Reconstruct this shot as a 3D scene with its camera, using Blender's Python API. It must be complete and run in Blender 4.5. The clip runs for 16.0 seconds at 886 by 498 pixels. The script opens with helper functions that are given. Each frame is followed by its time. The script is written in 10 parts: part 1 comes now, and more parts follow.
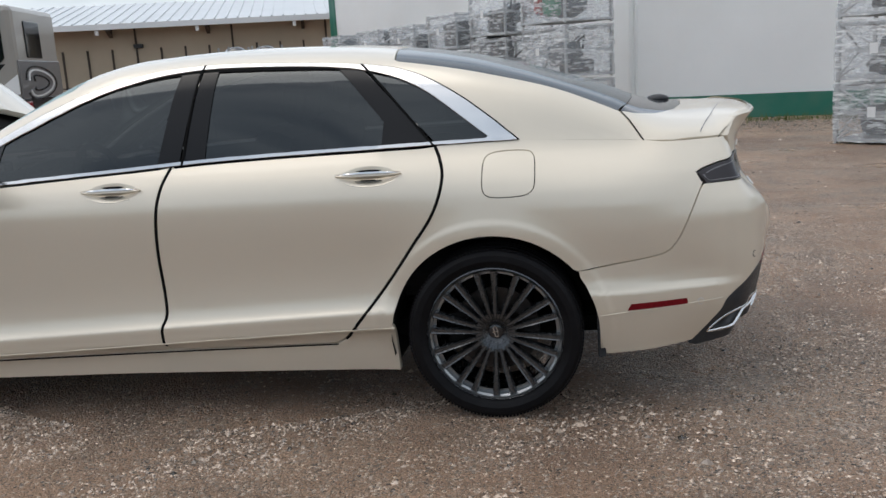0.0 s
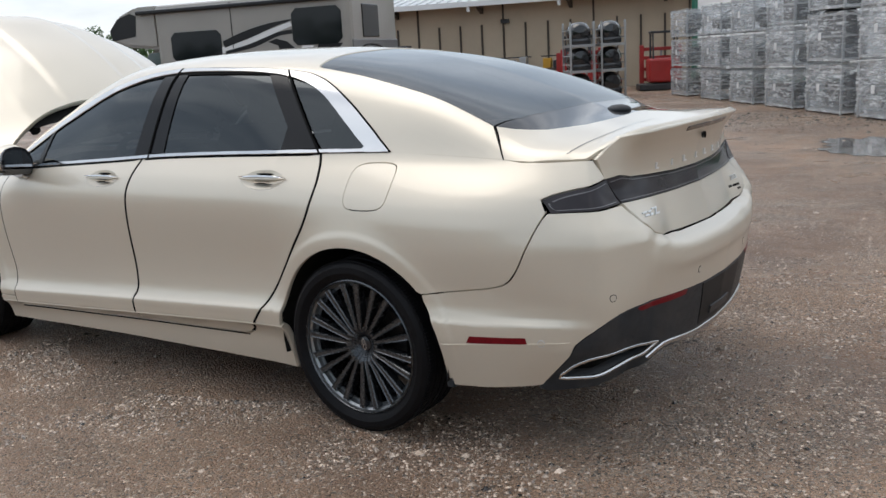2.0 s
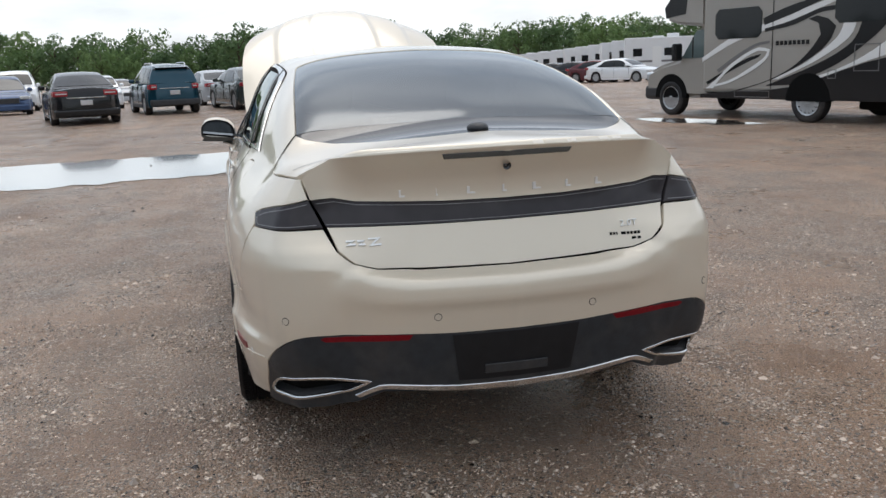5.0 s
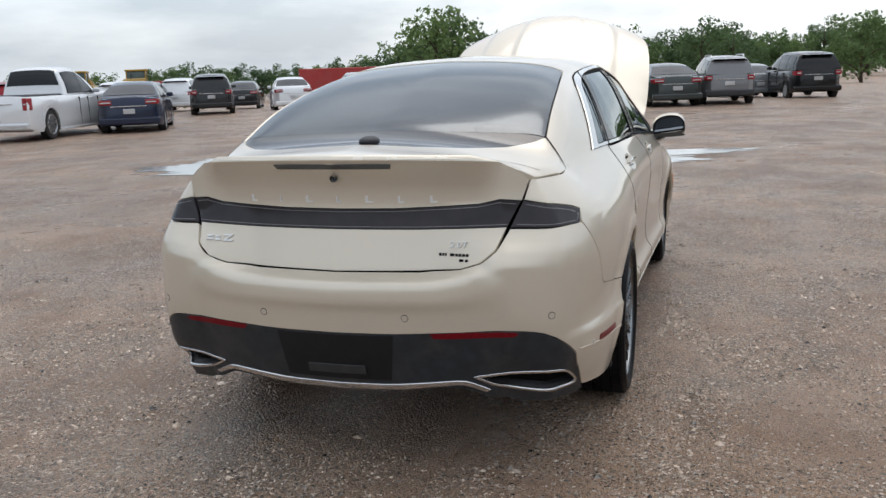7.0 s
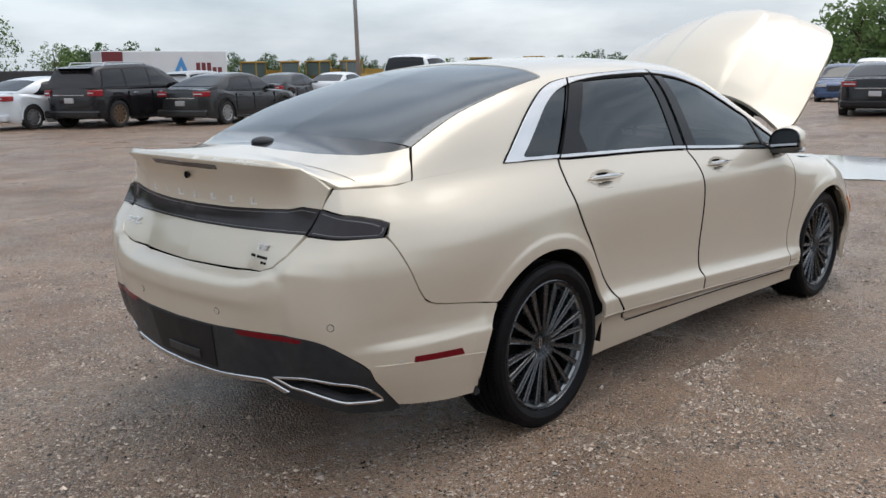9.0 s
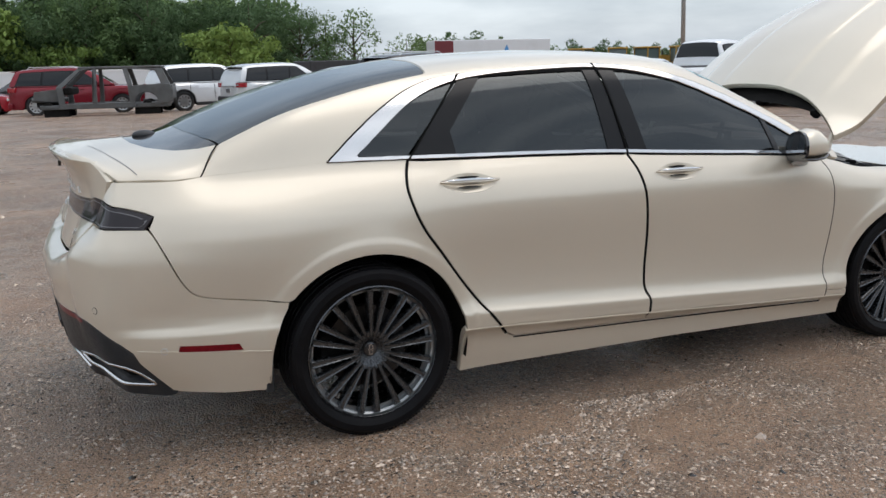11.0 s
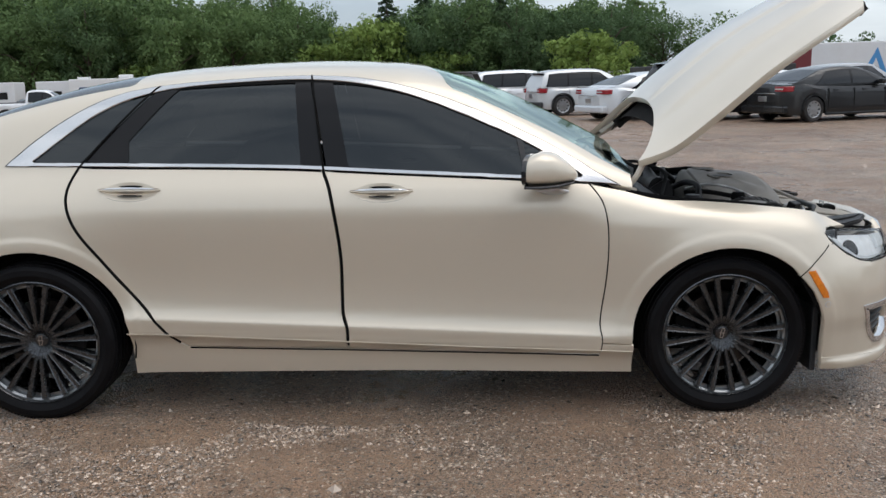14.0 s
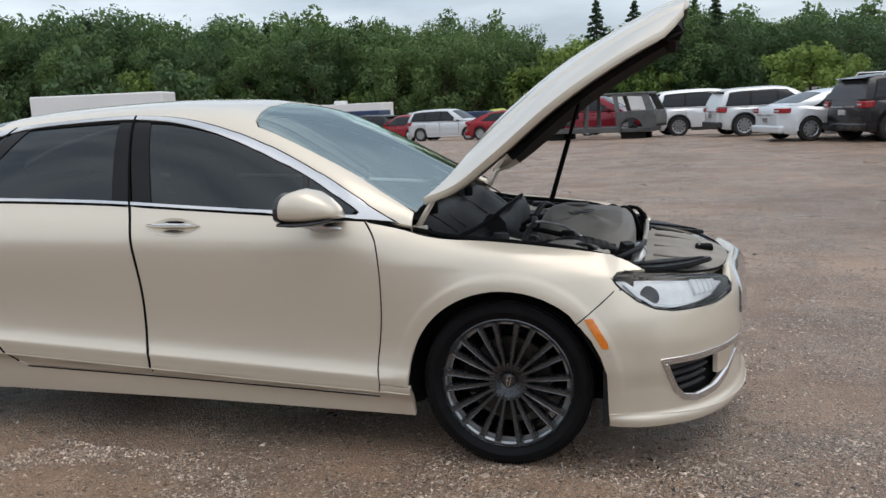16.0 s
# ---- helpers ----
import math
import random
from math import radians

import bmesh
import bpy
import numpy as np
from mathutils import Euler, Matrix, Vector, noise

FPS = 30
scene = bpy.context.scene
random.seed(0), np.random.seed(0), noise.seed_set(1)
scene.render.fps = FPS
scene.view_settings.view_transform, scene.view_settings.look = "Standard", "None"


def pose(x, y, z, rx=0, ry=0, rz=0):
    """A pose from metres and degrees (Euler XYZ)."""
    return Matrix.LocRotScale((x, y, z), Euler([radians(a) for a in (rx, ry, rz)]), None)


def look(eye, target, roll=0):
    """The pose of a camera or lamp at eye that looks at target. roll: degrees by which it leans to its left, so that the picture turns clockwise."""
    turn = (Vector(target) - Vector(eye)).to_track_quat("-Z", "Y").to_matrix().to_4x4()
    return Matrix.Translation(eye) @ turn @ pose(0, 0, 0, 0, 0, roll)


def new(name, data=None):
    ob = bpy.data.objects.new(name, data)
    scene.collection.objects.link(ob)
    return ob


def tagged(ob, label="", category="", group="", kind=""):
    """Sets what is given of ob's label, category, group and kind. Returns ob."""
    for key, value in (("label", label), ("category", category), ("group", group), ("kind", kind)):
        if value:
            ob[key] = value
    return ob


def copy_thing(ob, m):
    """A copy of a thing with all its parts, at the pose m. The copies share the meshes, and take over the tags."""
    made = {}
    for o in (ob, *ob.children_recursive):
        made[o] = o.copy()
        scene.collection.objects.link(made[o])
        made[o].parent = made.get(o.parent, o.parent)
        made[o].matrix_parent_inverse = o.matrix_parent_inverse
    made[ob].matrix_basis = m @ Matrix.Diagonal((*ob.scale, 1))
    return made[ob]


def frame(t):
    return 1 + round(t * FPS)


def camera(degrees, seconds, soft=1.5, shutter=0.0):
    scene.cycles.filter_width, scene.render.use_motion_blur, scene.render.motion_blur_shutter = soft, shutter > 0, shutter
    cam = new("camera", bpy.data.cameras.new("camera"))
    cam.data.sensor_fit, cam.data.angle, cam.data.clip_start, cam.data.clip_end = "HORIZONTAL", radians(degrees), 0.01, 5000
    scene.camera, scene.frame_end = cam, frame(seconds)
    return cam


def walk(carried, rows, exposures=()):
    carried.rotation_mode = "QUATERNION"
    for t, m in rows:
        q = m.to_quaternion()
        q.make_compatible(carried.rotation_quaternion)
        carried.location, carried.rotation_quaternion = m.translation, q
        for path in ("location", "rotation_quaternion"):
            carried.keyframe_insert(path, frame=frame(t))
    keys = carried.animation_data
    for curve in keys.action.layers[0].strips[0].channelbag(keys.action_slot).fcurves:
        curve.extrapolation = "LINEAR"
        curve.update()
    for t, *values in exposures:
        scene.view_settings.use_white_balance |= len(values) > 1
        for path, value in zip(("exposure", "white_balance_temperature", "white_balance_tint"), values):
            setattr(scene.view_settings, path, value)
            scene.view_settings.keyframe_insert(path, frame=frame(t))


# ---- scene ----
cam = camera(53.8, 16.0)
PATH = [
    (0.0, (-0.359, 4.047, 1.37), (-0.034, 2.117, 0.957), -3.3),
    (0.5, (-0.792, 3.866, 1.386), (-0.292, 1.978, 0.957), -3.4),
    (1, (-1.265, 3.722, 1.389), (-0.56, 1.899, 0.966), -3.5),
    (1.5, (-1.688, 3.532, 1.392), (-0.763, 1.81, 0.966), -3.3),
    (2, (-2.113, 3.246, 1.403), (-0.978, 1.656, 0.976), -3.2),
    (2.5, (-2.516, 2.962, 1.403), (-1.179, 1.538, 0.975), -2.8),
    (3, (-2.786, 2.557, 1.403), (-1.28, 1.313, 0.976), -2.5),
    (3.5, (-3.092, 2.153, 1.397), (-1.441, 1.106, 0.974), -2.4),
    (4, (-3.278, 1.695, 1.386), (-1.52, 0.842, 0.961), -2.2),
    (4.5, (-3.494, 1.251, 1.395), (-1.648, 0.606, 0.976), -2.2),
    (5, (-3.674, 0.809, 1.402), (-1.766, 0.383, 0.981), -2.2),
    (5.2, (-3.684, 0.604, 1.403), (-1.759, 0.269, 0.979), -2.3),
    (6.25, (-3.790, -0.450, 1.405), (-1.842, -0.259, 0.996), -2.1),
    (7.3, (-3.607, -1.478, 1.407), (-1.784, -0.755, 1.012), -1.9),
    (7.5, (-3.509, -1.64, 1.387), (-1.725, -0.829, 0.991), -1.8),
    (8, (-3.299, -2.067, 1.396), (-1.621, -1.054, 1.0), -1.5),
    (8.5, (-3.05, -2.494, 1.411), (-1.494, -1.303, 1.013), -1.2),
    (9, (-2.708, -2.857, 1.429), (-1.279, -1.515, 1.028), -0.9),
    (9.2, (-2.574, -3.016, 1.414), (-1.202, -1.62, 1.003), -0.7),
    (10.25, (-1.745, -3.615, 1.424), (-0.688, -1.968, 1.012), -1.0),
    (11.3, (-0.803, -4.009, 1.435), (-0.096, -2.185, 1.019), -1.4),
    (11.5, (-0.618, -4.069, 1.409), (0.024, -2.22, 0.995), -1.4),
    (12, (-0.157, -4.203, 1.423), (0.337, -2.309, 1.012), -1.3),
    (12.5, (0.321, -4.262, 1.413), (0.68, -2.335, 1.016), -1.1),
    (13, (0.786, -4.379, 1.407), (1.017, -2.431, 1.017), -1.0),
    (13.5, (1.232, -4.327, 1.409), (1.349, -2.371, 1.009), -1.2),
    (14, (1.687, -4.375, 1.396), (1.688, -2.412, 1.011), -1.4),
    (14.5, (2.105, -4.338, 1.394), (1.999, -2.375, 1.024), -1.8),
    (15, (2.549, -4.277, 1.398), (2.335, -2.319, 1.055), -2.2),
    (15.5, (3.015, -4.273, 1.386), (2.668, -2.329, 1.065), -2.5),
    (16, (3.459, -4.131, 1.399), (2.965, -2.219, 1.077), -2.6),
]
walk(cam, [(t, look(eye, target, roll)) for t, eye, target, roll in PATH])

# ---------------------------------------------------------------- light
world = bpy.data.worlds.new("overcast_sky")
scene.world = world
world.use_nodes = True
wn, wl = world.node_tree.nodes, world.node_tree.links
wn.clear()
w_out = wn.new("ShaderNodeOutputWorld")
w_bg = wn.new("ShaderNodeBackground")
w_sky = wn.new("ShaderNodeTexSky")
w_sky.sky_type = "NISHITA"
w_sky.sun_disc = False
w_sky.sun_elevation, w_sky.sun_rotation = radians(68), radians(90)
w_sky.dust_density = 3.0
w_bg2 = wn.new("ShaderNodeBackground")
w_tc = wn.new("ShaderNodeTexCoord")
w_sep = wn.new("ShaderNodeSeparateXYZ")
w_map = wn.new("ShaderNodeMapping")
w_map.inputs["Scale"].default_value = (1.0, 1.0, 3.6)
w_noise = wn.new("ShaderNodeTexNoise")
w_noise.inputs["Scale"].default_value = 3.0
w_noise.inputs["Detail"].default_value = 6.0
w_noise.inputs["Roughness"].default_value = 0.52
w_ramp = wn.new("ShaderNodeValToRGB")
w_ramp.color_ramp.elements[0].position, w_ramp.color_ramp.elements[0].color = 0.38, (0.46, 0.515, 0.58, 1)
w_ramp.color_ramp.elements[1].position, w_ramp.color_ramp.elements[1].color = 0.62, (0.815, 0.855, 0.895, 1)
w_zen = wn.new("ShaderNodeValToRGB")
w_zen.color_ramp.elements[0].position, w_zen.color_ramp.elements[0].color = 0.04, (1.05, 1.05, 1.05, 1)
w_zen.color_ramp.elements[1].position, w_zen.color_ramp.elements[1].color = 0.65, (1.17, 1.16, 1.15, 1)
w_mul = wn.new("ShaderNodeVectorMath")
w_mul.operation = "MULTIPLY"
w_add = wn.new("ShaderNodeAddShader")
wl.new(w_tc.outputs["Generated"], w_map.inputs["Vector"])
wl.new(w_map.outputs[0], w_noise.inputs["Vector"])
wl.new(w_noise.outputs["Fac"], w_ramp.inputs["Fac"])
wl.new(w_tc.outputs["Generated"], w_sep.inputs[0])
wl.new(w_sep.outputs["Z"], w_zen.inputs["Fac"])
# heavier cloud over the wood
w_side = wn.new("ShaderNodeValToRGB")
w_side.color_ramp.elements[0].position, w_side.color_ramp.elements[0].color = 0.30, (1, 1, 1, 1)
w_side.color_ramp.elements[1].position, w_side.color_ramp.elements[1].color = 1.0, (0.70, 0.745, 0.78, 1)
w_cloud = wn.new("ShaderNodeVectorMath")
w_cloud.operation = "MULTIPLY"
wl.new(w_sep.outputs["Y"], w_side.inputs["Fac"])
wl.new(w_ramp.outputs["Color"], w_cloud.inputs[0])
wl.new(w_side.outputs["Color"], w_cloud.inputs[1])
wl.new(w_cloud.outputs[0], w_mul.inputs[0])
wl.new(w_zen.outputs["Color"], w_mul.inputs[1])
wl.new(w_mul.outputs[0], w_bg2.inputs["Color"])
w_bg2.inputs["Strength"].default_value = 1.06
wl.new(w_sky.outputs["Color"], w_bg.inputs["Color"])
w_bg.inputs["Strength"].default_value = 0.05
wl.new(w_bg.outputs[0], w_add.inputs[0])
wl.new(w_bg2.outputs[0], w_add.inputs[1])
wl.new(w_add.outputs[0], w_out.inputs["Surface"])

sun_data = bpy.data.lights.new("sun", "SUN")
sun_data.energy, sun_data.angle, sun_data.color = 0.80, radians(45), (1.0, 0.96, 0.91)
sun = new("sun", sun_data)
sun.matrix_world = look((16, 0, 40), (0, 0, 0))


# ---------------------------------------------------------------- materials
def material(name, base, rough=0.5, metal=0.0, coat=0.0, spec=0.5, var=0.0, scale=8.0, bump=0.0, bump_scale=60.0,
             rough_var=0.0, dirt=None, dirt_amount=0.0, dirt_scale=3.0, island=0.0, rnd=0.0):
    """A principled surface with noise in colour, roughness and relief, and patches of dirt."""
    m = bpy.data.materials.new(name)
    m.use_nodes = True
    n, l = m.node_tree.nodes, m.node_tree.links
    p = n["Principled BSDF"]
    p.inputs["Base Color"].default_value = (*base, 1)
    p.inputs["Roughness"].default_value = rough
    p.inputs["Metallic"].default_value = metal
    p.inputs["Coat Weight"].default_value = coat
    p.inputs["Coat Roughness"].default_value = 0.05
    p.inputs["Specular IOR Level"].default_value = spec
    tc = n.new("ShaderNodeTexCoord")
    colour = None
    if var or island or rnd:
        nz = n.new("ShaderNodeTexNoise")
        nz.inputs["Scale"].default_value, nz.inputs["Detail"].default_value = scale, 6
        l.new(tc.outputs["Object"], nz.inputs["Vector"])
        mr = n.new("ShaderNodeMapRange")
        mr.inputs["From Min"].default_value, mr.inputs["From Max"].default_value = 0.25, 0.75
        mr.inputs["To Min"].default_value, mr.inputs["To Max"].default_value = 1 - var, 1 + var
        l.new(nz.outputs["Fac"], mr.inputs["Value"])
        value = mr.outputs[0]
        if island or rnd:
            if island:
                src = n.new("ShaderNodeNewGeometry").outputs["Random Per Island"]
            else:
                src = n.new("ShaderNodeObjectInfo").outputs["Random"]
            amt = island or rnd
            mr2 = n.new("ShaderNodeMapRange")
            mr2.inputs["To Min"].default_value, mr2.inputs["To Max"].default_value = 1 - amt, 1 + amt
            l.new(src, mr2.inputs["Value"])
            mm = n.new("ShaderNodeMath")
            mm.operation = "MULTIPLY"
            l.new(value, mm.inputs[0]), l.new(mr2.outputs[0], mm.inputs[1])
            value = mm.outputs[0]
        vm = n.new("ShaderNodeVectorMath")
        vm.operation = "SCALE"
        vm.inputs[0].default_value = base
        l.new(value, vm.inputs["Scale"])
        colour = vm.outputs[0]
    if dirt:
        dz = n.new("ShaderNodeTexNoise")
        dz.inputs["Scale"].default_value, dz.inputs["Detail"].default_value = dirt_scale, 9
        dz.inputs["Roughness"].default_value = 0.65
        l.new(tc.outputs["Object"], dz.inputs["Vector"])
        dr = n.new("ShaderNodeMapRange")
        dr.inputs["From Min"].default_value, dr.inputs["From Max"].default_value = 0.45, 0.8
        dr.inputs["To Max"].default_value = dirt_amount
        l.new(dz.outputs["Fac"], dr.inputs["Value"])
        mx = n.new("ShaderNodeMix")
        mx.data_type = "RGBA"
        mx.inputs["A"].default_value = (*base, 1)
        if colour:
            l.new(colour, mx.inputs["A"])
        mx.inputs["B"].default_value = (*dirt, 1)
        l.new(dr.outputs[0], mx.inputs["Factor"])
        colour = mx.outputs["Result"]
    if colour:
        l.new(colour, p.inputs["Base Color"])
    if rough_var:
        rz = n.new("ShaderNodeTexNoise")
        rz.inputs["Scale"].default_value, rz.inputs["Detail"].default_value = scale * 1.7, 5
        l.new(tc.outputs["Object"], rz.inputs["Vector"])
        rr = n.new("ShaderNodeMapRange")
        rr.inputs["To Min"].default_value, rr.inputs["To Max"].default_value = max(0.02, rough - rough_var), min(1, rough + rough_var)
        l.new(rz.outputs["Fac"], rr.inputs["Value"])
        l.new(rr.outputs[0], p.inputs["Roughness"])
    if bump:
        bz = n.new("ShaderNodeTexNoise")
        bz.inputs["Scale"].default_value, bz.inputs["Detail"].default_value = bump_scale, 5
        l.new(tc.outputs["Object"], bz.inputs["Vector"])
        bp = n.new("ShaderNodeBump")
        bp.inputs["Strength"].default_value, bp.inputs["Distance"].default_value = bump, 0.01
        l.new(bz.outputs["Fac"], bp.inputs["Height"])
        l.new(bp.outputs[0], p.inputs["Normal"])
    return m


def glass(name, tint, rough=0.01, ior=1.5, film=(1, 1, 1)):
    """A thin tinted pane: it lets the tint's share of light through and mirrors by Fresnel."""
    m = bpy.data.materials.new(name)
    m.use_nodes = True
    n, l = m.node_tree.nodes, m.node_tree.links
    n.clear()
    out = n.new("ShaderNodeOutputMaterial")
    tr = n.new("ShaderNodeBsdfTransparent")
    tr.inputs[0].default_value = (*tint, 1)
    gl = n.new("ShaderNodeBsdfGlossy")
    gl.inputs["Roughness"].default_value = rough
    gl.inputs["Color"].default_value = (*film, 1)
    fr = n.new("ShaderNodeFresnel")
    fr.inputs["IOR"].default_value = ior
    mx = n.new("ShaderNodeMixShader")
    l.new(fr.outputs[0], mx.inputs[0])
    l.new(tr.outputs[0], mx.inputs[1])
    l.new(gl.outputs[0], mx.inputs[2])
    l.new(mx.outputs[0], out.inputs["Surface"])
    return m


MUD = (0.16, 0.125, 0.10)
M_PAINT = material("champagne_paint", (0.680, 0.610, 0.498), 0.36, 0.32, 0.9, 0.5, 0.012, 400, 0.0)
M_PAINT_IN = material("champagne_paint_inner", (0.62, 0.555, 0.455), 0.5, 0.1, 0.2, 0.5, 0.03, 30)
M_CHROME = material("bright_trim", (0.66, 0.66, 0.66), 0.14, 1.0, rough_var=0.05, scale=20)
M_SATIN = material("satin_trim", (0.62, 0.63, 0.65), 0.28, 1.0)
M_PILLAR = material("pillar_black", (0.010, 0.010, 0.011), 0.18, 0, 0, 0.22, rough_var=0.06, scale=6)
M_RECESS = material("recess_black", (0.010, 0.0105, 0.012), 0.5, 0, 0, 0.3, 0.2, 20)
M_LAMP_EDGE = material("lamp_edge_grey", (0.15, 0.145, 0.15), 0.4, 0, 0.3)
M_BADGE = material("bright_badge", (0.80, 0.80, 0.79), 0.3, 0.35)
M_BLACK_GLOSS = material("gloss_black", (0.012, 0.012, 0.014), 0.08, 0, 0.5)
M_BLACK = material("black_plastic", (0.028, 0.031, 0.035), 0.42, 0, 0, 0.26, 0.2, 25, 0.15, 300, 0.1, MUD, 0.25, 5)
M_SEAM = material("seam_black", (0.006, 0.006, 0.006), 0.9, 0, 0, 0.1)
M_UNDER = material("underbody_black", (0.012, 0.011, 0.010), 0.85, 0, 0, 0.2, 0.3, 12)
M_RUBBER = material("tyre_rubber", (0.006, 0.006, 0.007), 0.5, 0, 0, 0.12, 0.25, 14, 0.2, 90, 0.12, MUD, 0.02, 9)
M_RIM = material("gunmetal_rim", (0.085, 0.090, 0.096), 0.26, 0.85, 0.2, 0.5, 0.08, 20, 0, 60, 0.08)
M_RIM_LIP = material("rim_lip", (0.30, 0.31, 0.315), 0.35, 0.9)
M_DISC = material("brake_disc", (0.07, 0.066, 0.064), 0.4, 0.9, 0, 0.5, 0.3, 40)
M_GLASS = glass("privacy_glass", (0.040, 0.045, 0.048), 0.01, 1.62, (0.90, 0.97, 1.0))
M_GLASS_REAR = glass("rear_privacy_glass", (0.035, 0.04, 0.045), 0.11, 2.1, (0.93, 0.97, 1.0))
M_GLASS_CLEAR = glass("windscreen_glass", (0.55, 0.72, 0.70), 0.05, 4.0, (0.86, 1.0, 0.99))
M_LENS = glass("lamp_lens", (0.97, 0.98, 0.98), 0.03, 1.35)
M_BOWL = material("lamp_bowl", (0.92, 0.93, 0.93), 0.4, 0.0, 0, 0.5, 0.1, 30)
M_SMOKE = material("smoked_lamp", (0.030, 0.026, 0.029), 0.16, 0, 0, 0.32, 0.2, 12)
M_RED = material("red_reflector", (0.16, 0.004, 0.009), 0.3, 0, 0, 0.2, 0.25, 90)
M_REDLAMP = material("red_lamp", (0.30, 0.012, 0.020), 0.16, 0, 0.4, 0.5, 0.25, 18)
M_AMBER = material("amber_reflector", (0.72, 0.20, 0.012), 0.2, 0, 0.5, 0.5, 0.2, 80)
M_SEAT = material("dark_cloth", (0.035, 0.034, 0.036), 0.85, 0, 0, 0.2, 0.2, 30)
M_BEIGE = material("light_leather", (0.30, 0.27, 0.23), 0.6, 0, 0, 0.3, 0.1, 20)



# ---------------------------------------------------------------- mesh helpers
def mesh_from(name, verts, faces, mat, parent=None, label="", normals=None, smooth=False):
    if normals is not None:
        va, vn, turned = np.asarray(verts, float), np.asarray(normals, float), []
        for f in faces:
            f = [int(i) for i in f]
            k = np.cross(va[f[1]] - va[f[0]], va[f[2]] - va[f[0]])
            turned.append(f[::-1] if k.dot(vn[f].sum(0)) < 0 else f)
        faces = turned
    me = bpy.data.meshes.new(name)
    me.from_pydata([tuple(v) for v in verts], [], [tuple(int(i) for i in f) for f in faces])
    if smooth or normals is not None:
        me.shade_smooth()
    if normals is not None:
        me.normals_split_custom_set_from_vertices([tuple(v) for v in normals])
    me.materials.append(mat)
    ob = new(name, me)
    if parent is not None:
        ob.parent = parent
    if label:
        ob["label"] = label
    return ob


def part(name, bm, mat, parent=None, label="", smooth=False, angle=None):
    """Links a bmesh as one mesh object under a thing or under a part."""
    me = bpy.data.meshes.new(name)
    bm.normal_update()
    bm.to_mesh(me)
    bm.free()
    if smooth:
        me.shade_smooth()
        if angle:
            me.set_sharp_from_angle(angle=radians(angle))
    me.materials.append(mat)
    ob = new(name, me)
    if parent is not None:
        ob.parent = parent
    if label:
        ob["label"] = label
    return ob


def thing(name, at, label, category, group="", kind="", yaw=0.0, pitch=0.0):
    ob = new(name)
    ob.empty_display_size = 0.1
    ob.matrix_basis = pose(*at, 0, pitch, yaw)
    return tagged(ob, label, category, group, kind)


def add_box(bm, lo, hi, bevel=0.0, m=None):
    r = bmesh.ops.create_cube(bm, size=1.0)
    vs = r["verts"]
    c = [(a + b) / 2 for a, b in zip(lo, hi)]
    d = [abs(b - a) for a, b in zip(lo, hi)]
    for v in vs:
        v.co = Vector((c[i] + v.co[i] * d[i] for i in range(3)))
    if bevel:
        es = list({e for v in vs for e in v.link_edges})
        g = bmesh.ops.bevel(bm, geom=es, offset=min(bevel, min(d) * 0.45), segments=2, affect="EDGES", profile=0.5)
        vs = list({v for f in g["faces"] for v in f.verts} | {v for v in vs if v.is_valid})
    if m is not None:
        bmesh.ops.transform(bm, matrix=m, verts=vs)
    return vs


def boxm(lo, hi, bevel=0.0):
    bm = bmesh.new()
    add_box(bm, lo, hi, bevel)
    return bm


def add_tube(bm, path, radius, sides=8, caps=True):
    """A tube of that radius (one, or one a point) along points."""
    path = [Vector(p) for p in path]
    rings = []
    for i, p in enumerate(path):
        d = (path[min(i + 1, len(path) - 1)] - path[max(i - 1, 0)]).normalized()
        side = d.cross(Vector((0, 0, 1)) if abs(d.z) < 0.95 else Vector((1, 0, 0))).normalized()
        up = side.cross(d)
        r = radius[i] if isinstance(radius, (list, tuple)) else radius
        rings.append([bm.verts.new(p + r * (math.cos(a) * side + math.sin(a) * up))
                      for a in (2 * math.pi * k / sides for k in range(sides))])
    for a, b in zip(rings, rings[1:]):
        for k in range(sides):
            bm.faces.new((a[k], a[(k + 1) % sides], b[(k + 1) % sides], b[k]))
    if caps:
        bm.faces.new(rings[0][::-1])
        bm.faces.new(rings[-1])


def tubem(path, radius, sides=8):
    bm = bmesh.new()
    add_tube(bm, path, radius, sides)
    bmesh.ops.recalc_face_normals(bm, faces=bm.faces)
    return bm


def add_lathe(bm, profile, sides=48, axis="y", at=(0, 0, 0), closed=False):
    """Turns a profile of (radius, along) round an axis."""
    rings = []
    for r, h in profile:
        ring = []
        for k in range(sides):
            a = 2 * math.pi * k / sides
            c, s = r * math.cos(a), r * math.sin(a)
            co = (c, h, s) if axis == "y" else ((h, c, s) if axis == "x" else (c, s, h))
            ring.append(bm.verts.new(Vector(co) + Vector(at)))
        rings.append(ring)
    pairs = list(zip(rings, rings[1:])) + ([(rings[-1], rings[0])] if closed else [])
    for a, b in pairs:
        for k in range(sides):
            bm.faces.new((a[k], a[(k + 1) % sides], b[(k + 1) % sides], b[k]))
    return rings


def lathem(profile, sides=48, axis="y", at=(0, 0, 0), closed=False, fill=False):
    bm = bmesh.new()
    rings = add_lathe(bm, profile, sides, axis, at, closed)
    if fill:
        bm.faces.new(rings[0])
        bm.faces.new(rings[-1][::-1])
    bmesh.ops.recalc_face_normals(bm, faces=bm.faces)
    return bm


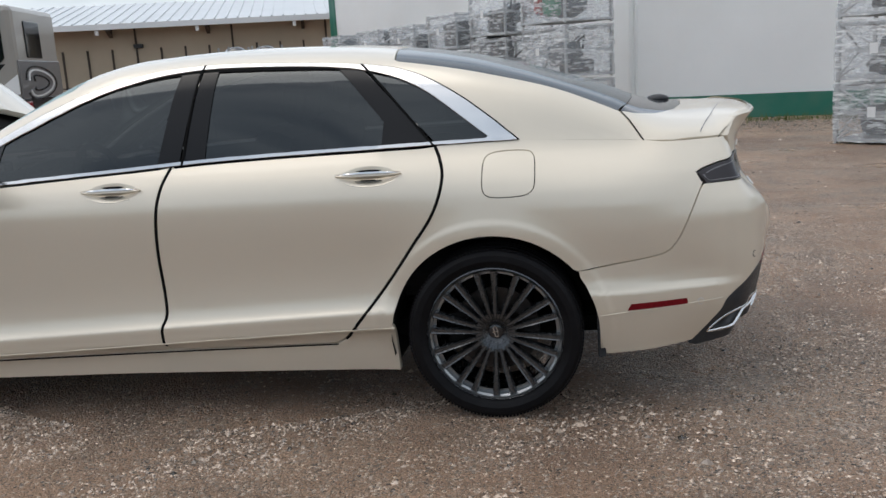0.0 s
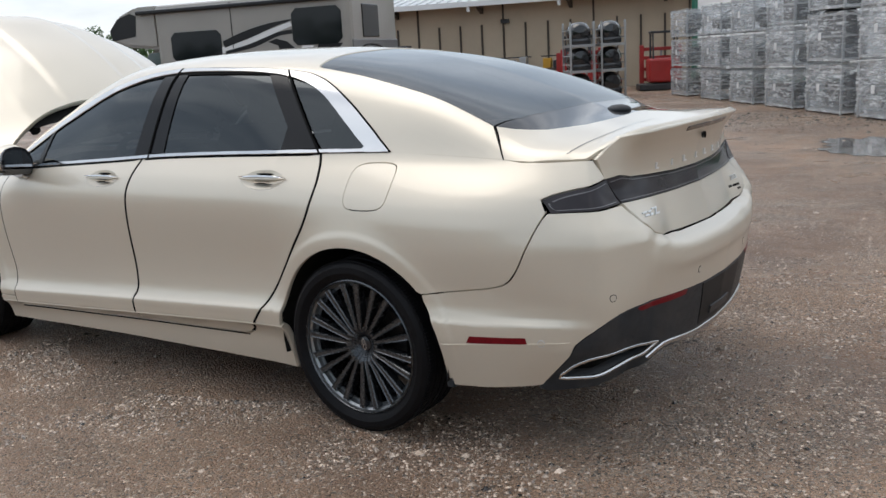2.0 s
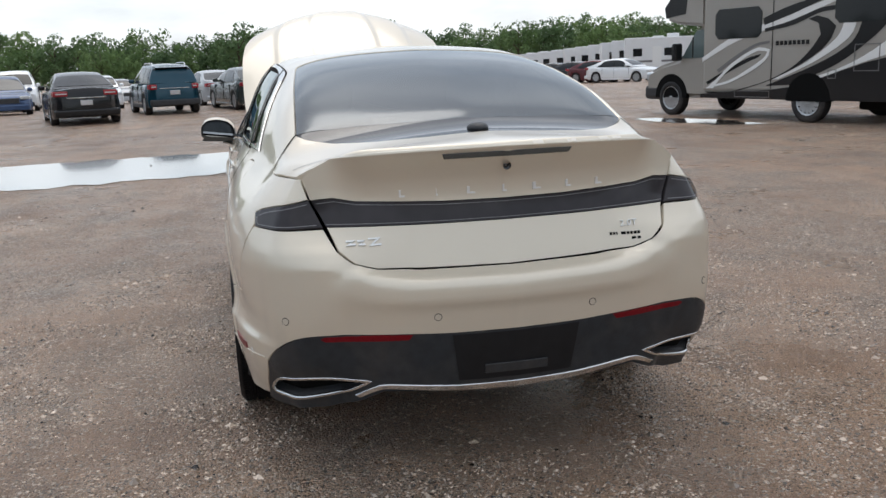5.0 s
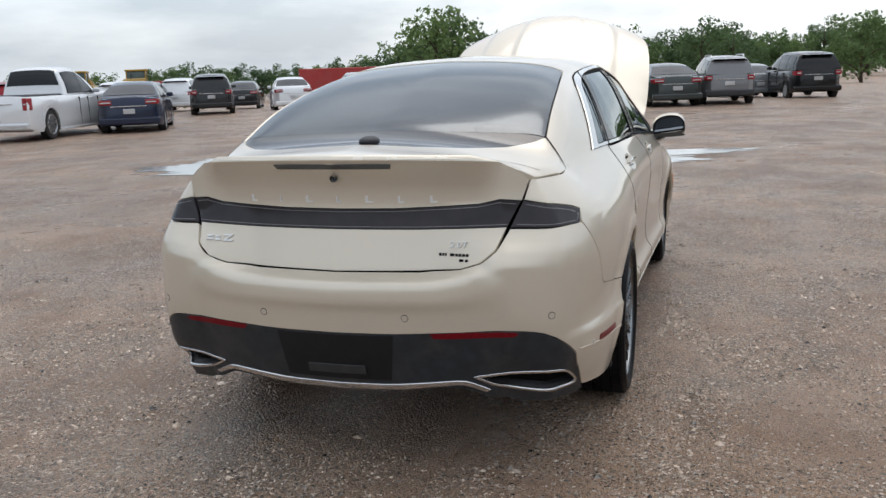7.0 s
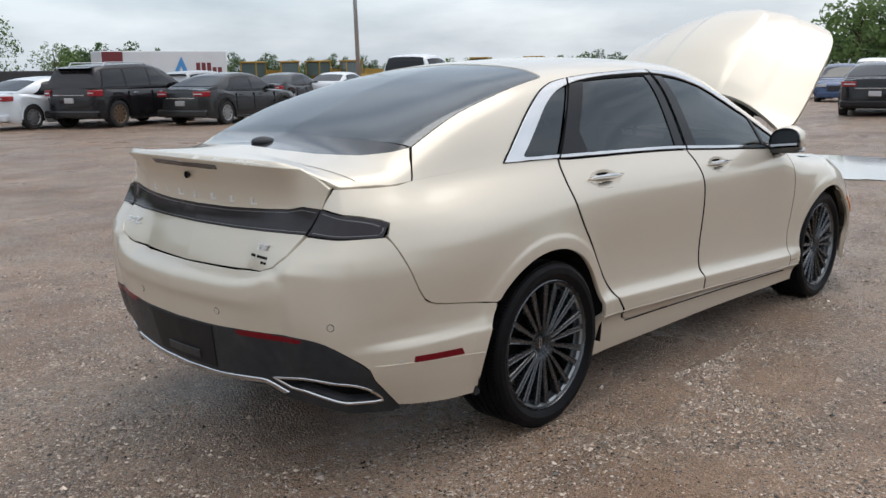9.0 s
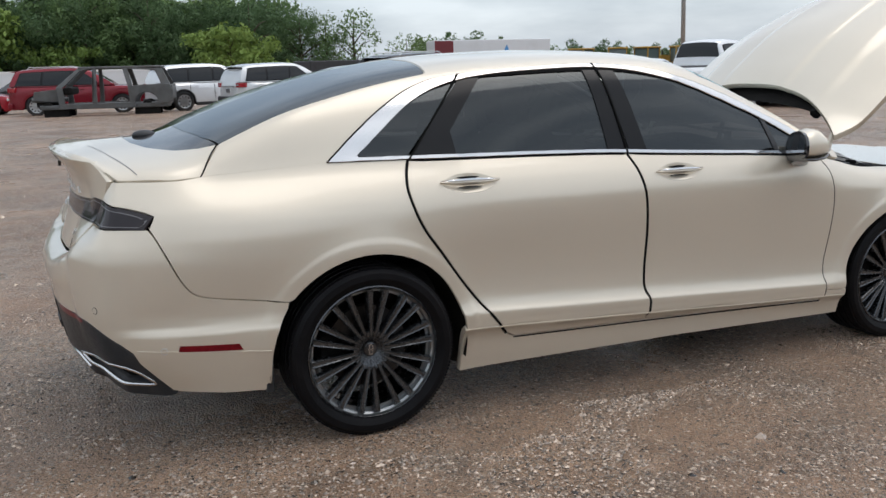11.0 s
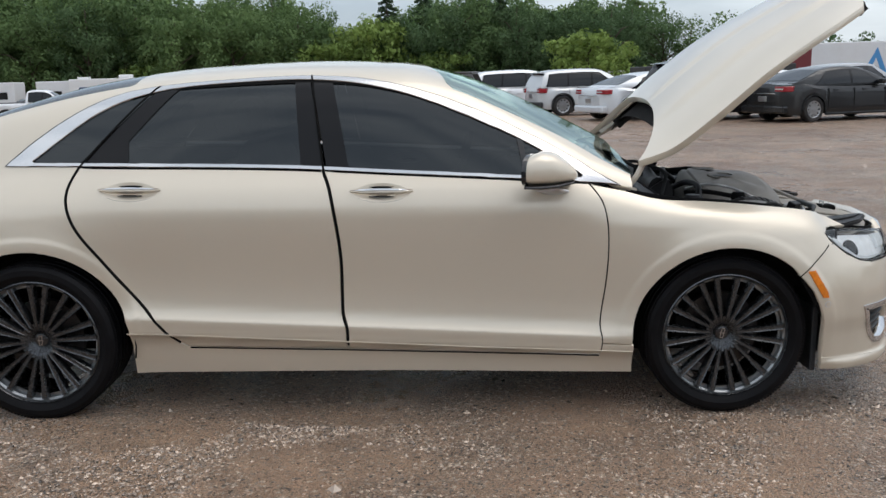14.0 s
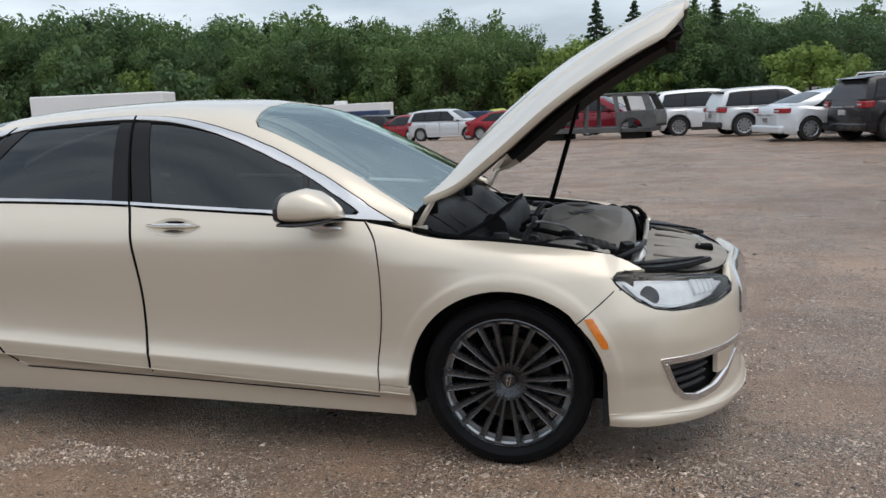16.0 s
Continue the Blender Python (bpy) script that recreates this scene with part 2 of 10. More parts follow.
def add_prism(bm, outline, lo, hi, axis="y"):
    """A flat outline (pairs) pushed from lo to hi along an axis."""
    def co(p, h):
        return {"y": (p[0], h, p[1]), "x": (h, p[0], p[1]), "z": (p[0], p[1], h)}[axis]
    a = [bm.verts.new(co(p, lo)) for p in outline]
    b = [bm.verts.new(co(p, hi)) for p in outline]
    k = len(outline)
    fs = [bm.faces.new((a[i], a[(i + 1) % k], b[(i + 1) % k], b[i])) for i in range(k)]
    fs += [bm.faces.new(a[::-1]), bm.faces.new(b)]
    bmesh.ops.recalc_face_normals(bm, faces=fs)
    return a + b


def prismm(outline, lo, hi, axis="y"):
    bm = bmesh.new()
    add_prism(bm, outline, lo, hi, axis)
    return bm


def text_mesh(name, words, size, mat, parent, m, depth=0.004, label="", align="CENTER", width=1.0, shear=0.0):
    """Raised lettering in the built-in font, as a mesh."""
    cu = bpy.data.curves.new(name, "FONT")
    cu.body, cu.size, cu.extrude, cu.align_x, cu.align_y = words, size, depth, align, "CENTER"
    cu.space_character = width
    cu.shear = shear
    cu.resolution_u = 3
    tmp = bpy.data.objects.new(name, cu)
    me = bpy.data.meshes.new_from_object(tmp)
    bpy.data.objects.remove(tmp)
    me.materials.clear()
    me.materials.append(mat)
    ob = new(name, me)
    ob.parent = parent
    ob.matrix_basis = m
    if label:
        ob["label"] = label
    return ob


def pchip(xs, ys, q):
    """A smooth curve through points without overshoot (ys may have further columns)."""
    xs, ys, q = np.asarray(xs, float), np.asarray(ys, float), np.asarray(q, float)
    flat = ys.ndim == 1
    if flat:
        ys = ys[:, None]
    h = np.diff(xs)[:, None]
    d = np.diff(ys, axis=0) / h
    m = np.zeros_like(ys)
    if len(xs) > 2:
        w1, w2 = 2 * h[1:] + h[:-1], h[1:] + 2 * h[:-1]
        with np.errstate(divide="ignore", invalid="ignore"):
            hm = (w1 + w2) / (w1 / d[:-1] + w2 / d[1:])
        m[1:-1] = np.where(d[:-1] * d[1:] > 0, hm, 0)
    m[0], m[-1] = d[0], d[-1]
    q = np.clip(q, xs[0], xs[-1])
    i = np.clip(np.searchsorted(xs, q) - 1, 0, len(xs) - 2)
    hh = h[i]
    t = ((q - xs[i]) / hh[:, 0])[:, None]
    out = ((2 * t**3 - 3 * t**2 + 1) * ys[i] + (t**3 - 2 * t**2 + t) * hh * m[i]
           + (-2 * t**3 + 3 * t**2) * ys[i + 1] + (t**3 - t**2) * hh * m[i + 1])
    return out[:, 0] if flat else out


def spline(points, n):
    """n points evenly along a smooth open curve through points."""
    p = np.asarray(points, float)
    ext = np.vstack([2 * p[0] - p[1], p, 2 * p[-1] - p[-2]])
    res = []
    for i in range(len(p) - 1):
        a, b, c, d = ext[i:i + 4]
        t = np.linspace(0, 1, 24, endpoint=False)[:, None]
        res.append(0.5 * (2 * b + (c - a) * t + (2 * a - 5 * b + 4 * c - d) * t**2 + (3 * b - a - 3 * c + d) * t**3))
    res = np.vstack(res + [p[-1:]])
    s = np.concatenate([[0], np.cumsum(np.linalg.norm(np.diff(res, axis=0), axis=1))])
    q = np.linspace(0, s[-1], n)
    return np.stack([np.interp(q, s, res[:, k]) for k in range(p.shape[1])], 1)


def smooth(a, b, x):
    t = np.clip((np.asarray(x, float) - a) / (b - a), 0, 1)
    return t * t * (3 - 2 * t)


def inside(poly, pts):
    """Which points lie in a polygon."""
    x, y = pts[:, 0], pts[:, 1]
    res = np.zeros(len(pts), bool)
    j = len(poly) - 1
    for i in range(len(poly)):
        xi, yi, xj, yj = *poly[i], *poly[j]
        if yi != yj:
            res ^= ((yi > y) != (yj > y)) & (x < (xj - xi) * (y - yi) / (yj - yi) + xi)
        j = i
    return res


def densify(poly, step):
    out = []
    for a, b in zip(poly, np.roll(poly, -1, axis=0)):
        k = max(1, int(np.ceil(np.linalg.norm(b - a) / step)))
        out += [a + (b - a) * i / k for i in range(k)]
    return np.array(out)


def shrink(poly, d):
    """Moves a closed outline inwards (or outwards, for a negative d)."""
    area = np.sum(poly[:, 0] * np.roll(poly[:, 1], -1) - np.roll(poly[:, 0], -1) * poly[:, 1])
    t = np.roll(poly, -1, axis=0) - np.roll(poly, 1, axis=0)
    t /= np.maximum(np.linalg.norm(t, axis=1), 1e-9)[:, None]
    nrm = np.stack([-t[:, 1], t[:, 0]], 1) * np.sign(area)
    return poly + nrm * d


FOLDS = []


def panel(name, surf, outline, mat, parent, res=0.025, gap=0.003, depth=0.018, holes=(), lift=0.0, label="", flip=1):
    """A sheet on a curved surface, cut to an outline in the surface's own two lengths, with folded edges."""
    from mathutils.geometry import delaunay_2d_cdt
    loops = [shrink(densify(np.asarray(outline, float), res), gap)]
    loops += [shrink(densify(np.asarray(h, float), res), -min(gap, 0.002)) for h in holes]
    lo, hi = loops[0].min(0), loops[0].max(0)
    gx, gy = np.meshgrid(np.arange(lo[0], hi[0], res), np.arange(lo[1], hi[1], res))
    gx = gx + (np.arange(gx.shape[0]) % 2)[:, None] * res / 2
    grid = np.stack([gx.ravel(), gy.ravel()], 1)
    ok = inside(loops[0], grid)
    for h in loops[1:]:
        ok &= ~inside(h, grid)
    edge = np.vstack(loops)
    grid = grid[ok]
    if len(grid):
        keep = np.ones(len(grid), bool)
        for k in range(0, len(grid), 2000):
            d = np.linalg.norm(grid[k:k + 2000, None] - edge[None], axis=2).min(1)
            keep[k:k + 2000] = d > res * 0.45
        grid = grid[keep]
    for fold_surf, line in FOLDS:
        if fold_surf is not surf:
            continue
        step = np.concatenate([[0], np.cumsum(np.linalg.norm(np.diff(line, axis=0), axis=1))])
        q = np.arange(0.001, step[-1], max(res * 0.7, 0.012))
        line = np.stack([np.interp(q, step, line[:, 0]), np.interp(q, step, line[:, 1])], 1)
        t = np.gradient(line, axis=0)
        t = np.stack([-t[:, 1], t[:, 0]], 1) / np.maximum(np.linalg.norm(t, axis=1), 1e-9)[:, None]
        near = np.vstack([line + t * d for d in (-0.017, -0.006, 0, 0.006, 0.017)])
        near = near[inside(loops[0], near)]
        for h in loops[1:]:
            near = near[~inside(h, near)]
        if len(near):
            near = near[[np.linalg.norm(edge - p, axis=1).min() > 0.004 for p in near]]
        if len(near) and len(grid):
            grid = grid[[np.linalg.norm(near - p, axis=1).min() > 0.006 for p in grid]]
        grid = np.vstack([grid, near]) if len(grid) else near
    pts = np.vstack([edge, grid]) if len(grid) else edge
    es, base = [], 0
    for lp in loops:
        es += [(base + i, base + (i + 1) % len(lp)) for i in range(len(lp))]
        base += len(lp)
    vs, _, fs, _, _, _ = delaunay_2d_cdt([Vector(p) for p in pts], es, [], 0, 1e-6)
    vs = np.array([tuple(v) for v in vs])
    fs = np.array([tuple(f) for f in fs if len(f) == 3])
    cen = vs[fs].mean(1)
    ok = inside(loops[0], cen)
    for h in loops[1:]:
        ok &= ~inside(h, cen)
    fs = fs[ok]
    a, b, c = vs[fs[:, 0]], vs[fs[:, 1]], vs[fs[:, 2]]
    cr = (b - a)[:, 0] * (c - a)[:, 1] - (b - a)[:, 1] * (c - a)[:, 0]
    fs = fs[np.abs(cr) > 1e-9]
    pos, nor = surf(vs[:, 0], vs[:, 1])
    pos = pos + nor * lift
    # faces look along the normals
    fn = np.cross(pos[fs[:, 1]] - pos[fs[:, 0]], pos[fs[:, 2]] - pos[fs[:, 0]])
    turn = np.sum(fn * nor[fs[:, 0]], 1) < 0
    fs[turn] = fs[turn][:, ::-1]
    P, N, F = [pos], [nor], [fs]
    count = len(pos)
    if depth:
        used = {}
        for f in fs:
            for i in range(3):
                e = (f[i], f[(i + 1) % 3])
                if (e[1], e[0]) in used:
                    del used[(e[1], e[0])]
                else:
                    used[e] = True
        for i, j in used:
            t = pos[j] - pos[i]
            o = np.cross(t, nor[i] + nor[j])
            o /= max(np.linalg.norm(o), 1e-9)
            P.append(np.array([pos[i], pos[j], pos[j] - nor[j] * depth, pos[i] - nor[i] * depth]))
            N.append(np.array([o + nor[i], o + nor[j], o, o]))
            F.append(np.array([[count, count + 2, count + 1], [count, count + 3, count + 2]]))
            count += 4
    P, N, F = np.vstack(P), np.vstack(N), np.vstack(F)
    N /= np.maximum(np.linalg.norm(N, axis=1), 1e-9)[:, None]
    if flip < 0:
        P, N, F = P * (1, -1, 1), N * (1, -1, 1), F[:, ::-1]
    return mesh_from(name, P, F, mat, parent, label, N)



# ---------------------------------------------------------------- the sedan: its surfaces
# car frame: x forward from the rear axle, y to the left, z up from the tyres' feet
plan = spline([(-1.14, 0), (-1.126, 0.26), (-1.085, 0.49), (-0.985, 0.725), (-0.87, 0.80), (-0.72, 0.852), (-0.5, 0.884),
               (-0.2, 0.897), (0.2, 0.90), (0.8, 0.903), (1.5, 0.906), (2.2, 0.915), (2.7, 0.928), (3.05, 0.932), (3.234, 0.924),
               (3.35, 0.889), (3.45, 0.842), (3.585, 0.737), (3.70, 0.56), (3.78, 0.31), (3.815, 0)], 720)
plan_s = np.concatenate([[0], np.cumsum(np.linalg.norm(np.diff(plan, axis=0), axis=1))])
tang = np.gradient(plan, plan_s, axis=0)
for _ in range(6):
    tang[1:-1] = (tang[:-2] + 2 * tang[1:-1] + tang[2:]) / 4
tang[0], tang[-1] = (0, 1), (0, -1)
tang /= np.linalg.norm(tang, axis=1)[:, None]
plan_n = np.stack([-tang[:, 1], tang[:, 0]], 1)
ZG = np.arange(0.12, 1.14, 0.004)
s_at_x = lambda x: float(np.interp(x, plan[120:600, 0], plan_s[120:600]))
s_at_y = lambda y: float(np.interp(y, plan[:150, 1], plan_s[:150]))
stations = []


def station(s, profile):
    """How far the skin lies outside the plan at heights z, at the place s round the car."""
    z, d = zip(*profile)
    stations.append((s, pchip(z, d, ZG)))


REAR_LOW = [(0.12, -0.12), (0.2, -0.1), (0.27, -0.082), (0.33, -0.064), (0.39, -0.05), (0.46, -0.036), (0.52, -0.026), (0.6, -0.014)]


def shelf(z, deep):
    """The bumper's top, turning in below the boot lid."""
    return [(z - 0.06, -0.003), (z - 0.025, -0.004), (z - 0.010, -0.009 * deep), (z + 0.004, -0.025 * deep), (z + 0.016, -0.052 * deep), (z + 0.03, -0.085 * deep), (1.14, -0.1 * deep)]


station(0, REAR_LOW + shelf(0.696, 1))
station(s_at_y(0.33), REAR_LOW + shelf(0.702, 0.95))
station(s_at_y(0.43), REAR_LOW + shelf(0.712, 0.75))
station(s_at_y(0.50), REAR_LOW + shelf(0.728, 0.56))
station(s_at_y(0.545), REAR_LOW + [(0.68, -0.004), (0.73, -0.010), (0.76, -0.021), (0.785, -0.038), (0.83, -0.073), (0.87, -0.096), (0.95, -0.11), (1.14, -0.118)])
station(s_at_y(0.60), [(0.12, -0.14), (0.27, -0.105), (0.33, -0.078), (0.42, -0.040), (0.52, -0.016), (0.6, -0.004), (0.68, 0), (0.745, 0), (0.785, -0.02), (0.83, -0.065),
                       (0.865, -0.092), (0.91, -0.108), (0.95, -0.112), (0.99, -0.116), (1.03, -0.116), (1.07, -0.116), (1.13, -0.12)])
station(s_at_y(0.74), [(0.12, -0.13), (0.27, -0.090), (0.33, -0.058), (0.42, -0.020), (0.6, 0), (0.735, 0), (0.79, -0.010), (0.83, -0.031), (0.86, -0.05),
                       (0.91, -0.075), (0.95, -0.092), (0.99, -0.115), (1.03, -0.138), (1.07, -0.16), (1.11, -0.18)])
station(s_at_x(-0.82), [(0.12, -0.10), (0.27, -0.050), (0.36, -0.016), (0.43, 0), (0.49, 0.002), (0.499, -0.004), (0.516, -0.014), (0.55, -0.016), (0.61, -0.009), (0.68, -0.002), (0.735, 0),
                        (0.8, -0.01), (0.86, -0.027), (0.91, -0.05), (0.95, -0.08), (0.99, -0.115), (1.03, -0.15), (1.07, -0.185), (1.11, -0.21)])
station(s_at_x(-0.55), [(0.12, -0.07), (0.27, -0.03), (0.36, -0.010), (0.425, 0), (0.482, 0.002), (0.494, -0.004), (0.512, -0.012), (0.545, -0.018), (0.59, -0.017), (0.65, -0.009),
                        (0.735, -0.002), (0.8, -0.006), (0.86, -0.022), (0.91, -0.05), (0.95, -0.086), (0.99, -0.128), (1.03, -0.172), (1.07, -0.205), (1.11, -0.23)])
station(s_at_x(0.0), [(0.12, -0.05), (0.36, -0.038), (0.46, -0.026), (0.52, -0.02), (0.6, -0.012), (0.68, -0.004), (0.75, 0), (0.8, -0.002),
                      (0.86, -0.011), (0.91, -0.03), (0.95, -0.055), (0.99, -0.086), (1.03, -0.121), (1.07, -0.152), (1.11, -0.18)])
DOOR = [(0.12, -0.08), (0.2, -0.062), (0.27, -0.05), (0.315, -0.026), (0.328, -0.006), (0.36, -0.003), (0.388, 0), (0.397, 0), (0.404, -0.006), (0.416, -0.016), (0.436, -0.0255), (0.47, -0.032), (0.52, -0.034),
        (0.6, -0.03), (0.68, -0.022), (0.735, -0.016), (0.8, -0.01), (0.85, -0.008), (0.885, -0.011), (0.91, -0.018), (0.95, -0.036), (0.99, -0.062), (1.03, -0.092),
        (1.07, -0.122), (1.11, -0.15)]
for xs in (0.55, 1.3, 2.15):
    station(s_at_x(xs), DOOR)
station(s_at_x(2.45), [(0.12, -0.08), (0.2, -0.062), (0.3, -0.035), (0.34, -0.006), (0.392, -0.002), (0.45, -0.022), (0.52, -0.03), (0.6, -0.024), (0.68, -0.014),
                       (0.735, -0.010), (0.8, -0.012), (0.86, -0.03), (0.91, -0.066), (0.95, -0.112), (0.99, -0.165), (1.03, -0.2), (1.07, -0.23), (1.11, -0.25)])
station(s_at_x(2.85), [(0.12, -0.07), (0.36, -0.04), (0.46, -0.028), (0.52, -0.02), (0.6, -0.008), (0.68, 0), (0.735, -0.003), (0.775, -0.010), (0.81, -0.024), (0.838, -0.045),
                       (0.86, -0.075), (0.88, -0.115), (0.92, -0.20), (0.99, -0.3), (1.11, -0.4)])
station(s_at_x(3.2), [(0.12, -0.06), (0.2, -0.03), (0.22, -0.018), (0.36, -0.01), (0.46, 0), (0.52, 0), (0.6, -0.008), (0.68, -0.025), (0.735, -0.045), (0.765, -0.06),
                      (0.8, -0.092), (0.85, -0.155), (0.9, -0.23), (0.99, -0.3), (1.11, -0.4)])
station(s_at_x(3.45), [(0.12, -0.05), (0.19, 0.0), (0.21, 0.004), (0.24, -0.014), (0.33, -0.012), (0.42, 0), (0.5, 0), (0.6, -0.015), (0.68, -0.05), (0.735, -0.085),
                       (0.765, -0.11), (0.8, -0.15), (0.86, -0.22), (0.99, -0.3), (1.11, -0.4)])
station(plan_s[-1] - 0.3, [(0.12, -0.06), (0.2, 0.0), (0.24, -0.02), (0.33, -0.03), (0.46, -0.015), (0.6, -0.02), (0.68, -0.04), (0.735, -0.07), (0.8, -0.15), (0.9, -0.25), (1.11, -0.4)])
station(plan_s[-1], [(0.12, -0.06), (0.2, 0.0), (0.24, -0.02), (0.33, -0.03), (0.46, -0.015), (0.6, -0.02), (0.68, -0.03), (0.735, -0.06), (0.8, -0.14), (0.9, -0.25), (1.11, -0.4)])

WHEEL_X, WHEEL_Z, ARCH = (-0.012, 2.85), 0.335, (0.392, 0.385)
skin = pchip([s for s, _ in stations], np.array([d for _, d in stations]), plan_s)
# the door creases and the sill rise towards the rear
px = plan[:, 0]
rise = np.interp(px, [0.1, 0.4, 2.45, 2.75], [0, 0.9, -1.15, 0]) * 0.048
warp = 1 - smooth(0.5, 0.82, ZG)
for i in range(len(plan_s)):
    if rise[i]:
        skin[i] = np.interp(ZG - rise[i] * warp, ZG, skin[i])
for wx in WHEEL_X:
    r = np.hypot((px[:, None] - wx) / ARCH[0], (ZG[None] - WHEEL_Z) / ARCH[1])
    side = (plan[:, 1] > 0.7)[:, None]
    skin += side * (0.0038 * (1 - smooth(1.11, 1.17, r)) + 0.010 * (1 - smooth(1.0, 1.3, r))) * smooth(0.2, 0.45, ZG)[None]
low = np.zeros((len(plan_s), len(ZG), 3))
low[:, :, 0] = plan[:, None, 0] + plan_n[:, None, 0] * skin
low[:, :, 1] = plan[:, None, 1] + plan_n[:, None, 1] * skin
low[:, :, 2] = ZG[None]


def table_normals(tab):
    a, b = np.gradient(tab, axis=0), np.gradient(tab, axis=1)
    n = np.cross(b, a)
    n /= np.maximum(np.linalg.norm(n, axis=2), 1e-9)[:, :, None]
    return n


LID = [(0.12, 0.0), (0.68, -0.07), (0.74, -0.084), (0.8, -0.102), (0.86, -0.121), (0.91, -0.132), (0.95, -0.135), (0.99, -0.130), (1.03, -0.114), (1.07, -0.087), (1.095, -0.067), (1.11, -0.060), (1.14, -0.055)]
CORNER = [(0.12, 0.0), (0.68, -0.002), (0.75, -0.006), (0.79, -0.024), (0.83, -0.064), (0.87, -0.094), (0.91, -0.108), (0.95, -0.112), (0.99, -0.115), (1.03, -0.115), (1.07, -0.115), (1.14, -0.12)]
lid_st = [(0, LID), (s_at_y(0.33), LID), (s_at_y(0.48), [(0.12, 0.0), (0.68, -0.036), (0.74, -0.044), (0.8, -0.066), (0.86, -0.107), (0.91, -0.126)] + LID[6:]), (s_at_y(0.62), CORNER), (s_at_y(0.74), CORNER)]
lid_skin = pchip([a for a, _ in lid_st], np.array([pchip(*zip(*b), ZG) for _, b in lid_st]), plan_s)
lid_tab = low.copy()
lid_tab[:, :, 0] = plan[:, None, 0] + plan_n[:, None, 0] * lid_skin
lid_tab[:, :, 1] = plan[:, None, 1] + plan_n[:, None, 1] * lid_skin

low_n, lid_n = table_normals(low), table_normals(lid_tab)
if low_n[300, 100, 1] < 0:
    low_n = -low_n
if lid_n[10, 100, 0] > 0:
    lid_n = -lid_n
low_n[0, :, 1] = low_n[-1, :, 1] = lid_n[0, :, 1] = 0

# the edge between the sides and the roof, boot and glass above
edge_z = pchip([0, s_at_y(0.2), s_at_y(0.46), s_at_y(0.57), s_at_y(0.74), s_at_x(-0.82), s_at_x(-0.6), s_at_x(-0.3), s_at_x(-0.13), s_at_x(0.5),
                s_at_x(1.0), s_at_x(1.485), s_at_x(1.99), s_at_x(2.25), s_at_x(2.45), s_at_x(2.7)],
               [1.104, 1.102, 1.094, 1.082, 1.022, 1.02, 1.026, 1.044, 1.054, 1.05, 1.041, 1.018, 0.993, 0.978, 0.95, 0.88], plan_s)


def grid_look(tab, u, v):
    """Reads a table at fractional places."""
    u, v = np.clip(u, 0, tab.shape[0] - 1.001), np.clip(v, 0, tab.shape[1] - 1.001)
    i, j = u.astype(int), v.astype(int)
    fu, fv = (u - i)[:, None], (v - j)[:, None]
    return ((tab[i, j] * (1 - fv) + tab[i, j + 1] * fv) * (1 - fu) + (tab[i + 1, j] * (1 - fv) + tab[i + 1, j + 1] * fv) * fu)


def low_place(tab, s, z):
    return grid_look(tab, np.interp(np.abs(s), plan_s, np.arange(len(plan_s))), (z - ZG[0]) / 0.004)


rim = low_place(low, plan_s, edge_z)
lid_rim = low_place(lid_tab, plan_s, edge_z)
mixing = smooth(s_at_y(0.58), s_at_y(0.66), plan_s)[:, None]
rim = lid_rim * (1 - mixing) + rim * mixing
XG = np.arange(-1.075, 2.5, 0.01)
order = np.arange(len(plan_s))[: int(np.searchsorted(plan_s, s_at_x(2.62)))]
rim_x = np.maximum.accumulate(rim[order, 0])
rim_y = np.interp(XG, rim_x, rim[order, 1])
rim_z = np.interp(XG, rim_x, rim[order, 2])
kx = [-1.075, -1.0, -0.85, -0.7, -0.6, -0.508, -0.3, -0.13, 0.1, 0.358, 0.65, 1.137, 1.5, 1.715, 2.0, 2.2, 2.41, 2.55]
top_z = pchip(kx, [1.104, 1.117, 1.128, 1.138, 1.165, 1.205, 1.28, 1.335, 1.395, 1.439, 1.468, 1.486, 1.474, 1.437, 1.333, 1.24, 1.135, 1.06], XG)
for _ in range(8):
    top_z[1:-1] = (top_z[:-2] + 2 * top_z[1:-1] + top_z[2:]) / 4
knee_y = np.minimum(pchip(kx, [0.5, 0.55, 0.585, 0.635, 0.65, 0.66, 0.655, 0.64, 0.62, 0.605, 0.63, 0.655, 0.655, 0.655, 0.70, 0.74, 0.76, 0.77], XG), rim_y * 0.94)
knee_z = pchip(kx, [1.1, 1.111, 1.105, 1.119, 1.145, 1.185, 1.262, 1.317, 1.379, 1.424, 1.452, 1.470, 1.458, 1.415, 1.278, 1.165, 1.045, 0.985], XG)
knee_w = pchip([-1.1, -0.85, -0.65, -0.5, -0.2, 2.6], [1.2, 0.9, 1.0, 1.8, 3.0, 3.0], XG)
NC = 120
tt = np.linspace(0, 1, NC)[None]
den = (1 - tt)**2 + 2 * knee_w[:, None] * tt * (1 - tt) + tt**2
up = np.zeros((len(XG), NC, 3))
up[:, :, 0] = XG[:, None]
up[:, :, 1] = (tt**2 * rim_y[:, None] + 2 * knee_w[:, None] * tt * (1 - tt) * knee_y[:, None]) / den
up[:, :, 2] = ((1 - tt)**2 * top_z[:, None] + 2 * knee_w[:, None] * tt * (1 - tt) * knee_z[:, None] + tt**2 * rim_z[:, None]) / den
arc = np.concatenate([np.zeros((len(XG), 1)), np.cumsum(np.linalg.norm(np.diff(up, axis=1), axis=2), axis=1)], 1)
up_n = table_normals(up)
if up_n[180, 5, 2] < 0:
    up_n = -up_n
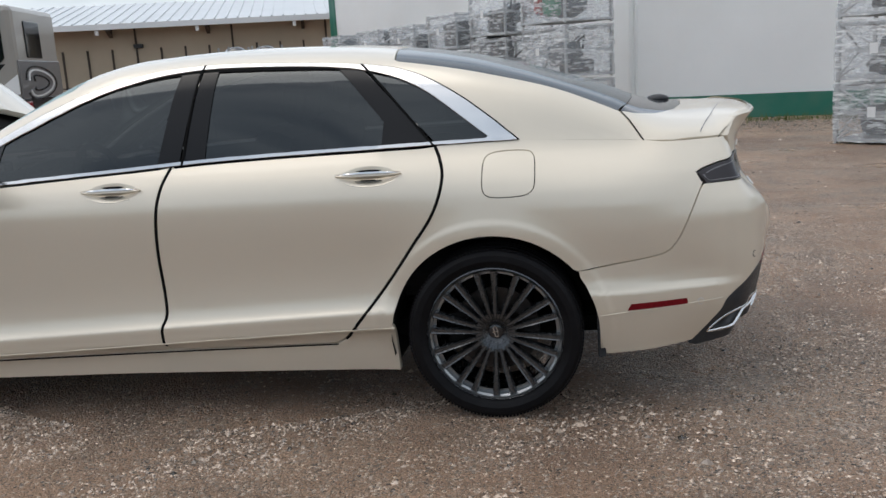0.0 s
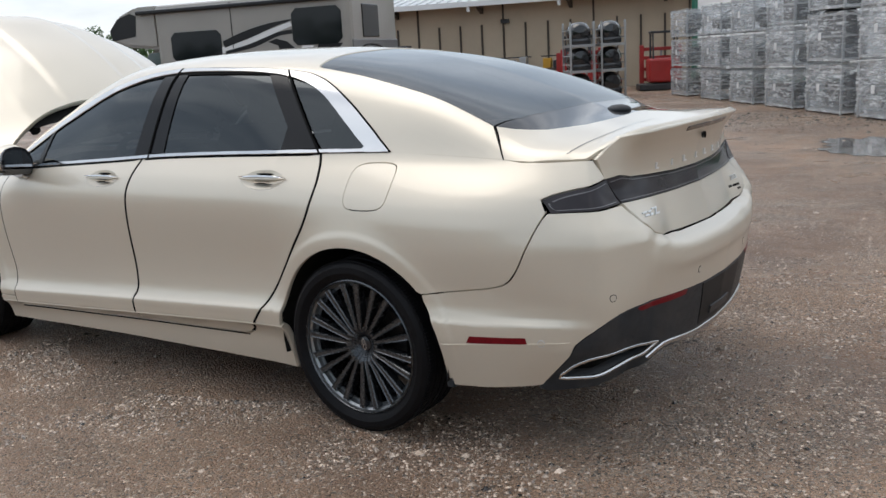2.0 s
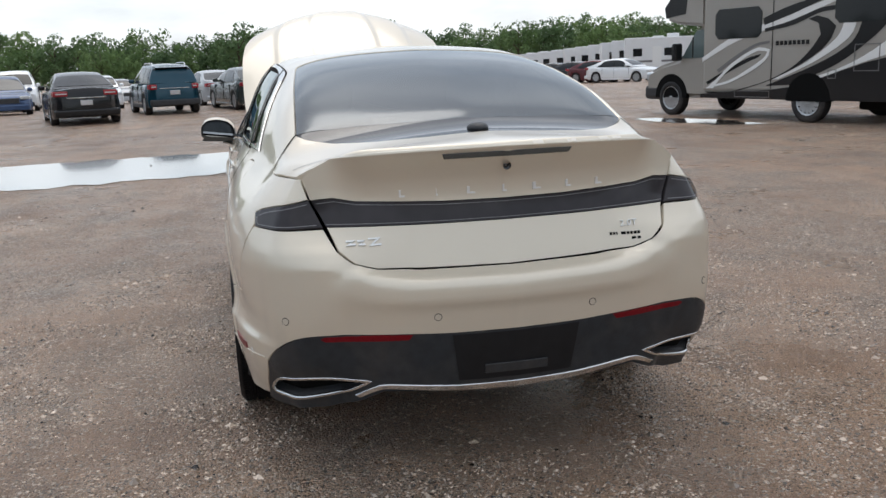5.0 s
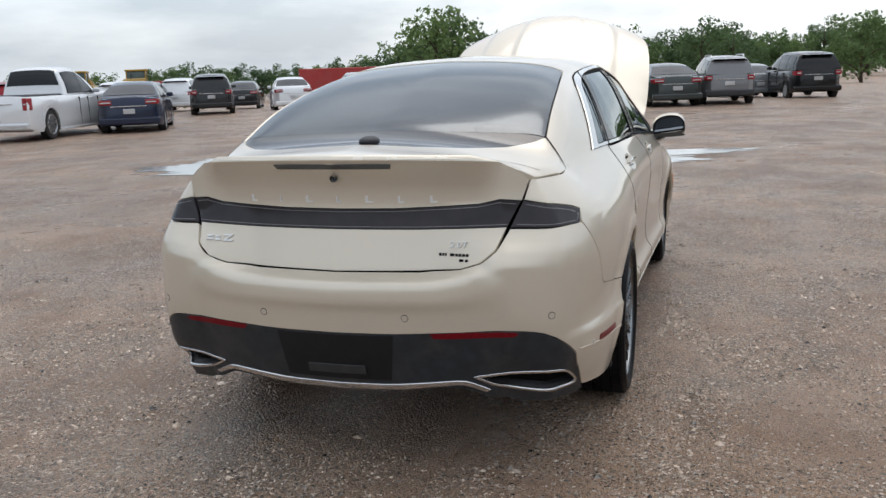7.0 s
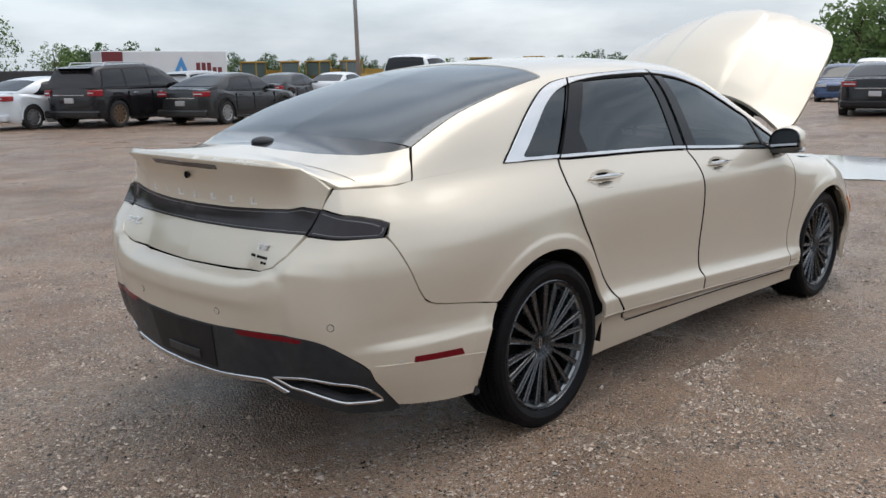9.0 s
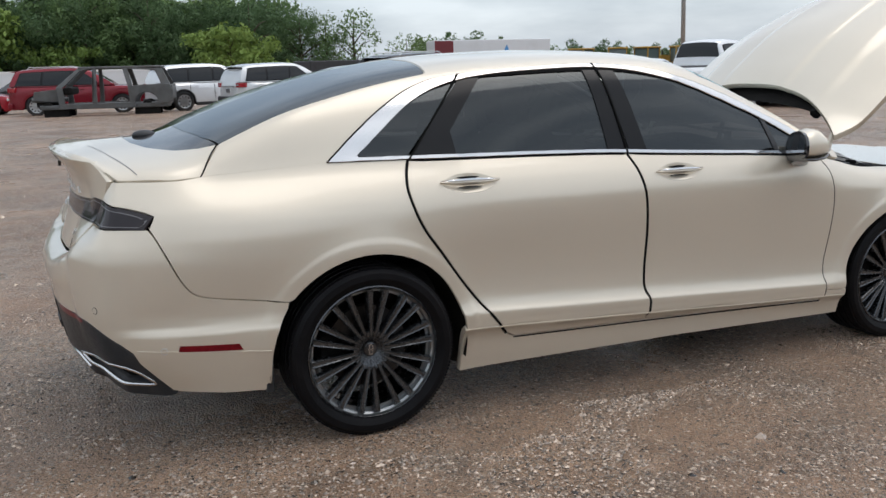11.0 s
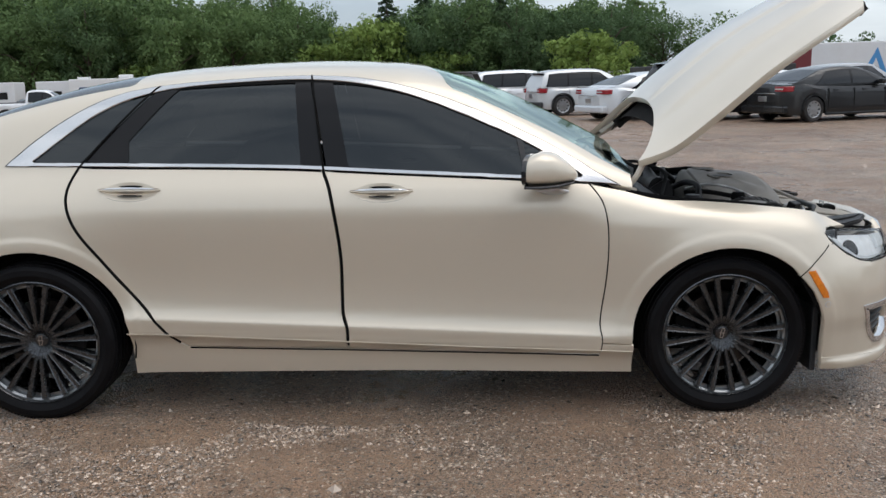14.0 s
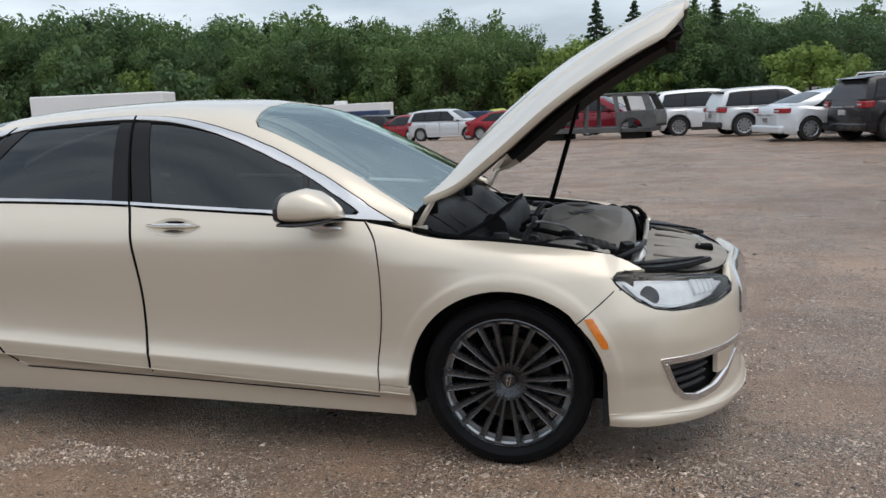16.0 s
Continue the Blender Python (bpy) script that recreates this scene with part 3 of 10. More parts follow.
up_n[:, 0, 1] = 0

# soften the fold where both skins meet
rim_low_n = low_place(low_n, plan_s, edge_z)
for i in range(len(XG)):
    k = int(np.argmin(np.abs(rim_x - XG[i])))
    if XG[i] > 0.4 or XG[i] < -0.82:
        continue
    mean = up_n[i, -1] + rim_low_n[k]
    mean /= np.linalg.norm(mean)
    f = np.clip(1 - (arc[i, -1] - arc[i]) / 0.09, 0, 1)[:, None] ** 2
    up_n[i] = up_n[i] * (1 - f) + mean * f
for k in order:
    if -0.82 < low[k, 230, 0] < 0.4 and plan[k, 1] > 0.6:
        i = int(np.clip((rim[k, 0] - XG[0]) / 0.01, 0, len(XG) - 1))
        mean = up_n[i, -1]
        f = np.clip(1 - (edge_z[k] - ZG) / 0.07, 0, 1)[:, None] ** 2
        low_n[k] = low_n[k] * (1 - f) + mean * f


def side_skin(s, z):
    """The lower skin: s metres round the plan from the tail (negative on the right), z up."""
    return from_table(low, low_n, s, z)


def lid_face_skin(s, z):
    """The boot lid's rear face, in the same two lengths."""
    return from_table(lid_tab, lid_n, s, z)


def from_table(tab, tab_n, s, z):
    s, z = np.asarray(s, float), np.asarray(z, float)
    p, n = low_place(tab, s, z), low_place(tab_n, s, z)
    g = np.where(s < 0, -1.0, 1.0)[:, None]
    k = np.concatenate([np.ones_like(g), g, np.ones_like(g)], 1)
    n = n * k
    return p * k, n / np.linalg.norm(n, axis=1)[:, None]


def top_skin(x, c):
    """The upper skin: x along, c metres over the roof from the middle (negative on the right)."""
    x, c = np.asarray(x, float), np.asarray(c, float)
    u = np.clip((x - XG[0]) / 0.01, 0, len(XG) - 1.001)
    i = u.astype(int)
    a = np.abs(c)
    v = np.array([np.interp(q, arc[k] * (1 - f) + arc[k + 1] * f, np.arange(NC)) for q, k, f in zip(a, i, u - i)])
    p, n = grid_look(up, u, v), grid_look(up_n, u, v)
    p[:, 0] = x
    g = np.where(c < 0, -1.0, 1.0)[:, None]
    k = np.concatenate([np.ones_like(g), g, np.ones_like(g)], 1)
    n = n * k
    return p * k, n / np.linalg.norm(n, axis=1)[:, None]


def on_side(points):
    """Side-view points (x, z) as places on the lower skin."""
    out = []
    for x, z in points:
        j = int(np.clip((z - ZG[0]) / 0.004, 0, len(ZG) - 1))
        col = low[70:640, j, 0]
        out.append((np.interp(x, np.maximum.accumulate(col), plan_s[70:640]), z))
    return np.array(out)


def on_tail(points, tab=None):
    """Rear-view points (y, z) as places on the lower skin."""
    out = []
    tab = low if tab is None else tab
    for y, z in points:
        j = int(np.clip((z - ZG[0]) / 0.004, 0, len(ZG) - 1))
        col = np.maximum.accumulate(tab[:170, j, 1])
        out.append((np.sign(y) * np.interp(abs(y), col, plan_s[:170]), z))
    return np.array(out)


def on_nose(points):
    out = []
    for y, z in points:
        j = int(np.clip((z - ZG[0]) / 0.004, 0, len(ZG) - 1))
        col = np.maximum.accumulate(low[540:, j, 1][::-1])
        out.append((np.interp(abs(y), col, plan_s[540:][::-1]), z))
    return np.array(out)


def up_side(points):
    """Side-view points (x, z) as places on the upper skin."""
    out = []
    for x, z in points:
        i = int(np.clip(round((x - XG[0]) / 0.01), 0, len(XG) - 1))
        out.append((x, np.interp(-z, -up[i, :, 2], arc[i])))
    return np.array(out)


def up_plan(points):
    """Plan points (x, y) as places on the upper skin."""
    out = []
    for x, y in points:
        i = int(np.clip(round((x - XG[0]) / 0.01), 0, len(XG) - 1))
        out.append((x, np.sign(y) * np.interp(abs(y), np.maximum.accumulate(up[i, :, 1]), arc[i])))
    return np.array(out)


def up_rim(xs, lift=0.0):
    out = []
    for x in xs:
        i = int(np.clip(round((x - XG[0]) / 0.01), 0, len(XG) - 1))
        out.append((x, arc[i, -1] - lift))
    return np.array(out)


def mirror_tail(half):
    """Closes a half outline (first number zero at both ends) with its mirror image."""
    half = np.asarray(half, float)
    inner = half[1:-1] if abs(half[-1, 0]) < 1e-6 and abs(half[0, 0]) < 1e-6 else half
    return np.vstack([half, (inner * (-1, 1))[::-1]])


def mirror_top(half):
    half = np.asarray(half, float)
    inner = half[1:-1]
    return np.vstack([half, (inner * (1, -1))[::-1]])


def cv(points, n=24):
    return spline(points, n)


def zrim(x):
    return float(np.interp(x, XG, rim_z))


# pressed folds in the lower skin: door foot, bumper flank, wheel arches
FOLDS.append((side_skin, on_side([(x, 0.400 + float(np.interp(x, px[130:600], rise[130:600]))) for x in np.linspace(0.5, 2.34, 30)])))
FOLDS.append((side_skin, on_side([(x, 0.491) for x in np.linspace(-0.41, -0.84, 9)])))
for wx in WHEEL_X:
    FOLDS.append((side_skin, on_side([(wx + 1.14 * ARCH[0] * math.cos(a), WHEEL_Z + 1.14 * ARCH[1] * math.sin(a)) for a in np.linspace(0.2, math.pi - 0.2, 40)])))

# ---------------------------------------------------------------- the sedan: its parts
sedan = thing("sedan", (0, 0, 0.020), "champagne metallic four-door sedan with its bonnet propped open on wet gravel", "car", pitch=0.8)

ARCH_R = [(WHEEL_X[0] + ARCH[0] * math.cos(a), WHEEL_Z + ARCH[1] * math.sin(a)) for a in np.linspace(0, math.pi, 33)]
ARCH_F = [(WHEEL_X[1] + ARCH[0] * math.cos(a), WHEEL_Z - 0.006 + ARCH[1] * math.sin(a)) for a in np.linspace(0, math.pi, 33)]
seam_r = cv([(-0.335, 0.572), (-0.481, 0.594), (-0.60, 0.612), (-0.662, 0.632), (-0.702, 0.680), (-0.732, 0.742), (-0.768, 0.82), (-0.795, 0.872)], 24)
door_back = cv([(0.187, 1.056), (0.165, 1.01), (0.152, 0.946), (0.168, 0.869), (0.206, 0.79), (0.276, 0.695), (0.356, 0.587), (0.44, 0.482), (0.52, 0.388), (0.575, 0.325), (0.62, 0.301)], 40)
door_mid = cv([(1.19, 1.037), (1.222, 0.957), (1.248, 0.818), (1.262, 0.677), (1.262, 0.512), (1.264, 0.44), (1.281, 0.385), (1.279, 0.29)], 34)
door_front = cv([(2.27, 0.977), (2.296, 0.949), (2.332, 0.885), (2.350, 0.753), (2.346, 0.579), (2.325, 0.40), (2.334, 0.33), (2.325, 0.262)], 34)
sill_top = [(x, float(np.interp(x, [0.34, 0.6, 1.28, 2.325, 2.47], [0.372, 0.302, 0.286, 0.258, 0.262]))) for x in (0.615, 0.9, 1.28, 1.7, 2.0, 2.325)]
fuel = np.array((-0.025, 0.007)) + cv([(-0.165, 0.93), (-0.16, 0.995), (-0.12, 1.012), (-0.02, 1.011), (0.022, 0.99), (0.03, 0.93), (0.026, 0.875), (-0.01, 0.855), (-0.12, 0.857), (-0.158, 0.88), (-0.165, 0.93)], 40)[:-1]

LAMP_TOP = [(0.788, 0.907), (0.768, 0.919), (0.72, 0.934), (0.66, 0.946), (0.622, 0.954)]
LID_SIDE = [(0.641, 1.02), (0.620, 0.956), (0.576, 0.868), (0.548, 0.80), (0.50, 0.758), (0.43, 0.737), (0.3, 0.728), (0, 0.722)]
BAND_TOP = [(0.616, 0.952), (0.548, 0.958), (0.478, 0.943), (0.2, 0.931), (0, 0.929)]
BAND_LOW = [(0, 0.861), (0.3, 0.862), (0.576, 0.868)]
VAL_TOP = cv([(0, 0.520), (0.21, 0.522), (0.40, 0.530), (0.60, 0.533), (0.70, 0.520), (0.76, 0.478), (0.788, 0.425)], 26)
VAL_SIDE = cv([(-0.855, 0.385), (-0.80, 0.325), (-0.735, 0.256)], 10)



def cup(x, z, k=1.0):
    c = on_side([(x, z)])[0]
    return np.array([(c[0] + 0.118 * k * math.cos(a) * (1 - 0.12 * abs(math.sin(a))), c[1] + 0.036 * k * math.sin(a)) for a in np.linspace(0, 2 * math.pi, 41)[:-1]])


def door_handle(door, x, z, g):
    """A pull handle over a shallow cup in the door skin."""
    c = on_side([(x, z)])[0]
    ks = (1.0, 0.9, 0.72, 0.5, 0.25, 0.02)
    P, N, F = [], [], []
    for k in ks:
        e = cup(x, z, k)
        p, n = side_skin(e[:, 0], e[:, 1])
        P.append(p - n * 0.015 * (1 - k**2))
        out = np.stack([-(e[:, 0] - c[0]) * 4, np.zeros(len(e)), -(e[:, 1] - c[1]) * 26], 1)
        n = n + out * min(1, 3 * (1 - k) + 0.4) * k
        N.append(n / np.linalg.norm(n, axis=1)[:, None])
    m = len(P[0])
    for r in range(len(ks) - 1):
        for i in range(m):
            F.append((r * m + i, r * m + (i + 1) % m, (r + 1) * m + (i + 1) % m, (r + 1) * m + i))
    P, N = np.vstack(P), np.vstack(N)
    if g < 0:
        P, N, F = P * (1, -1, 1), N * (1, -1, 1), [f[::-1] for f in F]
    handle = mesh_from("handle", P, F, M_PAINT, door, "", N)
    # grip: a bar with a lens-shaped outline, and a bright strip along it
    # grip_shadow is a dark bar put there for the shade under the grip
    for name, mat, h, y0, y1, dz in (("grip", M_PAINT, 0.0125, 0.002, 0.020, 0.004), ("bright_strip", M_CHROME, 0.0062, 0.0140, 0.0240, 0.006), ("grip_shadow", M_RIM, 0.006, -0.02, 0.003, -0.012), ("pad", M_SEAM, 0.008, -0.012, -0.006, 0.024)):
        n = 25
        P, F = [], []
        for i in range(n):
            u = -1 + 2 * i / (n - 1)
            xx = u * (0.128 if name in ("grip", "bright_strip") else 0.05)
            hh = h * max(0.05, 1 - abs(u) ** 2.6)
            p, nn = side_skin(np.array([c[0] + xx]), np.array([c[1] + dz]))
            bow = 1 - 0.55 * u * u
            for dy, dzz in ((y0, -hh), (y1 * bow, -hh * 0.8), (y1 * bow - 0.3 * (y1 - y0), hh * 0.6), (y0, hh)):
                P.append(p[0] + nn[0] * dy + np.array([0, 0, dzz]))
        for i in range(n - 1):
            for k in range(4):
                F.append((4 * i + k, 4 * i + (k + 1) % 4, 4 * i + 4 + (k + 1) % 4, 4 * i + 4 + k))
        F += [(3, 2, 1, 0), (4 * n - 4, 4 * n - 3, 4 * n - 2, 4 * n - 1)]
        P = np.array(P)
        if g < 0:
            P, F = P * (1, -1, 1), [f[::-1] for f in F]
        ob = mesh_from(name, P, F, mat, handle, "bright handle strip" if name == "bright_strip" else "", smooth=True)
        ob.data.set_sharp_from_angle(angle=radians(50))


for g in (1, -1):
    shift, hr, hf = (np.array((0.048, 0)), 0.434, 1.478) if g > 0 else (np.array((0.0, 0)), 0.413, 1.432)
    # rear side panel, up to the fold below the rear pillar
    q_top = on_side([(x, zrim(x) + 0.004) for x in np.linspace(-0.12, -0.588, 24)])
    q_lid = on_side([(x, zrim(x) - 0.001) for x in (-0.66, -0.74, -0.80)])
    quarter = np.vstack([on_side(door_back[:1]), q_top, q_lid, on_tail([(0.641, 1.02), (0.632, 0.985), (0.624, 0.956)]), on_tail(LAMP_TOP[::-1]), on_tail([(0.797, 0.870)]),
                         on_side(seam_r[::-1]), on_side([p for p in ARCH_R[::-1] if p[1] > 0.572 or p[0] > 0 and p[1] > 0.375]), on_side([(0.38, 0.372), (0.532, 0.372)]),
                         on_side(door_back[::-1][2:-1])])
    panel("rear_side_panel", side_skin, quarter, M_PAINT, sedan, 0.02, 0.0030, 0.02, [on_side(fuel)] if g > 0 else [], flip=g)
    if g > 0:
        panel("fuel_flap", side_skin, on_side(fuel), M_PAINT, sedan, 0.02, 0.002, 0.01, flip=g)
    rear_door = np.vstack([on_side([(x, zrim(x)) for x in np.linspace(1.19 + shift[0], 0.25, 16)]), on_side(door_back), on_side(sill_top[1:2]), on_side((door_mid + shift)[::-1])])
    rd = panel("rear_door", side_skin, rear_door, M_PAINT, sedan, 0.02, 0.0075, 0.022, [cup(hr, 0.958, 0.97)], flip=g)
    door_handle(rd, hr, 0.958, g)
    front_door = np.vstack([on_side([(x, zrim(x)) for x in np.linspace(2.27, 1.25 + shift[0], 16)]), on_side(door_mid + shift), on_side(sill_top[3:5]), on_side(door_front[::-1] + (0.0042, 0))])
    fd = panel("front_door", side_skin, front_door, M_PAINT, sedan, 0.02, 0.0068, 0.022, [cup(hf, 0.946, 0.97)], flip=g)
    door_handle(fd, hf, 0.946, g)
    fender_top = cv([(2.30, 0.966), (2.426, 0.940), (2.52, 0.915), (2.606, 0.902), (2.774, 0.892), (2.995, 0.872), (3.214, 0.842), (3.32, 0.80), (3.375, 0.772)], 24)
    fender = np.vstack([on_side(fender_top), on_side([(3.27, 0.772), (3.255, 0.75), (3.285, 0.715)]), on_side([(3.2, 0.645), (3.128, 0.59)]),
                        on_side([p for p in ARCH_F if p[0] < 3.12 and p[1] > 0.31]), on_side([(2.455, 0.31), (2.332, 0.316)]), on_side(door_front[::-1][4:])])
    fn = panel("front_wing", side_skin, fender, M_PAINT, sedan, 0.02, 0.0032, 0.02, flip=g)
    sill = np.vstack([on_side([(0.376, 0.37), (0.54, 0.366), (0.575, 0.322), (0.62, 0.300), (0.9, 0.2935), (1.28, 0.2845), (1.7, 0.273), (2.0, 0.264), (2.325, 0.257), (2.335, 0.312), (2.462, 0.308),
                                (2.468, 0.175), (2.2, 0.176), (1.5, 0.185), (0.9, 0.184), (0.5, 0.183), (0.376, 0.181)])])
    sl = panel("sill_panel", side_skin, sill, M_PAINT, sedan, 0.02, 0.0016, 0.03, flip=g)
    panel("sill_bead", side_skin, on_side([(0.37, 0.376), (0.62, 0.366), (1.28, 0.333), (1.8, 0.306), (2.46, 0.281), (2.46, 0.276), (1.8, 0.301), (1.28, 0.328), (0.62, 0.361), (0.37, 0.371)]),
          M_PAINT, sl, 0.02, 0, 0.004, lift=0.0025, flip=g)
    # black sheet under the skin, for the dark seen in the panel gaps
    panel("inner_shell", side_skin, np.vstack([on_side([(-0.7, 0.99), (-0.3, 1.03), (1.2, 1.03), (2.25, 0.965), (2.5, 0.90), (3.3, 0.70), (3.25, 0.6), (3.12, 0.6)]), on_side([(p[0], p[1] + 0.006) for p in ARCH_F if p[1] > 0.4]),
          on_side([(2.30, 0.33), (0.66, 0.42)]), on_side([(p[0], p[1] + 0.006) for p in ARCH_R if p[1] > 0.42]), on_side([(-0.42, 0.62), (-0.66, 0.68), (-0.78, 0.87)])]),
          M_SEAM, sedan, 0.05, 0, 0, lift=-0.016, flip=g)
    # dark strips over door gaps and wing seam, standing for the shade inside
    for name, line, wide in (("door_seal", door_back[:-2], 0.0048), ("door_seal", (door_mid + shift)[:-1], 0.0048), ("door_seal", door_front[:-1], 0.0017), ("wing_seam", cv([(3.262, 0.712), (3.195, 0.653), (3.124, 0.594)], 10), 0.0022), ("door_seal", np.array(sill_top) - (0, 0.0035), 0.0022)):
        line = np.asarray(line)
        tn = np.gradient(line, axis=0)
        tn /= np.linalg.norm(tn, axis=1)[:, None]
        off = np.stack([-tn[:, 1], tn[:, 0]], 1) * wide
        panel(name, side_skin, np.vstack([on_side(line + off), on_side((line - off)[::-1])]), M_SEAM, sedan, 0.03, 0, 0.004, lift=0.0008, flip=g)
    # tail lamp on the body side of the lid
    lamp = np.vstack([on_tail(LAMP_TOP), on_tail([(0.584, 0.866), (0.7, 0.864), (0.793, 0.862)])])
    tl = panel("tail_lamp", side_skin, lamp, M_SMOKE, sedan, 0.02, 0.003, 0.02, lift=0.002, label="smoked tail lamp", flip=g)
    for line in ([(0.776, 0.900), (0.760, 0.909), (0.715, 0.923), (0.66, 0.935), (0.630, 0.941)], [(0.782, 0.873), (0.70, 0.874), (0.605, 0.876)], [(0.7835, 0.896), (0.7855, 0.884), (0.784, 0.875)]):
        line = cv(line, 12)
        panel("lamp_edge", side_skin, np.vstack([on_tail(line), on_tail((line - (0.0016, 0.0022))[::-1])]), M_LAMP_EDGE, tl, 0.02, 0, 0.002, lift=0.003, flip=g)
    # rear side marker and parking sensor
    panel("side_marker", side_skin, on_side([(-0.508, 0.418), (-0.522, 0.442), (-0.724, 0.452), (-0.728, 0.432), (-0.71, 0.43)]), M_RED, sedan, 0.02, 0, 0.006, lift=0.003, label="red side marker", flip=g)
    panel("front_marker", side_skin, on_side([(3.155, 0.615), (3.185, 0.618), (3.24, 0.53), (3.246, 0.505), (3.222, 0.507), (3.18, 0.575)]), M_AMBER, sedan, 0.015, 0, 0.006, lift=0.005, label="amber side marker", flip=g)

# boot lid: rear face with the dark band, then the top
L = lambda pts: on_tail(pts, lid_tab)
lid_rear_top = [(0, edge_z[0])] + [(y, float(np.interp(s_at_y(y), plan_s, edge_z))) for y in (0.15, 0.3, 0.4, 0.48, 0.55)]
lid_face = mirror_tail(np.vstack([L(lid_rear_top), L([(0.60, 1.055)]), L(LID_SIDE)]))
band = mirror_tail(np.vstack([L([(0, 0.929)]), L(BAND_TOP[::-1][1:]), L([(0.576, 0.868)]), L(BAND_LOW[::-1][1:])]))
brake = mirror_tail(L([(0, 1.086), (0.15, 1.086), (0.212, 1.085), (0.205, 1.070), (0.1, 1.070), (0, 1.070)]))
boot = new("boot_lid")
boot.parent = sedan
panel("rear_skin", lid_face_skin, lid_face, M_PAINT, boot, 0.018, 0.003, 0.03, [shrink(densify(band, 0.02), 0.001)])
panel("lamp_band", lid_face_skin, band, M_SMOKE, boot, 0.02, 0.002, 0.02, lift=0.001, label="smoked lamp band across the boot lid")
for line in ([(0.600, 0.942), (0.546, 0.948), (0.500, 0.939), (0.476, 0.934), (0.2, 0.922), (0, 0.920)], [(0.575, 0.877), (0.3, 0.871), (0, 0.870)]):
    line = np.asarray(line)
    panel("lamp_edge", lid_face_skin, mirror_tail(np.vstack([L(line[::-1]), L(line - (0, 0.0022))])), M_LAMP_EDGE, boot, 0.02, 0, 0.002, lift=0.0022)
panel("brake_lamp", lid_face_skin, brake, M_BLACK_GLOSS, boot, 0.02, 0.0, 0.006, lift=0.003, label="high-level brake lamp")
dark_edge = [(-0.79, 0), (-0.778, 0.2), (-0.735, 0.36), (-0.65, 0.5), (-0.565, 0.59), (-0.51, 0.626)]
lid_top = mirror_top(np.vstack([up_plan([(-0.79, 0)]), up_plan(dark_edge[1:]), up_rim([-0.592, -0.7, -0.8] + [-0.85 - 0.01 * k for k in range(22)]), np.array([(-1.074, 0.0)])]))
panel("top_skin", top_skin, lid_top, M_PAINT, boot, 0.022, 0.0015, 0.02)
dark = mirror_top(np.vstack([up_plan([(-0.585, 0), (-0.575, 0.25), (-0.545, 0.5), (-0.512, 0.62)]), up_plan(dark_edge[::-1])]))
panel("deck_glass", top_skin, dark, M_BLACK_GLOSS, boot, 0.03, 0.002, 0.02, lift=-0.002, label="gloss black panel behind the rear window")

for g in (1, -1):
    panel("spoiler_joint", top_skin, up_plan([(-0.800, 0.655), (-0.860, 0.47), (-0.935, 0.20), (-0.938, 0.20), (-0.8635, 0.472), (-0.8035, 0.655)]), M_LAMP_EDGE, boot, 0.02, 0, 0, lift=0.0012, flip=g)

# painted rear bumper and dark apron
b_half = np.vstack([on_tail([(0, 0.7235), (0.3, 0.7285), (0.43, 0.740), (0.50, 0.760), (0.55, 0.80), (0.584, 0.864)]), on_tail([(0.7, 0.864), (0.796, 0.866)]), on_side(seam_r[::-1][1:]),
                    on_side([p for p in ARCH_R if p[0] < -0.1 and 0.33 < p[1] < 0.567]), on_side([(-0.405, 0.238), (-0.55, 0.247), (-0.70, 0.262)]),
                    on_side(VAL_SIDE[::-1][1:]), on_tail(VAL_TOP[::-1])])
rear_bumper = panel("rear_bumper", side_skin, mirror_tail(b_half), M_PAINT, sedan, 0.014, 0.003, 0.03)
EXH = cv([(0.472, 0.369), (0.577, 0.378), (0.70, 0.379), (0.752, 0.370), (0.776, 0.315), (0.764, 0.296), (0.70, 0.297), (0.643, 0.306), (0.563, 0.326), (0.472, 0.369)], 44)[:-1]
exh_l = on_tail(EXH)
v_half = np.vstack([on_tail(VAL_TOP), on_side(VAL_SIDE), on_side([(-0.76, 0.245)]), on_tail([(0.74, 0.247), (0.6, 0.262), (0.5, 0.298), (0.43, 0.330), (0.2, 0.318), (0, 0.314)])])
val = panel("rear_apron", side_skin, mirror_tail(v_half), M_BLACK, sedan, 0.02, 0.002, 0.05, [exh_l, exh_l * (-1, 1)], label="dark grey plastic rear apron")
recess = mirror_tail(on_tail([(0, 0.515), (0.1, 0.515), (0.212, 0.518), (0.19, 0.355), (0.1, 0.352), (0, 0.352)]))
# flat sheet on the apron; the recess's shade is put into its darker black
panel("plate_recess", side_skin, recess, M_RECESS, val, 0.03, 0, 0.004, lift=0.003, label="empty number plate recess")
panel("plate_holder", side_skin, mirror_tail(on_tail([(0, 0.405), (0.105, 0.405), (0.105, 0.375), (0, 0.375)])), M_BLACK, val, 0.03, 0, 0.008, lift=0.010)
strip = cv([(0, 0.334), (0.2, 0.338), (0.40, 0.356), (0.45, 0.354), (0.52, 0.322)], 20)
strip_low = cv([(0.505, 0.314), (0.445, 0.340), (0.40, 0.342), (0.2, 0.320), (0, 0.314)], 20)
panel("apron_trim", side_skin, mirror_tail(np.vstack([on_tail(strip), on_tail(strip_low)])), M_CHROME, val, 0.012, 0, 0.014, lift=0.006, label="bright trim strip")
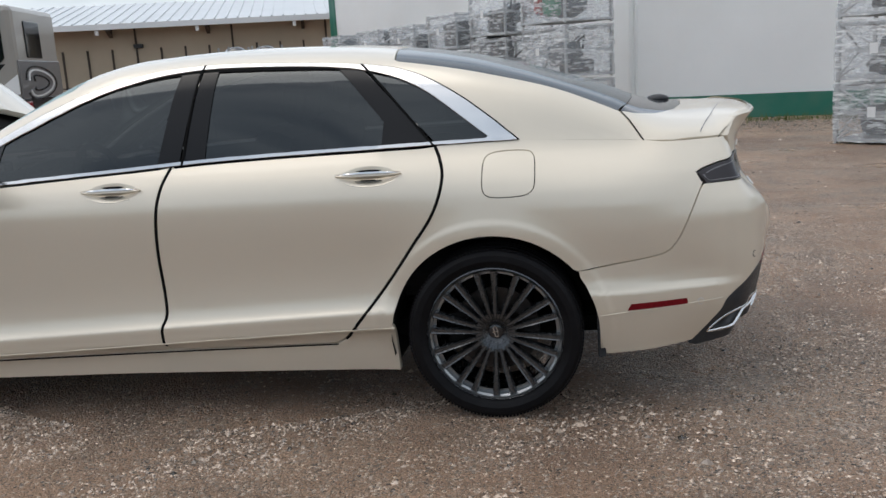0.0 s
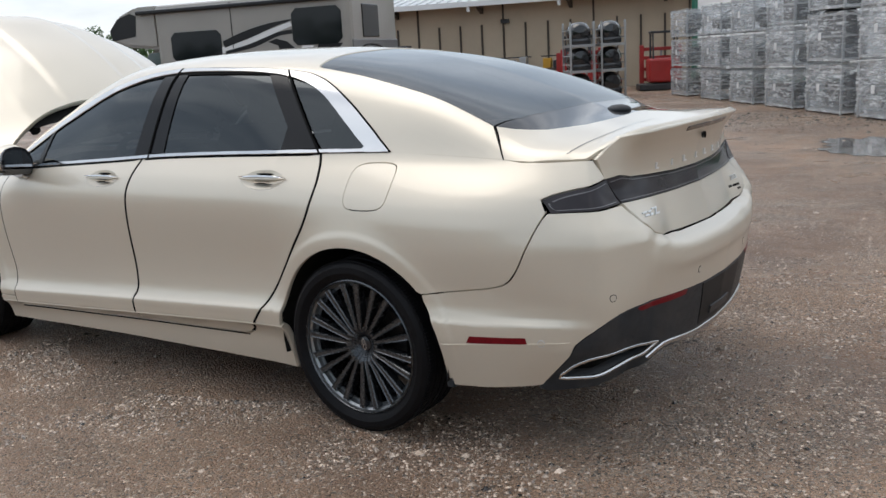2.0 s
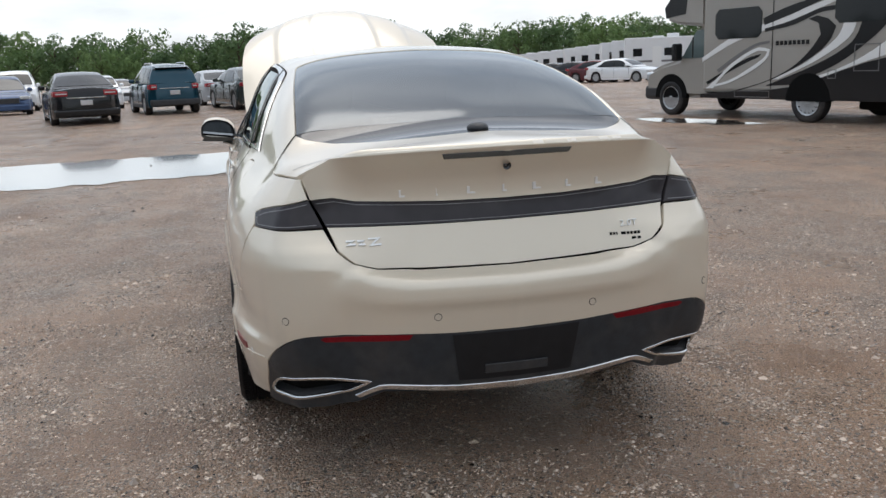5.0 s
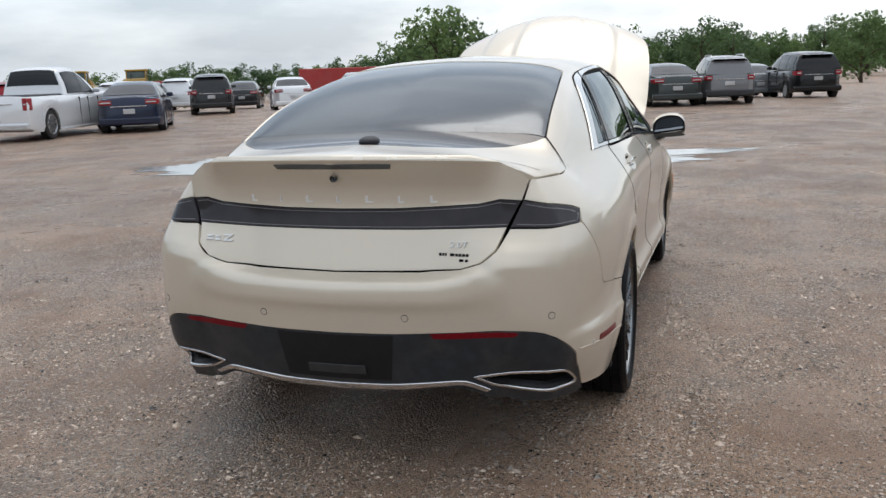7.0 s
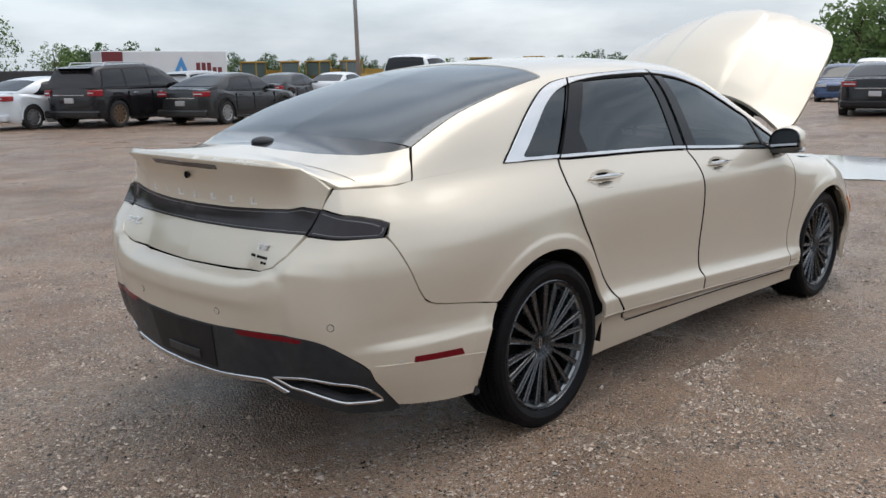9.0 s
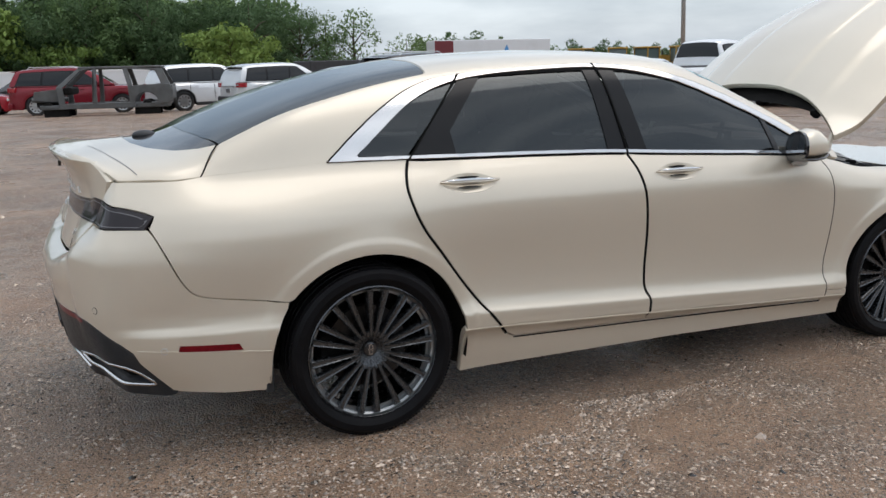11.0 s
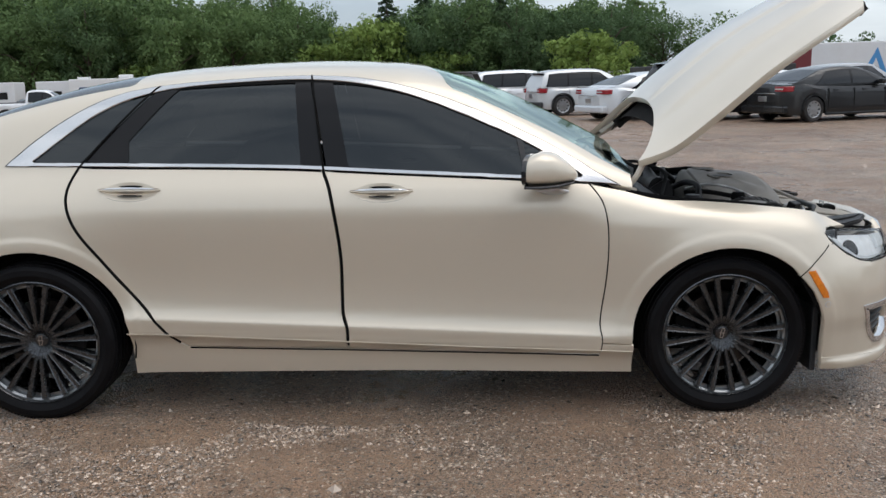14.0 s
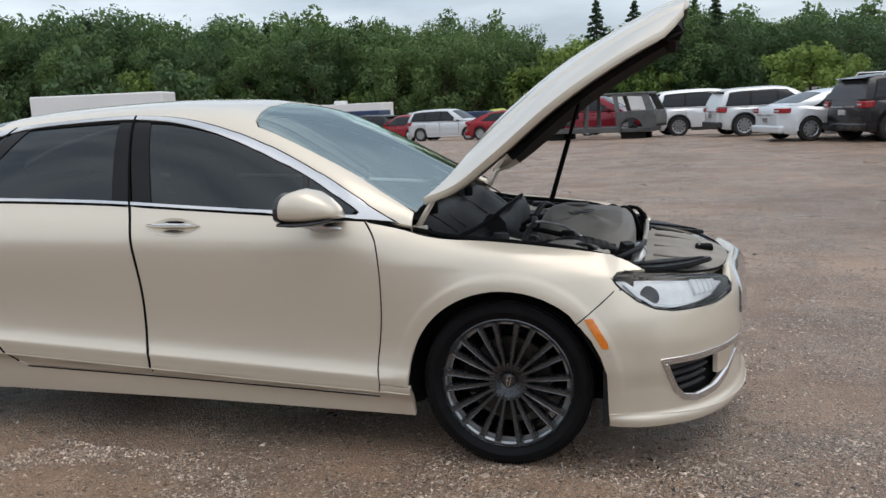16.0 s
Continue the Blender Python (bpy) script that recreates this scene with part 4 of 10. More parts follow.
for g in (1, -1):
    ring = np.vstack([shrink(densify(exh_l, 0.02), -0.0035)])
    tip = panel("exhaust_tip", side_skin, ring, M_CHROME, val, 0.012, 0, 0.010, [shrink(densify(exh_l, 0.02), 0.0035)], lift=0.003, label="bright exhaust tip", flip=g)
    panel("exhaust_throat", side_skin, shrink(densify(exh_l, 0.02), 0.002), M_SEAM, tip, 0.03, 0, 0, lift=-0.04, flip=g)
    panel("rear_reflector", side_skin, on_tail([(0.338, 0.526), (0.45, 0.531), (0.61, 0.530), (0.622, 0.523), (0.605, 0.514), (0.45, 0.512), (0.350, 0.511)]), M_RED, val, 0.02, 0, 0.006, lift=0.002, label="red reflector", flip=g)
for y, z in ((0.725, 0.582), (0.258, 0.582)):
    for g in (1, -1):
        s0 = on_tail([(y, z)])[0]
        c = np.array([(s0[0] + 0.013 * math.cos(a), s0[1] + 0.013 * math.sin(a)) for a in np.linspace(0, 2 * math.pi, 15)[:-1]])
        panel("parking_sensor", side_skin, c, M_SEAM, rear_bumper, 0.01, 0, 0.002, lift=0.0008, flip=g)
        panel("sensor_face", side_skin, shrink(c, 0.0022), M_PAINT_IN, rear_bumper, 0.01, 0, 0.002, lift=0.0016, flip=g)
for x, z in ((-0.775, 0.435), (3.246, 0.478)):
    for g in (1, -1):
        s0 = on_side([(x, z)])[0]
        c = np.array([(s0[0] + 0.013 * math.cos(a), s0[1] + 0.013 * math.sin(a)) for a in np.linspace(0, 2 * math.pi, 15)[:-1]])
        panel("parking_sensor", side_skin, c, M_SATIN, sedan, 0.01, 0, 0.002, lift=0.001, flip=g)
        panel("sensor_face", side_skin, shrink(c, 0.003), M_PAINT_IN, sedan, 0.01, 0, 0.002, lift=0.0018, flip=g)
for g in (1, -1):
    panel("bumper_bead", side_skin, on_side([(-0.41, 0.404), (-0.6, 0.42), (-0.75, 0.434), (-0.86, 0.438), (-0.86, 0.433), (-0.75, 0.429), (-0.6, 0.415), (-0.41, 0.399)]), M_PAINT, rear_bumper, 0.02, 0, 0.004, lift=0.003, flip=g)

# roof, rear window, windscreen, side windows
CH_OUT = cv([(-0.129, 1.054), (0.009, 1.168), (0.131, 1.252), (0.243, 1.311), (0.355, 1.349), (0.484, 1.370), (0.628, 1.385), (0.814, 1.397), (1.003, 1.407), (1.133, 1.409),
             (1.292, 1.402), (1.413, 1.386), (1.534, 1.360), (1.679, 1.317), (1.825, 1.262), (1.97, 1.197), (2.114, 1.124), (2.235, 1.055), (2.33, 1.0), (2.40, 0.962)], 80)
CH_IN = cv([(-0.014, 1.075), (0.083, 1.150), (0.195, 1.235), (0.308, 1.298), (0.444, 1.338), (0.581, 1.358), (0.812, 1.371), (1.048, 1.380), (1.221, 1.377), (1.361, 1.364),
            (1.531, 1.330), (1.675, 1.283), (1.819, 1.224), (2.013, 1.138), (2.155, 1.058), (2.25, 1.0)], 70)
roof_half = np.vstack([up_plan([(0.41, 0), (0.40, 0.25), (0.365, 0.545), (0.345, 0.556), (0.0, 0.590), (-0.3, 0.612), (-0.505, 0.628)]), up_rim(list(np.linspace(-0.590, -0.13, 24))), up_side(CH_OUT[1:-1]),
                       up_rim([2.40, 2.46]), up_plan([(2.46, 0.76), (2.41, 0.742), (2.2, 0.69), (1.95, 0.648), (1.73, 0.617), (1.70, 0.58), (1.64, 0.3), (1.62, 0)])])
roof = panel("roof", top_skin, mirror_top(roof_half), M_PAINT, sedan, 0.028, 0, 0.03)
rw_half = up_plan([(0.405, 0), (0.395, 0.25), (0.36, 0.54), (0.34, 0.551), (0.0, 0.585), (-0.3, 0.607), (-0.505, 0.622), (-0.545, 0.5), (-0.575, 0.25), (-0.585, 0)])
panel("rear_window", top_skin, mirror_top(rw_half), M_GLASS_REAR, sedan, 0.03, 0.001, 0.004, lift=-0.003, label="dark tinted rear window")
ws_half = up_plan([(1.625, 0), (1.645, 0.3), (1.705, 0.575), (1.735, 0.612), (1.95, 0.643), (2.2, 0.685), (2.41, 0.737), (2.47, 0.745), (2.49, 0.4), (2.492, 0)])
panel("windscreen", top_skin, mirror_top(ws_half), M_GLASS_CLEAR, sedan, 0.03, 0.001, 0.004, lift=-0.003, label="clear windscreen")
for g in (1, -1):
    outer = np.vstack([up_side(CH_OUT), up_rim(list(np.linspace(2.41, -0.125, 90)), 0.001)])
    mid = CH_IN.copy()
    mid[:, 1] += 0.55 * smooth(0.25, 0.8, CH_IN[:, 0]) * (1 - 0.8 * smooth(1.0, 1.7, CH_IN[:, 0])) * (np.interp(CH_IN[:, 0], CH_OUT[:, 0], CH_OUT[:, 1]) - CH_IN[:, 1])
    chrome_hole = np.vstack([up_side(mid), up_rim(list(np.linspace(2.24, -0.005, 80)), 0.016)])
    hole = np.vstack([up_side(CH_IN), up_rim(list(np.linspace(2.24, -0.005, 80)), 0.021)])
    dlo = new("side_window_line")
    dlo.parent = sedan
    panel("bright_surround", top_skin, outer, M_CHROME, dlo, 0.016, 0.001, 0.012, [chrome_hole], lift=0.007, label="bright window surround", flip=g)
    panel("black_surround", top_skin, shrink(densify(outer, 0.03), -0.007), M_SEAM, dlo, 0.03, 0, 0.004, [shrink(densify(hole, 0.03), -0.004)], lift=0.0025, flip=g)

    def pane(name, pts, mat, lift, label=""):
        return panel(name, top_skin, up_side(pts), mat, dlo, 0.022, 0.001, 0.004, lift=lift, label=label, flip=g)
    zt = lambda x: float(np.interp(x, CH_IN[:, 0], CH_IN[:, 1])) + 0.004
    zb = lambda x: zrim(x) + 0.017
    run = lambda a, b, f: [(x, f(x)) for x in np.linspace(a, b, max(3, int(abs(b - a) / 0.05)))]
    pane("quarter_window", run(-0.01, 0.47, zt) + [(0.462, 1.335), (0.19, zb(0.19))] + run(0.18, 0.0, zb), M_GLASS, -0.002, "dark tinted fixed window")
    pane("pillar_trim", run(0.475, 0.575, zt) + [(0.385, 1.153), (0.392, zb(0.39)), (0.2, zb(0.2))], M_PILLAR, 0.002, "gloss black pillar trim")
    pane("rear_door_window", [(0.375, zb(0.38)), (0.368, 1.155), (0.56, zt(0.56))] + run(0.62, 1.09, zt) + [(1.12, zb(1.12))] + run(1.05, 0.45, zb), M_GLASS, -0.002, "dark tinted rear door window")
    pane("door_pillar_trim", run(1.066, 1.132, zt) + [(1.197, zb(1.19)), (1.1, zb(1.1))], M_PILLAR, 0.003, "gloss black pillar trim")
    pane("door_pillar_trim", run(1.139, 1.226, zt) + [(1.298, zb(1.29)), (1.205, zb(1.2))], M_PILLAR, 0.003, "gloss black pillar trim")
    pane("front_door_window", run(1.205, 2.005, zt) + [(2.028, zb(2.02))] + run(1.96, 1.28, zb), M_GLASS, -0.002, "dark tinted front door window")
    pane("window_divider", [(1.985, zt(1.985)), (2.012, zt(2.012)), (2.040, zb(2.04)), (2.010, zb(2.01))], M_BLACK, 0.003)
    pane("front_quarter_window", run(2.0, 2.235, zt) + [(2.22, zb(2.22)), (2.034, zb(2.03))], M_GLASS, -0.002)
    panel("rear_door_seam", top_skin, up_side([(0.187, zrim(0.187)), (0.484, 1.372), (0.492, 1.371), (0.196, zrim(0.195))]), M_SEAM, dlo, 0.03, 0, 0.003, lift=0.0085, flip=g)
    panel("front_door_seam", top_skin, up_side([(1.19, zrim(1.19)), (1.129, 1.410), (1.137, 1.410), (1.199, zrim(1.199))]), M_SEAM, dlo, 0.03, 0, 0.003, lift=0.0085, flip=g)
    # rain gutter line along the rear window
    panel("lid_seam", top_skin, np.vstack([up_plan([(-0.506, 0.624)]), up_plan([(-0.54, 0.66)]), up_rim([-0.588], -0.002), up_rim([-0.594], -0.002), up_plan([(-0.546, 0.656)]), up_plan([(-0.512, 0.62)])]), M_SEAM, sedan, 0.02, 0, 0, lift=0.0012, flip=g)



# ---------------------------------------------------------------- the sedan: nose, wheels, mirrors
S_END = plan_s[-1]
M_CELL = material("bright_lamp_optic", (0.88, 0.90, 0.90), 0.2, 0.2, 0.4)
LAMP_SIDE = [(3.262, 0.768), (3.246, 0.757), (3.29, 0.714), (3.35, 0.668), (3.41, 0.640), (3.48, 0.626)]
LAMP_NOSE = [(0.62, 0.622), (0.46, 0.634), (0.425, 0.662), (0.45, 0.70), (0.56, 0.727), (0.68, 0.748), (0.757, 0.762)]
lamp_line = np.vstack([on_side(LAMP_SIDE), on_nose(LAMP_NOSE)])
fog_line = np.vstack([on_side([(3.436, 0.446), (3.462, 0.37), (3.487, 0.31), (3.52, 0.272)]), on_nose([(0.725, 0.258), (0.62, 0.268), (0.50, 0.30), (0.36, 0.36), (0.34, 0.43), (0.5, 0.44), (0.67, 0.447)])])
for g in (1, -1):
    fb = np.vstack([on_side([(3.120, 0.600), (3.195, 0.655), (3.262, 0.712)]), on_side(LAMP_SIDE[2:]), on_nose(LAMP_NOSE[:3]), on_nose([(0.40, 0.70), (0.33, 0.735)]), [(S_END, 0.74), (S_END, 0.165)],
                    on_nose([(0.3, 0.17), (0.55, 0.18)]), on_side([(3.5, 0.182), (3.38, 0.184), (3.245, 0.188)]), on_side([(3.243, 0.30), (3.238, 0.40), (3.215, 0.47), (3.18, 0.535), (3.14, 0.582)])])
    nose = panel("front_bumper", side_skin, fb, M_PAINT, sedan, 0.02, 0.0028, 0.03, [fog_line], flip=g)
    hl = new("headlamp")
    hl.parent = sedan
    panel("housing", side_skin, lamp_line, M_BLACK_GLOSS, hl, 0.03, 0.002, 0.02, lift=-0.05, flip=g)
    inner = shrink(densify(lamp_line, 0.02), 0.014)
    panel("reflector_bowl", side_skin, inner, M_BOWL, hl, 0.03, 0, 0.012, lift=-0.03, label="silver reflector bowl", flip=g)
    panel("dark_bezel", side_skin, np.vstack([on_side([(3.455, 0.637)]), on_nose([(0.66, 0.632), (0.47, 0.642), (0.44, 0.660), (0.455, 0.684), (0.52, 0.676), (0.60, 0.655), (0.68, 0.646)])]), M_BLACK_GLOSS, hl, 0.02, 0, 0.01, lift=-0.011, label="black inner bezel", flip=g)
    c = on_side([(3.40, 0.69)])[0]
    ring = np.array([(c[0] + 0.045 * math.cos(a), c[1] + 0.036 * math.sin(a)) for a in np.linspace(0, 2 * math.pi, 25)[:-1]])
    panel("projector", side_skin, ring, M_BLACK_GLOSS, hl, 0.015, 0, 0.02, lift=-0.020, flip=g)
    c2 = on_nose([(0.62, 0.69)])[0]
    for k in range(5):
        u = c2[0] - 0.075 + 0.036 * k
        panel("led_cell", side_skin, np.array([(u, 0.668), (u + 0.026, 0.672), (u + 0.030, 0.722 - 0.004 * k), (u + 0.004, 0.728 - 0.004 * k)]), M_CELL, hl, 0.015, 0, 0.02, lift=-0.014, flip=g)
    panel("light_guide", side_skin, np.vstack([on_side([(3.30, 0.735), (3.345, 0.69), (3.41, 0.652), (3.47, 0.64)]), on_nose([(0.62, 0.637), (0.62, 0.645)]), on_side([(3.47, 0.649), (3.41, 0.662), (3.35, 0.70), (3.315, 0.738)])]), M_CELL, hl, 0.015, 0, 0.01, lift=-0.012, flip=g)
    panel("lamp_rim", side_skin, lamp_line, M_BLACK_GLOSS, hl, 0.02, 0.002, 0.02, [shrink(densify(lamp_line, 0.02), 0.0055)], lift=0.001, label="black lamp rim", flip=g)
    panel("lens", side_skin, lamp_line, M_LENS, hl, 0.02, 0.003, 0.01, lift=0.002, label="clear headlamp lens", flip=g)
    # fog lamp opening with a bright frame and slats
    grille = panel("side_grille", side_skin, fog_line, M_SEAM, nose, 0.03, -0.002, 0, lift=-0.045, flip=g)
    panel("bright_frame", side_skin, shrink(densify(fog_line, 0.02), -0.003), M_CHROME, grille, 0.014, 0, 0.045, [shrink(densify(fog_line, 0.02), 0.021)], lift=0.004, label="bright frame of the side grille", flip=g)
    for z in (0.315, 0.345, 0.375, 0.405):
        dz = (0.45 - z) * 0.42
        panel("slat", side_skin, np.vstack([on_side([(3.455 + dz, z)]), on_nose([(0.66, z + 0.012), (0.66, z + 0.004)]), on_side([(3.455 + dz, z - 0.012)])]), M_BLACK, grille, 0.03, 0, 0.02, lift=-0.018, flip=g)
    panel("blade", side_skin, on_nose([(0.63, 0.42), (0.42, 0.43), (0.40, 0.325), (0.60, 0.33)]), M_PAINT, grille, 0.025, 0, 0.02, lift=0.0, flip=g)
    panel("chin_bead", side_skin, np.vstack([on_side([(3.245, 0.243), (3.38, 0.238), (3.5, 0.231)]), on_nose([(0.62, 0.218), (0.4, 0.205), (0.1, 0.2), (0.1, 0.195), (0.4, 0.2), (0.62, 0.213)]), on_side([(3.5, 0.226), (3.38, 0.233), (3.245, 0.238)])]), M_PAINT, nose, 0.02, 0, 0.004, lift=0.004, flip=g)
    panel("grille", side_skin, np.vstack([on_nose([(0.33, 0.72), (0.36, 0.52)]), [(S_END, 0.5), (S_END, 0.725)]]), M_CHROME, nose, 0.03, 0.002, 0.02, lift=0.012, label="bright front grille", flip=g)

# wheels
TYRE = [(0.258, 0.098), (0.268, 0.108), (0.290, 0.1205), (0.312, 0.119), (0.326, 0.107), (0.3325, 0.092), (0.3345, 0.075), (0.3345, 0.062), (0.327, 0.060), (0.327, 0.053), (0.335, 0.051),
        (0.335, 0.022), (0.327, 0.020), (0.327, 0.012), (0.335, 0.010)]
TYRE = TYRE + [(r, -y) for r, y in TYRE[::-1]]
SPOKE = bmesh.new()
rows = []
for r, w, y, th in ((0.030, 0.0034, 0.062, 0.02), (0.046, 0.0058, 0.074, 0.03), (0.064, 0.0074, 0.083, 0.04), (0.09, 0.0085, 0.087, 0.045), (0.15, 0.0105, 0.092, 0.038), (0.225, 0.0128, 0.098, 0.036), (0.246, 0.0135, 0.099, 0.040)):
    rows.append([SPOKE.verts.new(p) for p in ((-w, y - th, r), (-w, y - 0.004, r), (-w * 0.78, y, r), (-w * 0.5, y - 0.003, r), (w * 0.5, y - 0.003, r), (w * 0.78, y, r), (w, y - 0.004, r), (w, y - th, r))])
for a, b in zip(rows, rows[1:]):
    for k in range(8):
        SPOKE.faces.new((a[k], b[k], b[(k + 1) % 8], a[(k + 1) % 8]))
SPOKE.faces.new(rows[0])
SPOKE.faces.new(rows[-1][::-1])
bmesh.ops.recalc_face_normals(SPOKE, faces=SPOKE.faces)
spoke_me = bpy.data.meshes.new("spoke")
SPOKE.to_mesh(spoke_me)
SPOKE.free()
spoke_me.materials.append(M_RIM)


def car_wheel(parent, x, side, z, turn, brand=True):
    wheel = part("wheel", lathem([(0.262, 0.099), (0.2625, 0.105), (0.258, 0.108), (0.2545, 0.103), (0.2535, 0.094), (0.249, 0.088), (0.246, 0.06), (0.236, 0.04), (0.232, -0.10), (0.226, -0.10), (0.230, 0.035)], 72), M_RIM, parent, "gunmetal alloy wheel with twenty spokes", True, 35)
    wheel.matrix_basis = pose(x, 0.782 * side, z, 0, 0, 0 if side > 0 else 180)
    tyre = part("tyre", lathem(TYRE, 96), M_RUBBER, wheel, "black road tyre", True, 25)
    bm = bmesh.new()
    for k in range(150):
        a = 2 * math.pi * k / 150
        add_box(bm, (-0.0045, 0.066, 0.329), (0.0045, 0.101, 0.3352), 0, Matrix.Rotation(a, 4, "Y"))
        add_box(bm, (-0.0045, -0.101, 0.329), (0.0045, -0.066, 0.3352), 0, Matrix.Rotation(a, 4, "Y"))
    tagged(part("tread", bm, M_RUBBER, tyre), kind="stuff")
    # lighter grey than the rim: the sky lighting the barrel is put into the colour
    part("rim_lip", lathem([(0.2545, 0.103), (0.2525, 0.0935), (0.245, 0.086), (0.2435, 0.066), (0.2325, 0.066), (0.2325, 0.062), (0.2545, 0.062)], 72), M_RIM_LIP, wheel, "inner lip in lighter grey for the sky it catches", True, 30)
    for k in range(20):
        a = 2 * math.pi * (k // 2) / 10 + (0.135 if k % 2 else -0.135) + turn
        sp = new("spoke", spoke_me)
        sp.parent = wheel
        sp.matrix_basis = Matrix.Rotation(a, 4, "Y")
    hub = part("hub", lathem([(0.004, 0.054), (0.027, 0.055), (0.034, 0.060), (0.048, 0.071), (0.064, 0.0795), (0.076, 0.0815), (0.078, 0.078), (0.078, 0.03)], 48, fill=False), M_RIM, wheel, "", True, 30)
    part("hub_cap", lathem([(0.001, 0.0625), (0.020, 0.062), (0.027, 0.059), (0.028, 0.05)], 36), M_BLACK_GLOSS, wheel, "gloss black hub cap with a bright emblem", True, 30)
    bm = bmesh.new()
    for lo, hi in (((-0.0075, 0.088, -0.021), (-0.0050, 0.0915, 0.021)), ((0.0050, 0.088, -0.021), (0.0075, 0.0915, 0.021)), ((-0.0075, 0.088, 0.018), (0.0075, 0.0915, 0.021)), ((-0.0075, 0.088, -0.021), (0.0075, 0.0915, -0.018)), ((-0.012, 0.088, -0.0013), (0.012, 0.0915, 0.0013))):
        add_box(bm, lo, hi)
    em = part("emblem", bm, M_CHROME, wheel)
    em.matrix_basis = Matrix.Translation((0, -0.0265, 0)) @ Matrix.Rotation(turn + 0.1, 4, "Y")
    part("brake_disc", lathem([(0.06, 0.01), (0.165, 0.012), (0.166, -0.012), (0.06, -0.012)], 48, closed=True), M_DISC, wheel, "", True, 30)
    part("caliper", boxm((0.10, -0.03, -0.07), (0.19, 0.03, 0.07), 0.01), M_UNDER, wheel)
    return wheel


for i, (wx, turn) in enumerate(zip(WHEEL_X, (0.1, 0.31))):
    for g in (1, -1):
        car_wheel(sedan, wx, g, WHEEL_Z, turn * g)
        bm = bmesh.new()
        ang = np.linspace(-0.2, math.pi + 0.2, 26)
        rr = [(0.405 * math.cos(a), 0.40 * math.sin(a)) for a in ang]
        va = [bm.verts.new((wx + c, g * 0.872, WHEEL_Z + s)) for c, s in rr]
        vb = [bm.verts.new((wx + c, g * 0.52, WHEEL_Z + s)) for c, s in rr]
        for k in range(len(rr) - 1):
            bm.faces.new((va[k], va[k + 1], vb[k + 1], vb[k]))
        bm.faces.new(vb)
        part("wheel_liner", bm, M_UNDER, sedan)
        y0, y1 = sorted((g * 0.60, g * 0.86))
        if i == 0:
            part("mud_guard", boxm((wx - 0.415, y0, 0.23), (wx - 0.385, y1, 0.50), 0.005), M_BLACK, sedan)
        else:
            part("mud_guard", boxm((wx + 0.37, y0, 0.17), (wx + 0.395, y1, 0.45), 0.005), M_BLACK, sedan)
# unseen underbody, set low and filled out to keep daylight from the ground below
part("floor_pan", boxm((0.40, -0.70, 0.165), (2.46, 0.70, 0.30), 0.03), M_UNDER, sedan)
part("engine_tray", boxm((2.46, -0.56, 0.17), (3.45, 0.56, 0.26), 0.03), M_UNDER, sedan)
part("fuel_tank", boxm((-0.35, -0.55, 0.19), (0.40, 0.55, 0.32), 0.05), M_UNDER, sedan)
part("sub_frame", boxm((-0.90, -0.6, 0.30), (-0.38, 0.6, 0.37), 0.02), M_UNDER, sedan)
for g in (1, -1):
    y0, y1 = sorted((g * 0.28, g * 0.58))
    part("muffler", boxm((-0.74, y0, 0.27), (-0.42, y1, 0.37), 0.04), M_UNDER, sedan)
part("rear_inner", boxm((-0.90, -0.62, 0.36), (-0.45, 0.62, 0.85), 0.05), M_SEAM, sedan)

# door mirrors: a wedge-shaped shell, blunt at the glass and low at the front
M_MIRROR = material("mirror_silver", (0.42, 0.44, 0.46), 0.02, 1.0)


def mirror_ring(x, y, w, z0, z1, lean=0.0):
    """A section across the shell at x: flat below, domed above."""
    out = []
    for a in np.linspace(0, 2 * math.pi, 33)[:-1]:
        c, s = math.copysign(abs(math.cos(a)) ** 0.62, math.cos(a)), math.sin(a)
        out.append((x + 0.42 * (1.055 - y - w * c) * max(0.0, (2.21 - x) / 0.23), y + w * c, z0 + (z1 - z0) * (0.30 + 0.70 * s ** 0.85 * (1 - 0.10 * abs(c)) if s > 0 else 0.30 * (1 - abs(s) ** 0.5)) + lean * c))
    return out


def loft(rings, caps=True):
    bm = bmesh.new()
    vs = [[bm.verts.new(p) for p in r] for r in rings]
    for a, b in zip(vs, vs[1:]):
        for k in range(len(a)):
            bm.faces.new((a[k], a[(k + 1) % len(a)], b[(k + 1) % len(a)], b[k]))
    if caps:
        bm.faces.new(vs[0][::-1])
        bm.faces.new(vs[-1])
    bmesh.ops.recalc_face_normals(bm, faces=bm.faces)
    return bm


